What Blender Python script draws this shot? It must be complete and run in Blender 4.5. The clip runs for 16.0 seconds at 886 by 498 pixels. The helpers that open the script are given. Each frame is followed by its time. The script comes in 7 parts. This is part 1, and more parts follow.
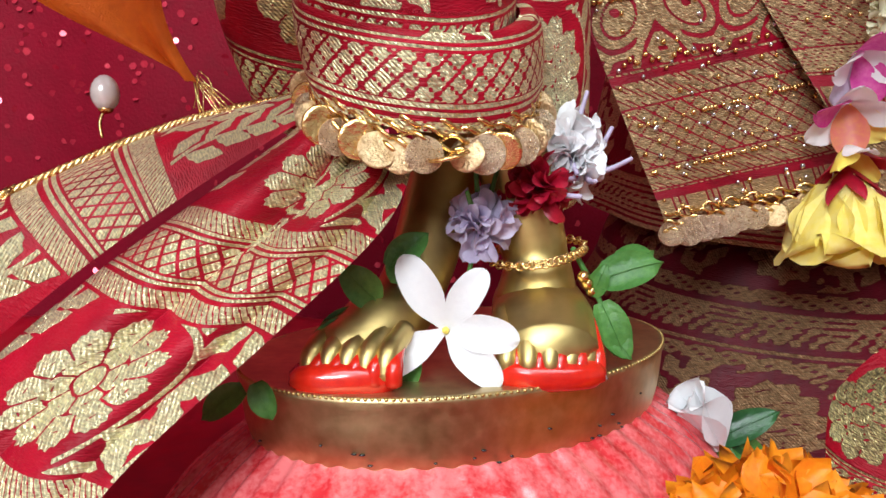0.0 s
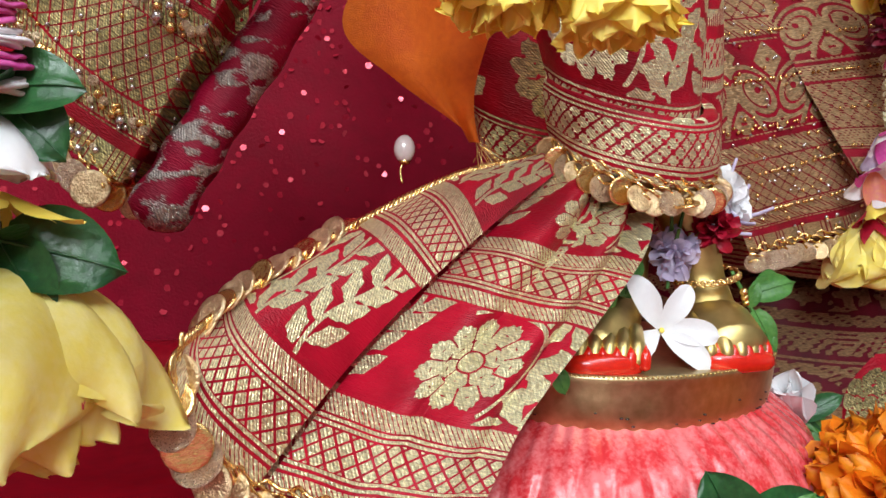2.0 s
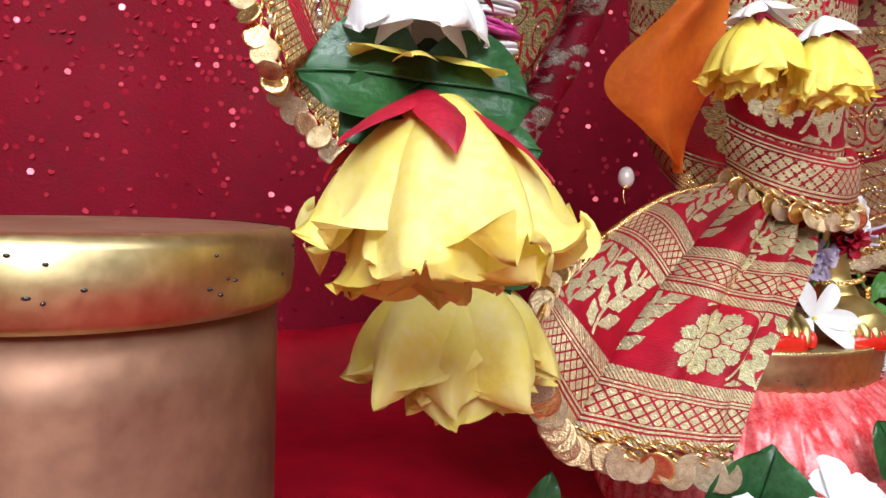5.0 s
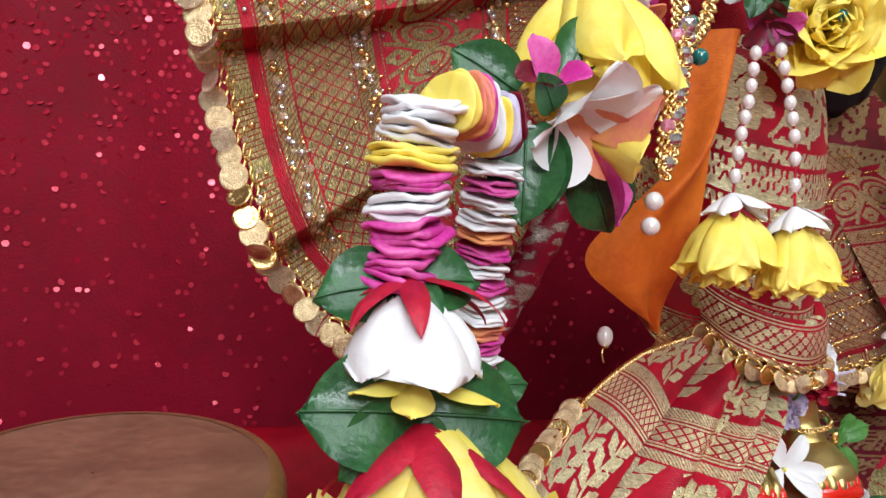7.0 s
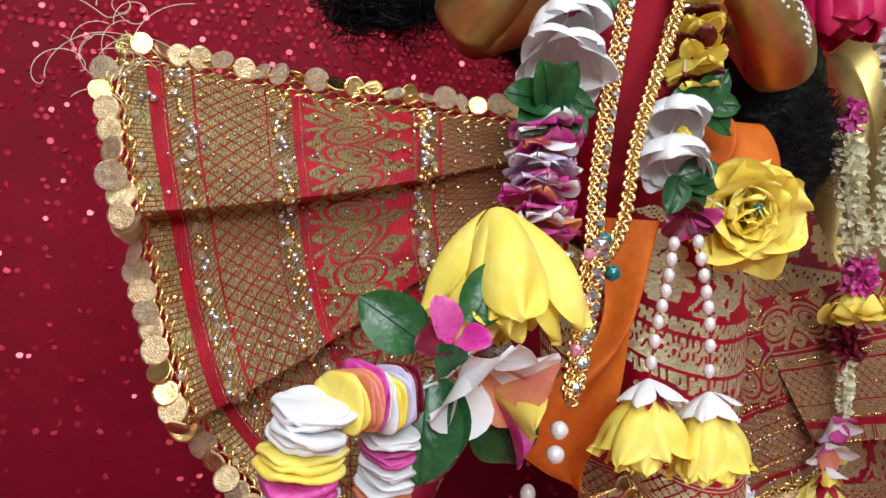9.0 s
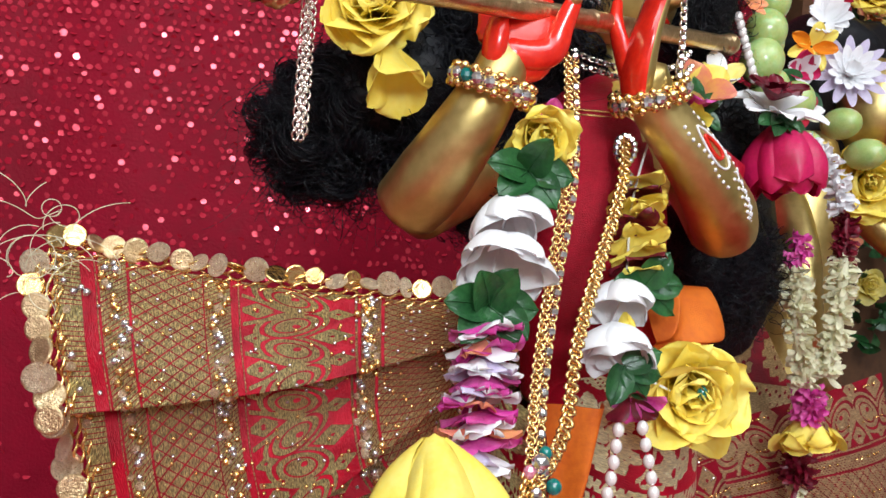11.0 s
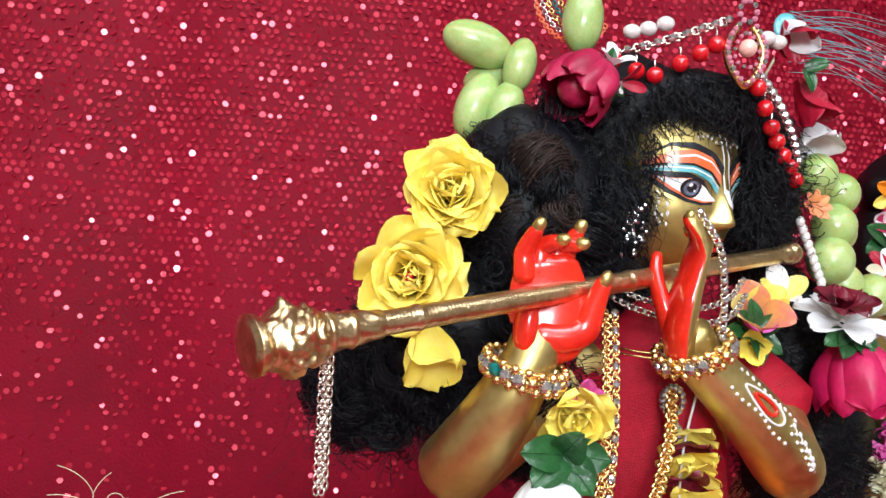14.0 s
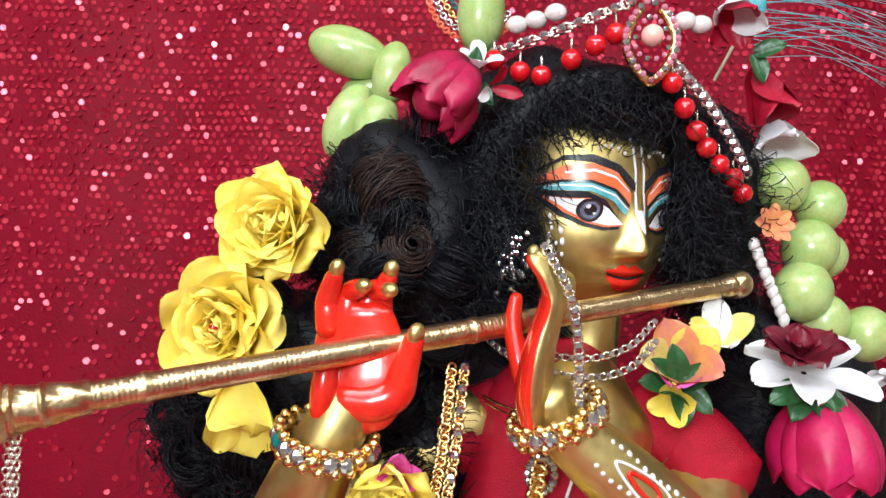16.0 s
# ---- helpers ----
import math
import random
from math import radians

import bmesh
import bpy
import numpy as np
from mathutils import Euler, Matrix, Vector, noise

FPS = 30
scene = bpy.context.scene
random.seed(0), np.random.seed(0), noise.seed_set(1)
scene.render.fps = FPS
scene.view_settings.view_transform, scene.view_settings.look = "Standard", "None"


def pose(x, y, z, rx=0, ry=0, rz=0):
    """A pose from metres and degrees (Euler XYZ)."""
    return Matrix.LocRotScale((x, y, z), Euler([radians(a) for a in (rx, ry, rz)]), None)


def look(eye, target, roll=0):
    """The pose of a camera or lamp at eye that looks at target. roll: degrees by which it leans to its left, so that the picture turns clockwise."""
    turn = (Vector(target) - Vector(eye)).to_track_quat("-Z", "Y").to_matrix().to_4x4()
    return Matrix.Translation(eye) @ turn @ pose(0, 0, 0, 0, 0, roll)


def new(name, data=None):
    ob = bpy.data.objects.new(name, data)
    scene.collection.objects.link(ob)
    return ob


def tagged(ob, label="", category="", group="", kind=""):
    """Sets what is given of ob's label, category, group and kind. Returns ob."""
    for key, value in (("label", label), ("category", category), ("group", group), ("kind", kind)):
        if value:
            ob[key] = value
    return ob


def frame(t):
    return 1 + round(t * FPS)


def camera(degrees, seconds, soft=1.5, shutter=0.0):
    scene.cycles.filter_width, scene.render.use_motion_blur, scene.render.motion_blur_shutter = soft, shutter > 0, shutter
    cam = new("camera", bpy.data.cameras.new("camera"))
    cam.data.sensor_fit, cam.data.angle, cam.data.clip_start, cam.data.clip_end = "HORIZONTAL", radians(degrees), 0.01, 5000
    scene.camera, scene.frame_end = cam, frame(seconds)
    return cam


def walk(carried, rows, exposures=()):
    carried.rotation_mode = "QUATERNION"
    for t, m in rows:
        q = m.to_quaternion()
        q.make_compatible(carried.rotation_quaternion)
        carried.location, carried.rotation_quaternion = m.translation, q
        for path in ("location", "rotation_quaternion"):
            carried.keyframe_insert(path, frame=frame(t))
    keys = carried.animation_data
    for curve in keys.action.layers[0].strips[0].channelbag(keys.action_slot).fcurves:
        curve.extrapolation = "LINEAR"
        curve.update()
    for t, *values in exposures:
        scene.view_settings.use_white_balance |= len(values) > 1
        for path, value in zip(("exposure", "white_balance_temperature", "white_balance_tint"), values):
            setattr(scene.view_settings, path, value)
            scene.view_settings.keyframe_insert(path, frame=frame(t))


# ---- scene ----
cam = camera(61.0, 16.0)
METRES, EYE, TILT, LEAN, TURN = 1.0, 0.22, -6.0, 0.0, 0.0
ROWS = [
    (0.0, 0.0, 0.0, 0.0, -0.0, 0.0, 0.0),
    (0.5, -0.0453, -0.0217, 0.0029, -3.75, 1.22, 0.07),
    (1.0, -0.0922, -0.0434, 0.0002, -6.61, 2.3, -0.22),
    (1.5, -0.1381, -0.0634, -0.0063, -8.25, 2.7, -0.6),
    (2.0, -0.1671, -0.0783, -0.0088, -9.53, 2.95, -0.23),
    (2.5, -0.1939, -0.0877, -0.0165, -11.2, 3.14, -0.04),
    (3.0, -0.2219, -0.1011, -0.025, -12.19, 3.17, -0.15),
    (3.5, -0.2574, -0.1174, -0.036, -12.38, 3.02, -0.26),
    (6.0, -0.3577, -0.1576, 0.0361, -13.51, 2.45, -0.75),
    (6.5, -0.3542, -0.1562, 0.0618, -14.15, 2.64, -0.86),
    (7.0, -0.3504, -0.1617, 0.0861, -14.76, 3.14, -0.94),
    (7.5, -0.3519, -0.1686, 0.1114, -14.79, 3.46, -1.41),
    (8.0, -0.3489, -0.1693, 0.1275, -15.64, 3.45, -2.21),
    (8.5, -0.3388, -0.1747, 0.1558, -16.44, 3.49, -2.39),
    (11.0, -0.3216, -0.1832, 0.2728, -19.58, 5.9, -2.12),
    (11.5, -0.3164, -0.1805, 0.3028, -19.61, 6.12, -1.54),
    (12.0, -0.3125, -0.1821, 0.3252, -19.86, 6.19, -1.17),
    (12.5, -0.3154, -0.1919, 0.3481, -18.9, 6.62, -1.06),
    (13.0, -0.3195, -0.2034, 0.3722, -16.95, 7.45, -0.97),
    (13.5, -0.3133, -0.2141, 0.3935, -14.49, 8.19, -0.99),
    (14.0, -0.2941, -0.215, 0.4018, -11.29, 8.55, -1.48),
    (14.5, -0.2614, -0.2036, 0.4092, -8.16, 8.38, -1.53),
    (15.0, -0.2209, -0.1824, 0.4262, -5.46, 8.27, -1.15),
    (15.5, -0.1685, -0.1734, 0.4363, -2.74, 8.11, -1.26),
    (16.0, -0.125, -0.1729, 0.438, -0.38, 8.03, -1.94),
]
walk(cam, [(t, pose(0, 0, EYE, TILT, LEAN, TURN) @ pose(METRES * x, METRES * y, METRES * z, 90 + pitch, roll, yaw)) for t, x, y, z, yaw, pitch, roll in ROWS],
     [(t, stops, 5850, 5) for t, stops in ((0, -0.12), (0.5, -0.33), (2.0, -0.25), (3.5, -0.15), (5.8, -0.22), (6.5, -0.42), (7.5, -0.34), (8.5, -0.52), (11.0, -0.36), (12.5, -0.22), (14.0, -0.14), (16.0, -0.15))])
# light: unseen hall lamps overhead, plus two added fills in front of the altar
world = bpy.data.worlds.new("hall")
scene.world = world
world.use_nodes = True
world.node_tree.nodes["Background"].inputs["Color"].default_value = (1.0, 0.97, 0.94, 1)
world.node_tree.nodes["Background"].inputs["Strength"].default_value = 0.14


def lamp(name, eye, target, sx, sy, watts, col=(1, 0.985, 0.97)):
    d = bpy.data.lights.new(name, "AREA")
    d.shape, d.size, d.size_y, d.energy, d.color = "RECTANGLE", sx, sy, watts, col
    ob = new(name, d)
    ob.matrix_world = look(eye, target)
    return tagged(ob, "unseen white lamp for the altar and hall", "lamp", kind="structure")


lamp("hall_lamp_a", (-0.75, -0.55, 1.75), (-0.1, 0.3, 0.4), 1.3, 0.25, 12)
lamp("hall_lamp_b", (0.45, -0.75, 1.8), (0.0, 0.3, 0.4), 1.3, 0.25, 10)
# low front fill, added to brighten the cloth's front; no fixture known
lamp("front_fill", (-0.55, -1.5, 1.05), (-0.12, 0.3, 0.3), 0.6, 0.35, 30)

# overhead fill, added so the metals have a brighter hall to reflect
lamp("hall_fill", (-0.2, -2.0, 2.3), (-0.2, -2.0, 0.0), 2.6, 1.8, 66)

# ---- materials ----
def nodes_of(name):
    m = bpy.data.materials.new(name)
    m.use_nodes = True
    nt = m.node_tree
    return m, nt, nt.nodes["Principled BSDF"], nt.nodes.new, nt.links.new


def mat(name, col, col2=None, rough=0.5, metal=0.0, scale=60.0, bump=0.0, bscale=300.0, thin=0.0, coat=0.0, sheen=0.0, spread=0.12, sss=0.0, spec=0.5):
    """A surface with colour that varies at two scales, uneven gloss and fine relief."""
    m, nt, b, N, L = nodes_of(name)
    co = N("ShaderNodeTexCoord")
    n1, n2 = N("ShaderNodeTexNoise"), N("ShaderNodeTexNoise")
    n1.inputs["Scale"].default_value, n2.inputs["Scale"].default_value = scale, scale * 7.3
    n1.inputs["Detail"].default_value = n2.inputs["Detail"].default_value = 4
    L(co.outputs["Object"], n1.inputs["Vector"]), L(co.outputs["Object"], n2.inputs["Vector"])
    mx = N("ShaderNodeMath")
    mx.operation = "MULTIPLY_ADD"
    mx.inputs[1].default_value = 0.35
    sc = N("ShaderNodeMath")
    sc.operation = "MULTIPLY"
    sc.inputs[1].default_value = 0.65
    L(n1.outputs["Fac"], sc.inputs[0]), L(n2.outputs["Fac"], mx.inputs[0]), L(sc.outputs[0], mx.inputs[2])
    ramp = N("ShaderNodeValToRGB")
    col2 = col2 or tuple(c * 0.72 for c in col)
    ramp.color_ramp.elements[0].position, ramp.color_ramp.elements[1].position = 0.5 - spread, 0.5 + spread
    ramp.color_ramp.elements[0].color, ramp.color_ramp.elements[1].color = (*col2, 1), (*col, 1)
    L(mx.outputs[0], ramp.inputs["Fac"]), L(ramp.outputs["Color"], b.inputs["Base Color"])
    rr = N("ShaderNodeMapRange")
    rr.inputs["To Min"].default_value, rr.inputs["To Max"].default_value = rough * 0.8, min(1, rough * 1.25)
    L(n2.outputs["Fac"], rr.inputs["Value"]), L(rr.outputs["Result"], b.inputs["Roughness"])
    b.inputs["Metallic"].default_value = metal
    b.inputs["Specular IOR Level"].default_value = spec
    b.inputs["Coat Weight"].default_value = coat
    b.inputs["Coat Roughness"].default_value = 0.12
    b.inputs["Sheen Weight"].default_value = sheen
    if sss:
        b.inputs["Subsurface Weight"].default_value, b.inputs["Subsurface Scale"].default_value = sss, 0.004
    if bump:
        n3 = N("ShaderNodeTexNoise")
        n3.inputs["Scale"].default_value = bscale
        n3.inputs["Detail"].default_value = 5
        L(co.outputs["Object"], n3.inputs["Vector"])
        bp = N("ShaderNodeBump")
        bp.inputs["Strength"].default_value, bp.inputs["Distance"].default_value = bump, 0.002
        L(n3.outputs["Fac"], bp.inputs["Height"]), L(bp.outputs["Normal"], b.inputs["Normal"])
    if thin:
        tr, ms = N("ShaderNodeBsdfTranslucent"), N("ShaderNodeMixShader")
        L(ramp.outputs["Color"], tr.inputs["Color"])
        ms.inputs[0].default_value = thin
        L(b.outputs[0], ms.inputs[1]), L(tr.outputs[0], ms.inputs[2])
        L(ms.outputs[0], nt.nodes["Material Output"].inputs["Surface"])
    return m


def brocade(name, silk, gold, rough=0.24, low=0.5, relief=0.7, stitch=0.85, metal=0.72):
    """Red silk with gold thread where the woven pattern lies; threads run along the cloth's own directions."""
    m, nt, b, N, L = nodes_of(name)
    at, uv = N("ShaderNodeAttribute"), N("ShaderNodeUVMap")
    at.attribute_name = "gold"
    wv = N("ShaderNodeTexNoise")
    wv.inputs["Scale"].default_value = 900
    wv.inputs["Detail"].default_value = 1
    mp = N("ShaderNodeMapping")
    mp.inputs["Scale"].default_value = (0.35, 1.6, 1)
    L(uv.outputs["UV"], mp.inputs["Vector"]), L(mp.outputs["Vector"], wv.inputs["Vector"])
    ad = N("ShaderNodeMath")
    ad.operation = "MULTIPLY_ADD"
    ad.inputs[1].default_value = 0.4
    L(wv.outputs["Fac"], ad.inputs[0]), L(at.outputs["Fac"], ad.inputs[2])
    st = N("ShaderNodeMapRange")
    st.inputs["From Min"].default_value, st.inputs["From Max"].default_value = 0.62, 0.76
    L(ad.outputs[0], st.inputs["Value"])
    big = N("ShaderNodeTexNoise")
    big.inputs["Scale"].default_value = 45
    L(uv.outputs["UV"], big.inputs["Vector"])
    gr = N("ShaderNodeValToRGB")
    gr.color_ramp.elements[0].position, gr.color_ramp.elements[1].position = 0.35, 0.68
    gr.color_ramp.elements[0].color, gr.color_ramp.elements[1].color = (*[c * low for c in gold], 1), (*gold, 1)
    L(wv.outputs["Fac"], gr.inputs["Fac"])
    sr = N("ShaderNodeValToRGB")
    sr.color_ramp.elements[0].position, sr.color_ramp.elements[1].position = 0.35, 0.65
    sr.color_ramp.elements[0].color, sr.color_ramp.elements[1].color = (*[c * 0.6 for c in silk], 1), (*silk, 1)
    L(big.outputs["Fac"], sr.inputs["Fac"])
    mc = N("ShaderNodeMix")
    mc.data_type = "RGBA"
    L(st.outputs["Result"], mc.inputs[0]), L(sr.outputs["Color"], mc.inputs[6]), L(gr.outputs["Color"], mc.inputs[7])
    mt = N("ShaderNodeMath")
    mt.operation = "MULTIPLY"
    mt.inputs[1].default_value = metal
    b.inputs["Specular IOR Level"].default_value = 0.22
    L(st.outputs["Result"], mt.inputs[0])
    L(mc.outputs[2], b.inputs["Base Color"]), L(mt.outputs[0], b.inputs["Metallic"])
    ro = N("ShaderNodeMapRange")
    ro.inputs["To Min"].default_value, ro.inputs["To Max"].default_value = 0.45, rough
    L(st.outputs["Result"], ro.inputs["Value"]), L(ro.outputs["Result"], b.inputs["Roughness"])
    tw = N("ShaderNodeTexWave")
    tw.wave_type, tw.bands_direction = "BANDS", "DIAGONAL"
    tw.inputs["Scale"].default_value = 330
    tw.inputs["Distortion"].default_value = 2.0
    tw.inputs["Detail Scale"].default_value = 3.0
    L(uv.outputs["UV"], tw.inputs["Vector"])
    hs = N("ShaderNodeMath")
    hs.operation = "MULTIPLY"
    L(tw.outputs["Fac"], hs.inputs[0]), L(st.outputs["Result"], hs.inputs[1])
    hh = N("ShaderNodeMath")
    hh.operation = "MULTIPLY_ADD"
    hh.inputs[1].default_value = 1.2
    L(st.outputs["Result"], hh.inputs[0]), L(hs.outputs[0], hh.inputs[2])
    h2 = N("ShaderNodeMath")
    h2.operation = "MULTIPLY_ADD"
    h2.inputs[1].default_value = 1.1
    L(wv.outputs["Fac"], h2.inputs[0]), L(hh.outputs[0], h2.inputs[2])
    sm, sv, ge = N("ShaderNodeMapping"), N("ShaderNodeTexVoronoi"), N("ShaderNodeNewGeometry")
    sm.inputs["Scale"].default_value = (620, 1150, 1)
    sv.inputs["Scale"].default_value = 1.0
    L(uv.outputs["UV"], sm.inputs["Vector"]), L(sm.outputs["Vector"], sv.inputs["Vector"])
    v1, v2, v3, v4 = (N("ShaderNodeVectorMath") for q in range(4))
    v1.operation, v2.operation, v3.operation, v4.operation = "SUBTRACT", "SCALE", "ADD", "NORMALIZE"
    v1.inputs[1].default_value = (0.5, 0.5, 0.5)
    lean = N("ShaderNodeMath")
    lean.operation = "MULTIPLY"
    lean.inputs[1].default_value = stitch
    L(st.outputs["Result"], lean.inputs[0])
    L(sv.outputs["Color"], v1.inputs[0]), L(v1.outputs[0], v2.inputs[0]), L(lean.outputs[0], v2.inputs[3])
    L(ge.outputs["Normal"], v3.inputs[0]), L(v2.outputs[0], v3.inputs[1]), L(v3.outputs[0], v4.inputs[0])
    bp = N("ShaderNodeBump")
    bp.inputs["Strength"].default_value, bp.inputs["Distance"].default_value = relief, 0.0007
    L(h2.outputs[0], bp.inputs["Height"]), L(v4.outputs[0], bp.inputs["Normal"]), L(bp.outputs["Normal"], b.inputs["Normal"])
    return m


GOLD = (1.0, 0.93, 0.56)
m_brocade = brocade("brocade", (0.42, 0.003, 0.022), GOLD, 0.3, 0.6, metal=0.6)
m_silverbrocade = brocade("silver_brocade", (0.3, 0.002, 0.03), (0.72, 0.66, 0.6), 0.3)
# base drape's brocade, darkened in colour to stand for the shade on it
m_baseshade = brocade("shaded_base_brocade", (0.12, 0.002, 0.012), (0.42, 0.26, 0.13), 0.5)
# skirt brocade with silk and gold lowered: shade put into its colour
m_shadebrocade = brocade("shaded_brocade", (0.26, 0.002, 0.016), (0.66, 0.46, 0.24), 0.4)
m_brocade2 = brocade("beaded_brocade", (0.42, 0.002, 0.018), (1.0, 0.9, 0.42), 0.28, 0.3, 1.0, 1.1, 0.85)
m_brass = mat("brass", (0.7, 0.55, 0.22), (0.54, 0.41, 0.145), 0.41, 1.0, 25, 0.12, 60)
m_brassdull = mat("worn_brass", (0.78, 0.63, 0.34), (0.54, 0.42, 0.2), 0.4, 1.0, 30, 0.15, 90)
m_copper = mat("tarnished_brass_top", (0.4, 0.22, 0.14), (0.27, 0.14, 0.09), 0.5, 0.6, 22, 0.1, 120)
m_gold = mat("gilt_metal", (0.95, 0.72, 0.33), (0.75, 0.5, 0.18), 0.22, 1.0, 150, 0.25, 500)
m_rosegold = mat("gilt_coin", (0.93, 0.76, 0.46), (0.66, 0.46, 0.24), 0.3, 1.0, 200, 0.6, 900)
m_coinglit = mat("glitter_coin", (0.95, 0.83, 0.62), (0.75, 0.55, 0.35), 0.28, 1.0, 300, 1.0, 1400)
m_flute = mat("old_gilt", (0.84, 0.65, 0.38), (0.55, 0.39, 0.2), 0.3, 1.0, 120, 0.25, 350)
m_silver = mat("silver_chain", (0.86, 0.8, 0.72), (0.6, 0.52, 0.45), 0.25, 1.0, 200, 0.3, 700)
m_crystal = mat("crystal", (0.95, 0.94, 0.93), (0.4, 0.4, 0.45), 0.05, 0.9, 500, 0, 0, coat=1.0)
m_red = mat("red_lacquer", (0.74, 0.022, 0.006), (0.55, 0.012, 0.006), 0.22, 0, 45, 0.12, 120, coat=0.6)
m_satin = mat("red_satin", (0.36, 0.0015, 0.014), (0.22, 0.001, 0.008), 0.34, 0, 12, 0.35, 22, spec=0.35)
m_tunic = mat("red_tunic_silk", (0.44, 0.004, 0.025), (0.3, 0.003, 0.015), 0.42, 0, 40, 0.6, 1200, spec=0.25)
m_curtain = mat("red_mesh_cloth", (0.28, 0.002, 0.021), (0.21, 0.0015, 0.015), 0.6, 0, 6, 0.5, 250, spec=0.15)
m_sequin = mat("red_sequin", (0.78, 0.05, 0.1), (0.6, 0.015, 0.05), 0.16, 0.35, 40, 0, 0, coat=0.5, spec=0.4)
m_pink = mat("pink_paint", (0.82, 0.19, 0.2), (0.68, 0.035, 0.045), 0.24, 0, 70, 0.5, 160, coat=0.6, spread=0.09)
m_orange = mat("orange_cloth", (0.84, 0.21, 0.01), (0.68, 0.13, 0.005), 0.62, 0, 40, 0.4, 1500, thin=0.25)
m_yellow = mat("yellow_petal", (0.99, 0.86, 0.2), (0.98, 0.79, 0.1), 0.5, 0, 50, 0.3, 160, thin=0.2)
m_cream = mat("pale_yellow_petal", (0.98, 0.87, 0.34), (0.94, 0.8, 0.14), 0.5, 0, 38, 0.5, 120, thin=0.25)
m_white = mat("white_petal", (0.93, 0.93, 0.94), (0.88, 0.88, 0.9), 0.45, 0, 60, 0.2, 250, thin=0.18)
m_lilac = mat("lilac_petal", (0.72, 0.66, 0.84), (0.6, 0.52, 0.72), 0.5, 0, 120, 0.2, 250, thin=0.25)
m_magenta = mat("magenta_petal", (0.64, 0.03, 0.34), (0.76, 0.16, 0.46), 0.45, 0, 70, 0.2, 250, thin=0.2)
m_peach = mat("peach_petal", (0.88, 0.42, 0.14), (0.82, 0.25, 0.2), 0.45, 0, 60, 0.2, 250, thin=0.25)
m_crimson = mat("crimson_petal", (0.5, 0.006, 0.035), (0.3, 0.004, 0.025), 0.45, 0, 80, 0.3, 250, thin=0.12)
m_raspberry = mat("raspberry_petal", (0.5, 0.012, 0.08), (0.3, 0.006, 0.04), 0.42, 0, 60, 0.25, 200, thin=0.12)
m_wine = mat("dark_red_petal", (0.2, 0.004, 0.022), (0.1, 0.002, 0.012), 0.45, 0, 80, 0.3, 250, thin=0.08)
m_pinkbud = mat("hot_pink_petal", (0.62, 0.01, 0.12), (0.44, 0.005, 0.06), 0.42, 0, 60, 0.25, 200, thin=0.15)
m_leaf = mat("leaf", (0.035, 0.13, 0.035), (0.015, 0.065, 0.02), 0.3, 0, 70, 0.35, 220, thin=0.1)
m_tulsi = mat("tulsi_leaf", (0.12, 0.3, 0.06), (0.06, 0.19, 0.035), 0.4, 0, 80, 0.4, 260, thin=0.2)
m_marigold = mat("marigold_petal", (0.92, 0.33, 0.004), (0.85, 0.22, 0.002), 0.5, 0, 80, 0.2, 300, thin=0.2)
m_tube = mat("tuberose_petal", (0.86, 0.84, 0.62), (0.76, 0.74, 0.5), 0.5, 0, 90, 0.2, 300, thin=0.25)
m_grape = mat("green_grape", (0.46, 0.56, 0.22), (0.33, 0.44, 0.13), 0.3, 0, 70, 0.04, 200, coat=0.3, sss=0.5)
m_hair = mat("black_wig_hair", (0.005, 0.005, 0.008), (0.002, 0.002, 0.004), 0.42, 0, 200, 0.3, 900, spec=0.28)
m_brownhair = mat("brown_wig_hair", (0.05, 0.03, 0.024), (0.025, 0.014, 0.012), 0.42, 0, 200, 0.3, 900, spec=0.3)
m_pearl = mat("pearl", (0.85, 0.8, 0.77), (0.74, 0.68, 0.66), 0.2, 0.15, 60, 0, 0, coat=0.6)
m_redbead = mat("red_glass_bead", (0.62, 0.004, 0.012), (0.5, 0.002, 0.008), 0.12, 0, 100, 0, 0, coat=0.8)
m_pinkgem = mat("pink_gem", (0.82, 0.36, 0.46), (0.62, 0.16, 0.28), 0.08, 0.3, 500, 0, 0, coat=1.0)
m_greengem = mat("green_gem", (0.01, 0.18, 0.15), (0.0, 0.1, 0.1), 0.08, 0.0, 300, 0, 0, coat=1.0)
m_ink = mat("black_paint", (0.012, 0.012, 0.016), (0.02, 0.02, 0.025), 0.25, 0, 100, coat=0.3)
m_whitepaint = mat("white_paint", (0.84, 0.83, 0.82), (0.7, 0.69, 0.7), 0.35, 0, 200, 0.2, 500)
m_orangepaint = mat("orange_paint", (0.8, 0.12, 0.03), (0.72, 0.2, 0.1), 0.3, 0, 120, coat=0.3)
m_tealpaint = mat("teal_paint", (0.05, 0.3, 0.34), (0.2, 0.5, 0.55), 0.3, 0, 120, coat=0.3)
m_irispaint = mat("grey_blue_paint", (0.2, 0.24, 0.34), (0.1, 0.1, 0.16), 0.2, 0, 300, coat=0.6)
m_wall = mat("cream_wall", (0.72, 0.68, 0.6), (0.62, 0.58, 0.5), 0.8, 0, 3, 0.2, 60)
m_wood = mat("brown_wood", (0.16, 0.075, 0.035), (0.09, 0.04, 0.02), 0.5, 0, 9, 0.2, 90)
m_floor = mat("grey_tile", (0.4, 0.38, 0.35), (0.3, 0.28, 0.26), 0.35, 0, 3, 0.1, 50)


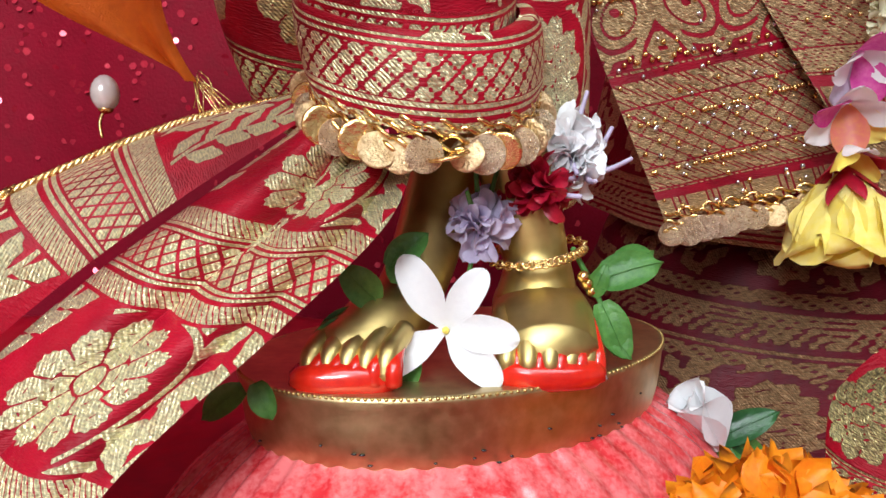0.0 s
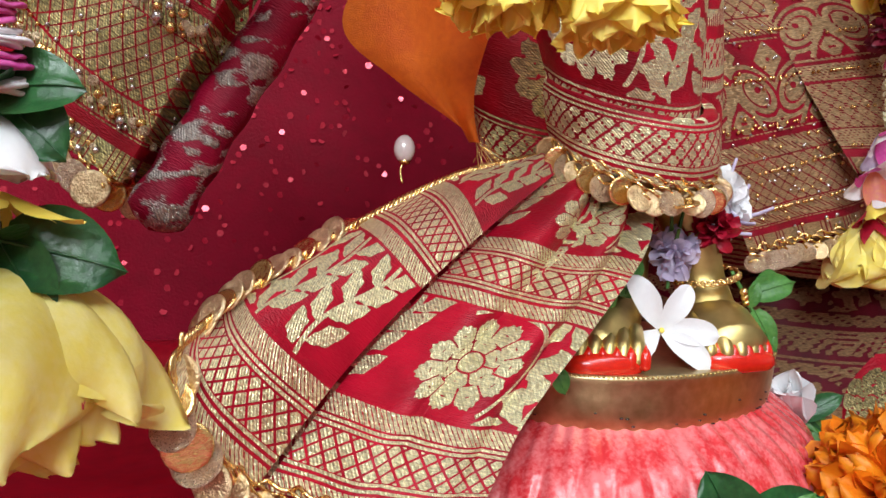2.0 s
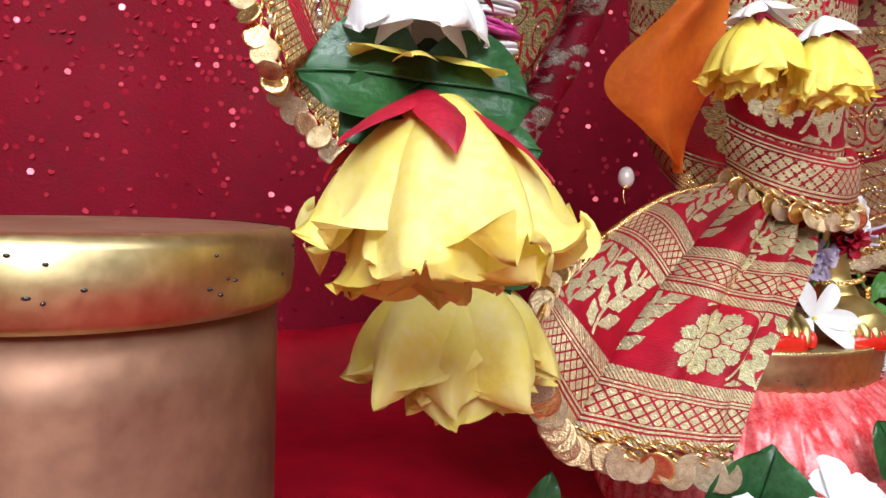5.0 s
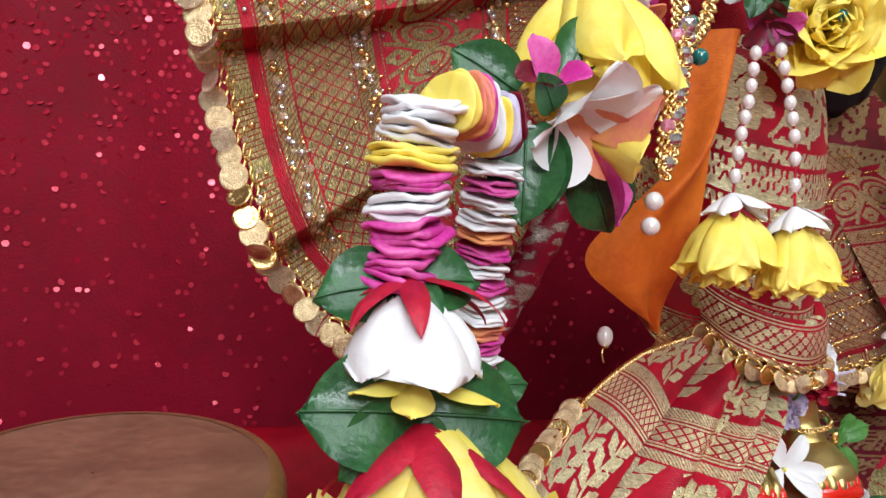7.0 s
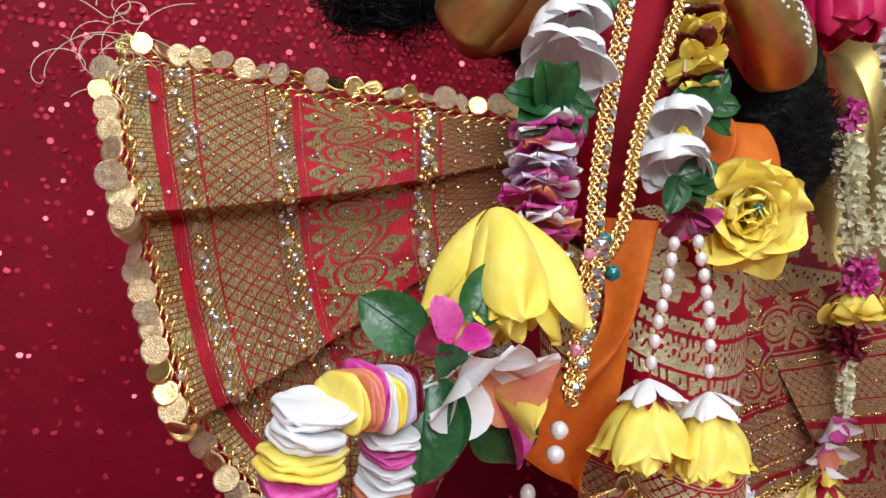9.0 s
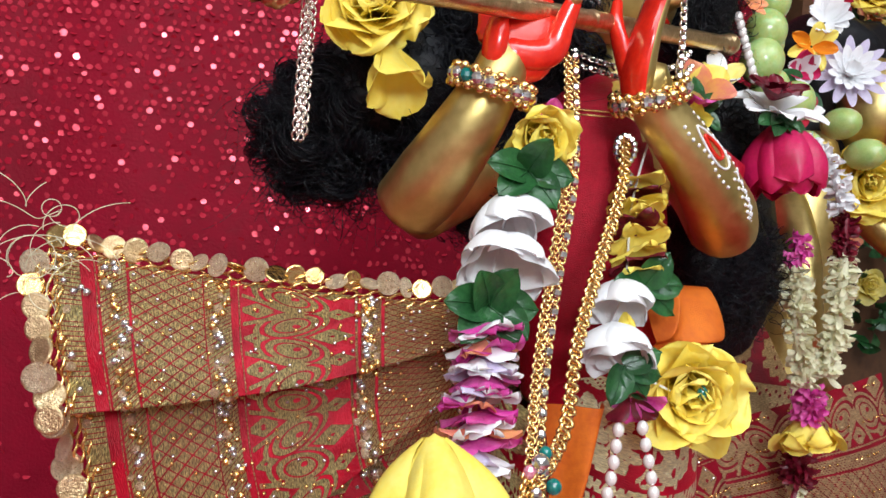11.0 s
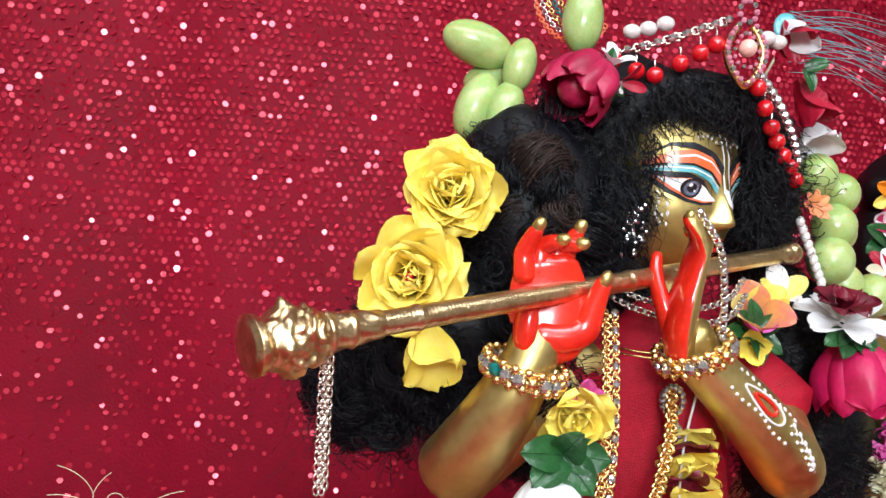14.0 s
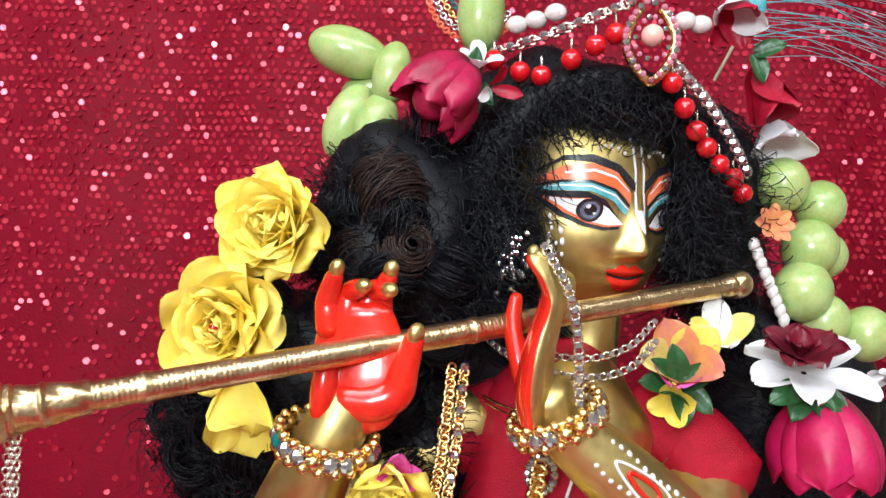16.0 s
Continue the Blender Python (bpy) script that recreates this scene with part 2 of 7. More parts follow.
# ---- mesh helpers ----
class Geo:
    """Gathers vertices, faces, material slots, cloth coordinates and the woven mask of one mesh."""

    def __init__(self):
        self.v, self.f, self.m, self.uv, self.a, self.n = [], [], [], [], [], 0

    def add(self, v, f, slot=0, uv=None, a=None):
        v = np.asarray(v, float).reshape(-1, 3)
        f = np.asarray(f, int)
        self.v.append(v)
        self.f += [tuple(q) for q in (f + self.n).tolist()]
        self.m += [slot] * len(f)
        self.uv.append(np.zeros((len(v), 2)) if uv is None else np.asarray(uv, float).reshape(-1, 2))
        self.a.append(np.zeros(len(v)) if a is None else np.asarray(a, float).ravel())
        self.n += len(v)
        return self


def quads(nu, nv, wrap=False):
    """Faces of a grid of nu rows and nv columns; wrap: its columns close."""
    i, j = np.meshgrid(np.arange(nu - 1), np.arange(nv if wrap else nv - 1), indexing="ij")
    k = (j + 1) % nv
    return np.stack([i * nv + j, i * nv + k, (i + 1) * nv + k, (i + 1) * nv + j], -1).reshape(-1, 4)


def unit(v):
    v = np.asarray(v, float)
    return v / max(1e-12, np.linalg.norm(v))


def turn_to(axis, spin=0.0):
    """The 3 x 3 turn that takes z to axis, spun about it by degrees."""
    q = Vector(axis).to_track_quat("Z", "Y").to_matrix() @ Matrix.Rotation(radians(spin), 3, "Z")
    return np.array(q)


def smooth_path(pts, n):
    """n points along a Catmull-Rom curve through pts."""
    p = np.asarray(pts, float)
    p = np.vstack([2 * p[0] - p[1], p, 2 * p[-1] - p[-2]])
    s = np.linspace(0, len(p) - 3 - 1e-9, n)
    i, t = s.astype(int), (s % 1)[:, None]
    a, b, c, d = p[i], p[i + 1], p[i + 2], p[i + 3]
    return 0.5 * (2 * b + (c - a) * t + (2 * a - 5 * b + 4 * c - d) * t ** 2 + (3 * b - a - 3 * c + d) * t ** 3)


def tube(g, pts, rad, n=8, slot=0, flat=1.0):
    """A tapering tube with rounded ends along pts."""
    p = np.asarray(pts, float)
    r = np.broadcast_to(np.asarray(rad, float), (len(p),)).copy()
    t = np.gradient(p, axis=0)
    t /= np.maximum(1e-12, np.linalg.norm(t, axis=1))[:, None]
    up = np.array((0.0, 0, 1)) if abs(t[0, 2]) < 0.9 else np.array((0.0, 1, 0))
    rows = []
    a = np.linspace(0, 2 * np.pi, n, endpoint=False)
    x = unit(np.cross(up, t[0]))
    for i in range(len(p)):
        x = unit(x - t[i] * x.dot(t[i]))
        y = np.cross(t[i], x)
        rows.append(p[i] + r[i] * (np.cos(a)[:, None] * x + flat * np.sin(a)[:, None] * y))
    first, last = p[0] - t[0] * r[0] * 0.5, p[-1] + t[-1] * r[-1] * 0.5
    rows = [first + (rows[0] - p[0]) * 0.05, first + (rows[0] - p[0]) * 0.6 + t[0] * r[0] * 0.2] + rows
    rows += [last + (rows[-1] - p[-1]) * 0.6 - t[-1] * r[-1] * 0.2, last + (rows[-1] - p[-1]) * 0.05]
    return g.add(np.concatenate(rows), quads(len(rows), n, True), slot)


def ball(g, c, r, turn=None, nu=9, nv=14, slot=0, rough=0.0, power=1.0):
    """An ellipsoid; rough: unevenness; power below 1: boxier."""
    th, ph = np.linspace(0.02, np.pi - 0.02, nu), np.linspace(0, 2 * np.pi, nv, endpoint=False)
    T, F = np.meshgrid(th, ph, indexing="ij")
    pw = lambda q: np.sign(q) * np.abs(q) ** power
    v = np.stack([pw(np.sin(T)) * pw(np.cos(F)), pw(np.sin(T)) * pw(np.sin(F)), pw(np.cos(T))], -1).reshape(-1, 3)
    if rough:
        k = np.array([noise.noise(Vector(q * 2.3 + np.asarray(c) * 40)) for q in v])
        v = v * (1 + rough * k)[:, None]
    v = v * np.broadcast_to(np.asarray(r, float), (3,))
    if turn is not None:
        v = v @ np.asarray(turn).T
    return g.add(v + np.asarray(c), quads(nu, nv, True), slot)


def lathe(g, prof, c, n=64, slot=0, sx=1.0, sy=1.0, turn=None):
    """A turned form from (radius, height) pairs."""
    a = np.linspace(0, 2 * np.pi, n, endpoint=False)
    v = np.concatenate([np.stack([r * sx * np.cos(a), r * sy * np.sin(a), np.full(n, z)], -1) for r, z in prof])
    if turn is not None:
        v = v @ np.asarray(turn).T
    return g.add(v + np.asarray(c), quads(len(prof), n, True), slot)


def coin(g, c, normal, r, thick=0.0007, n=18, slot=0):
    return lathe(g, [(0.0002, thick), (r * 0.75, thick * 0.7), (r * 0.93, thick * 1.1), (r, thick * 0.3), (r, -thick * 0.3), (r * 0.9, -thick), (0.0002, -thick)], c, n, slot, turn=turn_to(normal))


def petal(g, base, turn, length, width, lean, curl, cup, ruffle=0.1, tip=0.5, slot=0, nu=9, nv=9, seed=0, belly=0.8, lip=0.0):
    """A petal: from base along the turn's z, bending outwards (its y) from lean by curl degrees, cupped across, its rim rolled by lip degrees."""
    rg = np.random.RandomState(seed)
    s, u = 1 - (1 - np.linspace(0, 1, nu)) ** 1.45, np.linspace(-1, 1, nv)
    ang = np.radians(lean + curl * s ** 1.6 + lip * np.clip((s - 0.74) / 0.26, 0, 1) ** 1.2)
    st = np.diff(s) * length
    y = np.concatenate([[0], np.cumsum(np.sin(ang[:-1]) * st)])
    z = np.concatenate([[0], np.cumsum(np.cos(ang[:-1]) * st)])
    if tip >= 0.6:
        w = width * np.maximum(0.05, np.sin(np.pi * np.clip(0.1 + 0.9 * s ** belly, 0, 1)) ** tip)
    else:
        k = 0.48 + 0.3 * (0.6 - tip)
        w = width * np.where(s < k, 0.22 + 0.78 * np.sin(np.pi / 2 * np.minimum(1, s / k)) ** 1.2, np.maximum(0.02, 1 - np.abs((s - k) / (1 - k)) ** (3.4 if tip < 0.45 else 2.3)) ** 0.5)
    S, U = np.meshgrid(s, u, indexing="ij")
    ph = rg.rand(4) * 6.3
    wob = ruffle * width * (np.sin(4 * U + ph[0]) * 0.5 + np.sin(7 * U + 5 * S + ph[1]) * 0.35) * S ** 2
    X = U * w[:, None] * 0.5
    inward = cup * (X ** 2) / max(1e-6, width * 0.5) - wob
    Y = y[:, None] - inward * np.cos(ang)[:, None]
    Z = z[:, None] + inward * np.sin(ang)[:, None] + ruffle * width * 0.25 * np.sin(3 * U + ph[2]) * S ** 3 - 0.06 * width * np.abs(U) ** 3 * S ** 3
    v = np.stack([X, Y, Z], -1).reshape(-1, 3) @ np.asarray(turn).T + np.asarray(base)
    return g.add(v, quads(nu, nv), slot)


def mesh_of(name, g, mats, smooth=True):
    me = bpy.data.meshes.new(name)
    v = np.concatenate(g.v)
    me.from_pydata(v.tolist(), [], g.f)
    for q in mats if isinstance(mats, (list, tuple)) else [mats]:
        me.materials.append(q)
    me.polygons.foreach_set("material_index", np.array(g.m, dtype=np.int32))
    if smooth:
        me.polygons.foreach_set("use_smooth", np.ones(len(g.f), dtype=bool))
    uv = np.concatenate(g.uv)
    if uv.any():
        lay = me.uv_layers.new(name="UVMap")
        idx = np.zeros(len(me.loops), dtype=np.int32)
        me.loops.foreach_get("vertex_index", idx)
        lay.data.foreach_set("uv", uv[idx].ravel())
        at = me.attributes.new("gold", "FLOAT", "POINT")
        at.data.foreach_set("value", np.concatenate(g.a))
    me.update()
    return me


def part(name, g, mats, parent, label="", smooth=True):
    """One mesh under a thing (an Empty) or under a part."""
    ob = new(name, mesh_of(name, g, mats, smooth))
    ob.parent = parent
    if parent.type == "EMPTY":
        ob.matrix_parent_inverse = Matrix.Translation(-Vector(parent.location))
    return tagged(ob, label)


def whole(name, g, mats, label, category, group="", kind="", smooth=True):
    """A thing that is one mesh."""
    return tagged(new(name, mesh_of(name, g, mats, smooth)), label, category, group, kind)


def thing(name, at, label, category, group=""):
    ob = new(name)
    ob.location = at
    ob.empty_display_size = 0.01
    return tagged(ob, label, category, group)


# ---- setting ----
def sheet(name, fn, nu, nv, material, label, category):
    U, V = np.meshgrid(np.linspace(0, 1, nu), np.linspace(0, 1, nv), indexing="ij")
    return whole(name, Geo().add(fn(U, V), quads(nu, nv)), material, label, category, kind="structure")


def curtain_at(x, z):
    """Depth of the hanging back cloth, with soft folds."""
    return 1.0 + 0.012 * np.sin(x * 9 + 0.6 * np.sin(z * 2)) + 0.007 * np.sin(x * 23 + 1.3)


def altar_at(x, y):
    """Height of the draped altar top: flat, with a soft ridge along its back edge and shallow creases."""
    ridge = 0.062 * np.exp(-((y - 0.63) / 0.06) ** 2)
    crease = 0.004 * np.sin(x * 9 + y * 17 + np.sin(x * 6)) + 0.003 * np.sin(x * 17 - y * 31 + 2 * np.sin(x * 5 + 1)) + 0.0012 * np.sin(x * 60 + y * 35)
    return 0.034 + ridge + crease


def altar_fn(U, V):
    x, y = -1.4 + 2.8 * U, -0.75 + 1.5 * V
    drop = np.where(y > 0.66, (y - 0.66) * 6.0, 0)
    return np.stack([x, np.minimum(y, 0.7), altar_at(x, y) - drop], -1)


sheet("altar_top", altar_fn, 260, 180, m_satin, "altar table top draped in glossy red satin cloth", "altar")
sheet("altar_front", lambda U, V: np.stack([-1.4 + 2.8 * U, np.full_like(U, -0.75) + 0.015 * np.sin(U * 90), -0.8 + 0.83 * V], -1), 200, 8, m_satin, "red satin cloth hanging down the altar's front", "cloth")
back = sheet("backdrop", lambda U, V: np.stack([-2.4 + 3.15 * U, curtain_at(-2.4 + 3.15 * U, -0.8 + 3.0 * V), -0.8 + 3.0 * V], -1), 160, 60, m_curtain, "red backdrop curtain sewn with glittering sequins", "curtain")
# hall shell closing the room, added so the brass has pale walls to reflect
for nm, pts in (("floor", [(-3, -3.5, -0.8), (3, -3.5, -0.8), (3, 2.2, -0.8), (-3, 2.2, -0.8)]),
                ("ceiling", [(-3, -3.5, 2.4), (-3, 2.2, 2.4), (3, 2.2, 2.4), (3, -3.5, 2.4)]),
                ("wall_south", [(-3, -3.5, -0.8), (-3, -3.5, 2.4), (3, -3.5, 2.4), (3, -3.5, -0.8)]),
                ("wall_north", [(-3, 2.2, -0.8), (3, 2.2, -0.8), (3, 2.2, 2.4), (-3, 2.2, 2.4)]),
                ("wall_west", [(-3, -3.5, -0.8), (-3, 2.2, -0.8), (-3, 2.2, 2.4), (-3, -3.5, 2.4)]),
                ("wall_east", [(3, -3.5, -0.8), (3, -3.5, 2.4), (3, 2.2, 2.4), (3, 2.2, -0.8)])):
    p = np.array(pts, float)
    cen = np.array((0, -0.65, 0.8))
    out = unit(np.array([q if abs(q) > 0.5 else 0 for q in (p.mean(0) - cen)])) * 0.1
    g = Geo().add(np.concatenate([p, p + out]), [(0, 1, 2, 3), (7, 6, 5, 4), (0, 4, 5, 1), (1, 5, 6, 2), (2, 6, 7, 3), (3, 7, 4, 0)])
    whole(nm, g, m_floor if nm == "floor" else m_wall, "grey tiled hall floor" if nm == "floor" else "plain cream hall wall, added to close the room", nm.split("_")[0], kind="structure", smooth=False)


def sequins():
    """Small tilted discs in offset rows on the back cloth."""
    rg = np.random.RandomState(3)
    st = 0.0125
    xs, zs = np.arange(-1.15, 0.74, st), np.arange(-0.1, 1.42, st * 0.866)
    X, Z = np.meshgrid(xs, zs, indexing="ij")
    X = X + (np.arange(len(zs)) % 2)[None] * st / 2
    X, Z = X.ravel() + rg.randn(X.size) * 0.0008, Z.ravel() + rg.randn(X.size) * 0.0008
    k = len(X)
    keep = rg.rand(k) < np.interp(Z, [0.0, 0.35, 0.6, 0.8], [0.07, 0.18, 0.55, 0.9])
    X, Z = X[keep], Z[keep]
    k = len(X)
    c = np.stack([X, curtain_at(X, Z) - 0.0014, Z], -1)
    loose = np.where(rg.rand(k) < 0.6, 0.62, 0.34)
    nx, nz = rg.randn(k) * loose, rg.randn(k) * loose + 0.05
    nrm = np.stack([nx, -np.ones(k), nz], -1)
    nrm /= np.linalg.norm(nrm, axis=1)[:, None]
    ex = np.cross(nrm, (0, 0, 1.0))
    ex /= np.linalg.norm(ex, axis=1)[:, None]
    ez = np.cross(ex, nrm)
    a = np.linspace(0, 2 * np.pi, 6, endpoint=False)
    r = 0.0045 * (0.8 + 0.4 * rg.rand(k))
    ring = c[:, None] + r[:, None, None] * (np.cos(a)[None, :, None] * ex[:, None] + np.sin(a)[None, :, None] * ez[:, None])
    g = Geo()
    g.add(ring.reshape(-1, 3), np.arange(k * 6).reshape(k, 6))
    ob = part("sequins", g, m_sequin, back, "small red glittering sequins", smooth=False)
    ob.matrix_parent_inverse = Matrix()
    ob["kind"] = "stuff"


sequins()


# ---- woven pattern ----
def tri(x, p):
    """A triangle wave from 0 to 1 with period p."""
    return np.abs(((x / p) % 1) * 2 - 1)


def medallion(x, y, R):
    """A flower head: a round heart and two rings of broad notched petals, with thin gaps of silk between them."""
    r, th = np.hypot(x, y), np.arctan2(y, x)
    val = (R * 0.2 - r) / 0.0008
    for n, r0, r1, ph in ((6, 0.24, 0.56, 0.0), (11, 0.5, 1.0, 0.3)):
        q = ((th / (2 * np.pi) * n + ph) % 1) - 0.5
        edge = R * (r1 - (r1 - r0) * 0.85 * np.abs(q) ** 1.8 * 1.7 - 0.05 * r1 * tri(q + 0.5, 0.2))
        side = ((0.5 - np.abs(q)) * 2 * np.pi / n * r - 0.0004) / 0.0007
        gap = np.abs(r - R * r1 * 0.72) / 0.0006 - 0.6 + 3 * np.abs(q)
        val = np.maximum(val, np.minimum(np.minimum(np.minimum((edge - r) / 0.0008, (r - R * r0) / 0.0007), side), gap))
    return val


def leaf_at(x, y, cx, cy, ang, a, b):
    """A pointed leaf with a toothed edge."""
    c, s = np.cos(ang), np.sin(ang)
    X, Y = (x - cx) * c + (y - cy) * s, -(x - cx) * s + (y - cy) * c
    wide = b * np.maximum(0.0, 1 - np.abs(X / a) ** 1.6) * (1 + 0.1 * np.cos(X / a * 9))
    return np.where(np.abs(X) < a, (wide - np.abs(Y)) / 0.0008, -5)


def vine(x, y, p):
    """A zone of large flower heads between leafy branches; y from 0 at its middle, repeating along x by p."""
    x = x - (np.floor(x / p) + 0.5) * p
    R = 0.0242
    val = medallion(x, y, R)
    r, th = np.hypot(x, y), np.arctan2(y, x)
    stem = np.where((th > -0.9) & (th < 2.2), (0.0011 - np.abs(r - R * (1.22 + 0.05 * np.sin(3 * th)))) / 0.0006, -5)
    val = np.maximum(val, stem)
    for i in range(7):
        t = -0.8 + i * 0.46
        val = np.maximum(val, leaf_at(x, y, R * 1.52 * np.cos(t), R * 1.52 * np.sin(t), t + (0.5 if i % 2 else 1.0), 0.0092, 0.0044))
    # branch with paired leaves between two flower heads
    xb = np.where(x > 0, x - p / 2, x + p / 2)
    for off, ph in ((-0.0165, 0.6), (0.0165, -0.4)):
        bend = xb - off - 0.005 * np.sin(y * 95 + ph)
        val = np.maximum(val, (0.0014 - np.abs(bend)) / 0.0006)
        for i in range(4):
            yy = -0.02 + 0.0125 * i
            cx = off + 0.005 * np.sin(yy * 95 + ph)
            for sg in (-1, 1):
                val = np.maximum(val, leaf_at(xb, y, cx + sg * 0.0085, yy + 0.0042 + 0.002 * sg, np.pi / 2 - sg * 0.8, 0.0098, 0.0046))
    return val


def bands(x, y, period=0.1, zone=0.053, beads=False):
    """The sari border: y from the hem upwards. Above 0: gold thread."""
    yy = y % period
    val = np.full_like(x, -2.0)
    def put(lo, hi, v):
        nonlocal val
        val = np.where((yy >= lo) & (yy < hi), v, val)
    twill = 1.1 - 2.0 * (tri(x + yy * 1.0, 0.0024) < 0.22)
    put(0.0, 0.0075, twill)
    for lo in (0.0092, 0.0118, 0.0305, 0.033):
        put(lo, lo + 0.0013, np.ones_like(x))
    lat = np.minimum(tri(x + yy, 0.0079), tri(x - yy, 0.0079))
    put(0.0138, 0.0295, (lat - 0.2) * 10)
    put(0.035, 0.0435, twill)
    mid = 0.0455 + zone / 2
    v = np.where(np.abs(yy - mid) < zone / 2, vine(x, yy - mid, 0.13), -9)
    val = np.where((yy > 0.0455) & (yy < 0.0455 + zone), v, val)
    return np.clip(val, -1.5, 1.5)


def cloth(g, L, R, nu, nv, u_len, v_len, shape, mask, slot=0, u0=0.0, v0=0.0):
    """A cloth between two edge curves L and R, both from its gathered top to its hem; shape adds folds; mask the woven pattern."""
    l, r = smooth_path(L, nv), smooth_path(R, nv)
    u = np.linspace(0, 1, nu)
    U, V = np.meshgrid(u, np.linspace(0, 1, nv), indexing="ij")
    P = l[None] * (1 - U[..., None]) + r[None] * U[..., None] + shape(U, V)
    X, Y = u0 + U * u_len, v0 + (1 - V) * v_len
    g.add(P, quads(nu, nv), slot, np.stack([X, Y], -1), np.clip(mask(X, Y) * 0.5 + 0.5, 0, 1))
    return P


def fringe(parent, hem, down, facing, r, step, seed, lace=True, every=1.0):
    """Gold lace cord and a row of overlapping coins along a hem."""
    rg = np.random.RandomState(seed)
    hem = np.asarray(hem)
    d = np.concatenate([[0], np.cumsum(np.linalg.norm(np.diff(hem, axis=0), axis=1))])
    at = lambda s: np.array([np.interp(s, d, hem[:, k]) for k in range(3)])
    down, facing = unit(down), unit(facing)
    g = Geo()
    for k, (ph, off) in enumerate(((0, -0.003), (2.1, -0.0005), (4.2, 0.002), (1.0, 0.0045), (3.0, 0.0065))):
        s = np.linspace(0, d[-1], max(20, int(d[-1] / 0.0011)))
        p = np.array([at(q) for q in s]) + down * off
        p = p + facing * (0.0012 * np.cos(s / 0.0022 + ph))[:, None] + down * (0.0014 * np.sin(s / 0.0022 + ph))[:, None]
        tube(g, p, 0.001, 5)
    part("lace", g, m_gold, parent, "twisted gold thread lace edging")
    s, i = r * 0.6, 0
    while s < d[-1]:
        c = at(s) + down * (r * 1.0 + rg.rand() * r * 0.35) + facing * (0.0012 * (i % 3) + 0.001)
        nr = facing + rg.randn(3) * 0.3
        gg = coin(Geo(), c, nr, r * (0.9 + 0.2 * rg.rand()))
        q = rg.rand()
        part("coin", gg, m_coinglit if q < 0.45 else m_rosegold if q < 0.85 else m_gold, parent)
        s += step * (0.85 + 0.3 * rg.rand())
        i += 1


# the lower sash end: two deep pleats that fall from the hip towards the front
lower = thing("pleated_sash", (-0.15, 0.23, 0.1), "red and gold brocade sash end with pleats and coin fringe", "cloth")
LA = [(-0.058, 0.292, 0.247), (-0.101, 0.284, 0.236), (-0.15, 0.262, 0.212), (-0.192, 0.226, 0.187), (-0.213, 0.198, 0.171)]
RA = [(-0.052, 0.28, 0.238), (-0.087, 0.262, 0.213), (-0.122, 0.244, 0.185), (-0.157, 0.226, 0.151), (-0.189, 0.207, 0.113)]
LB = [(-0.05, 0.284, 0.238), (-0.085, 0.27, 0.211), (-0.12, 0.252, 0.183), (-0.155, 0.234, 0.149), (-0.187, 0.215, 0.111)]
RB = [(-0.008, 0.274, 0.226), (-0.019, 0.258, 0.201), (-0.051, 0.234, 0.17), (-0.087, 0.206, 0.138), (-0.109, 0.185, 0.107)]
g = Geo()
shA = lambda U, V: np.stack([-0.012 * np.sin(np.pi * U) * V ** 2, -0.014 * np.sin(np.pi * U) * V, 0.006 * np.sin(np.pi * U)], -1)
PA = cloth(g, LA, RA, 200, 430, 0.088, 0.2, shA, bands, u0=-0.048)
part("pleat", g, m_brocade, lower)
g = Geo()
shB = lambda U, V: np.stack([0 * U, -0.012 * np.sin(np.pi * U) * V - 0.004 * np.abs(np.sin(6.3 * U + 0.4)) * (1 - 0.5 * V) - 0.015 * np.abs(np.sin(7.5 * U ** 1.2)) * (1 - V) ** 0.5 - 0.0025 * np.sin(14 * U + 2) * V, 0.003 * np.sin(9 * U) * (1 - V) ** 2], -1)
PB = cloth(g, LB, RB, 210, 430, 0.09, 0.2, shB, bands, u0=0.019)
part("pleat", g, m_brocade, lower)
g = Geo()
cloth(g, [tuple(np.array(q) + (0, 0.012, 0.002)) for q in LB], [(-0.02, 0.28, 0.236), (-0.03, 0.272, 0.205), (-0.07, 0.25, 0.172), (-0.1, 0.225, 0.135), (-0.128, 0.205, 0.104)], 50, 100, 0.07, 0.2, shB, bands, u0=0.05)
part("pleat", g, m_brocade, lower, "inner pleat of the sash, in shade")
fringe(lower, np.vstack([PA[::9, -1], PB[9::9, -1]]), (0.1, 0.15, -1), (-0.45, -0.85, 0.1), 0.0086, 0.0088, 5)
g = Geo()
s = smooth_path(LA, 260)
for ph in (0, 2.1, 4.2):
    w = np.linspace(0, 190, 260) + ph
    tube(g, s + np.stack([0 * w, 0.0014 * np.cos(w), 0.0016 * np.sin(w)], -1), 0.0011, 5)
part("cord", g, m_gold, lower, "twisted gold thread cord along the upper edge")
rg = np.random.RandomState(8)
for q in range(12):
    c = smooth_path(LA, 60)[30 + q * 2 + (q > 6)] + (-0.003, -0.002 + 0.003 * rg.rand(), 0.002 - 0.004 * rg.rand())
    part("coin", coin(Geo(), c, (-0.7, -0.6, 0.4 + 0.5 * rg.rand()), 0.0075), m_rosegold if q % 3 else m_gold, lower)

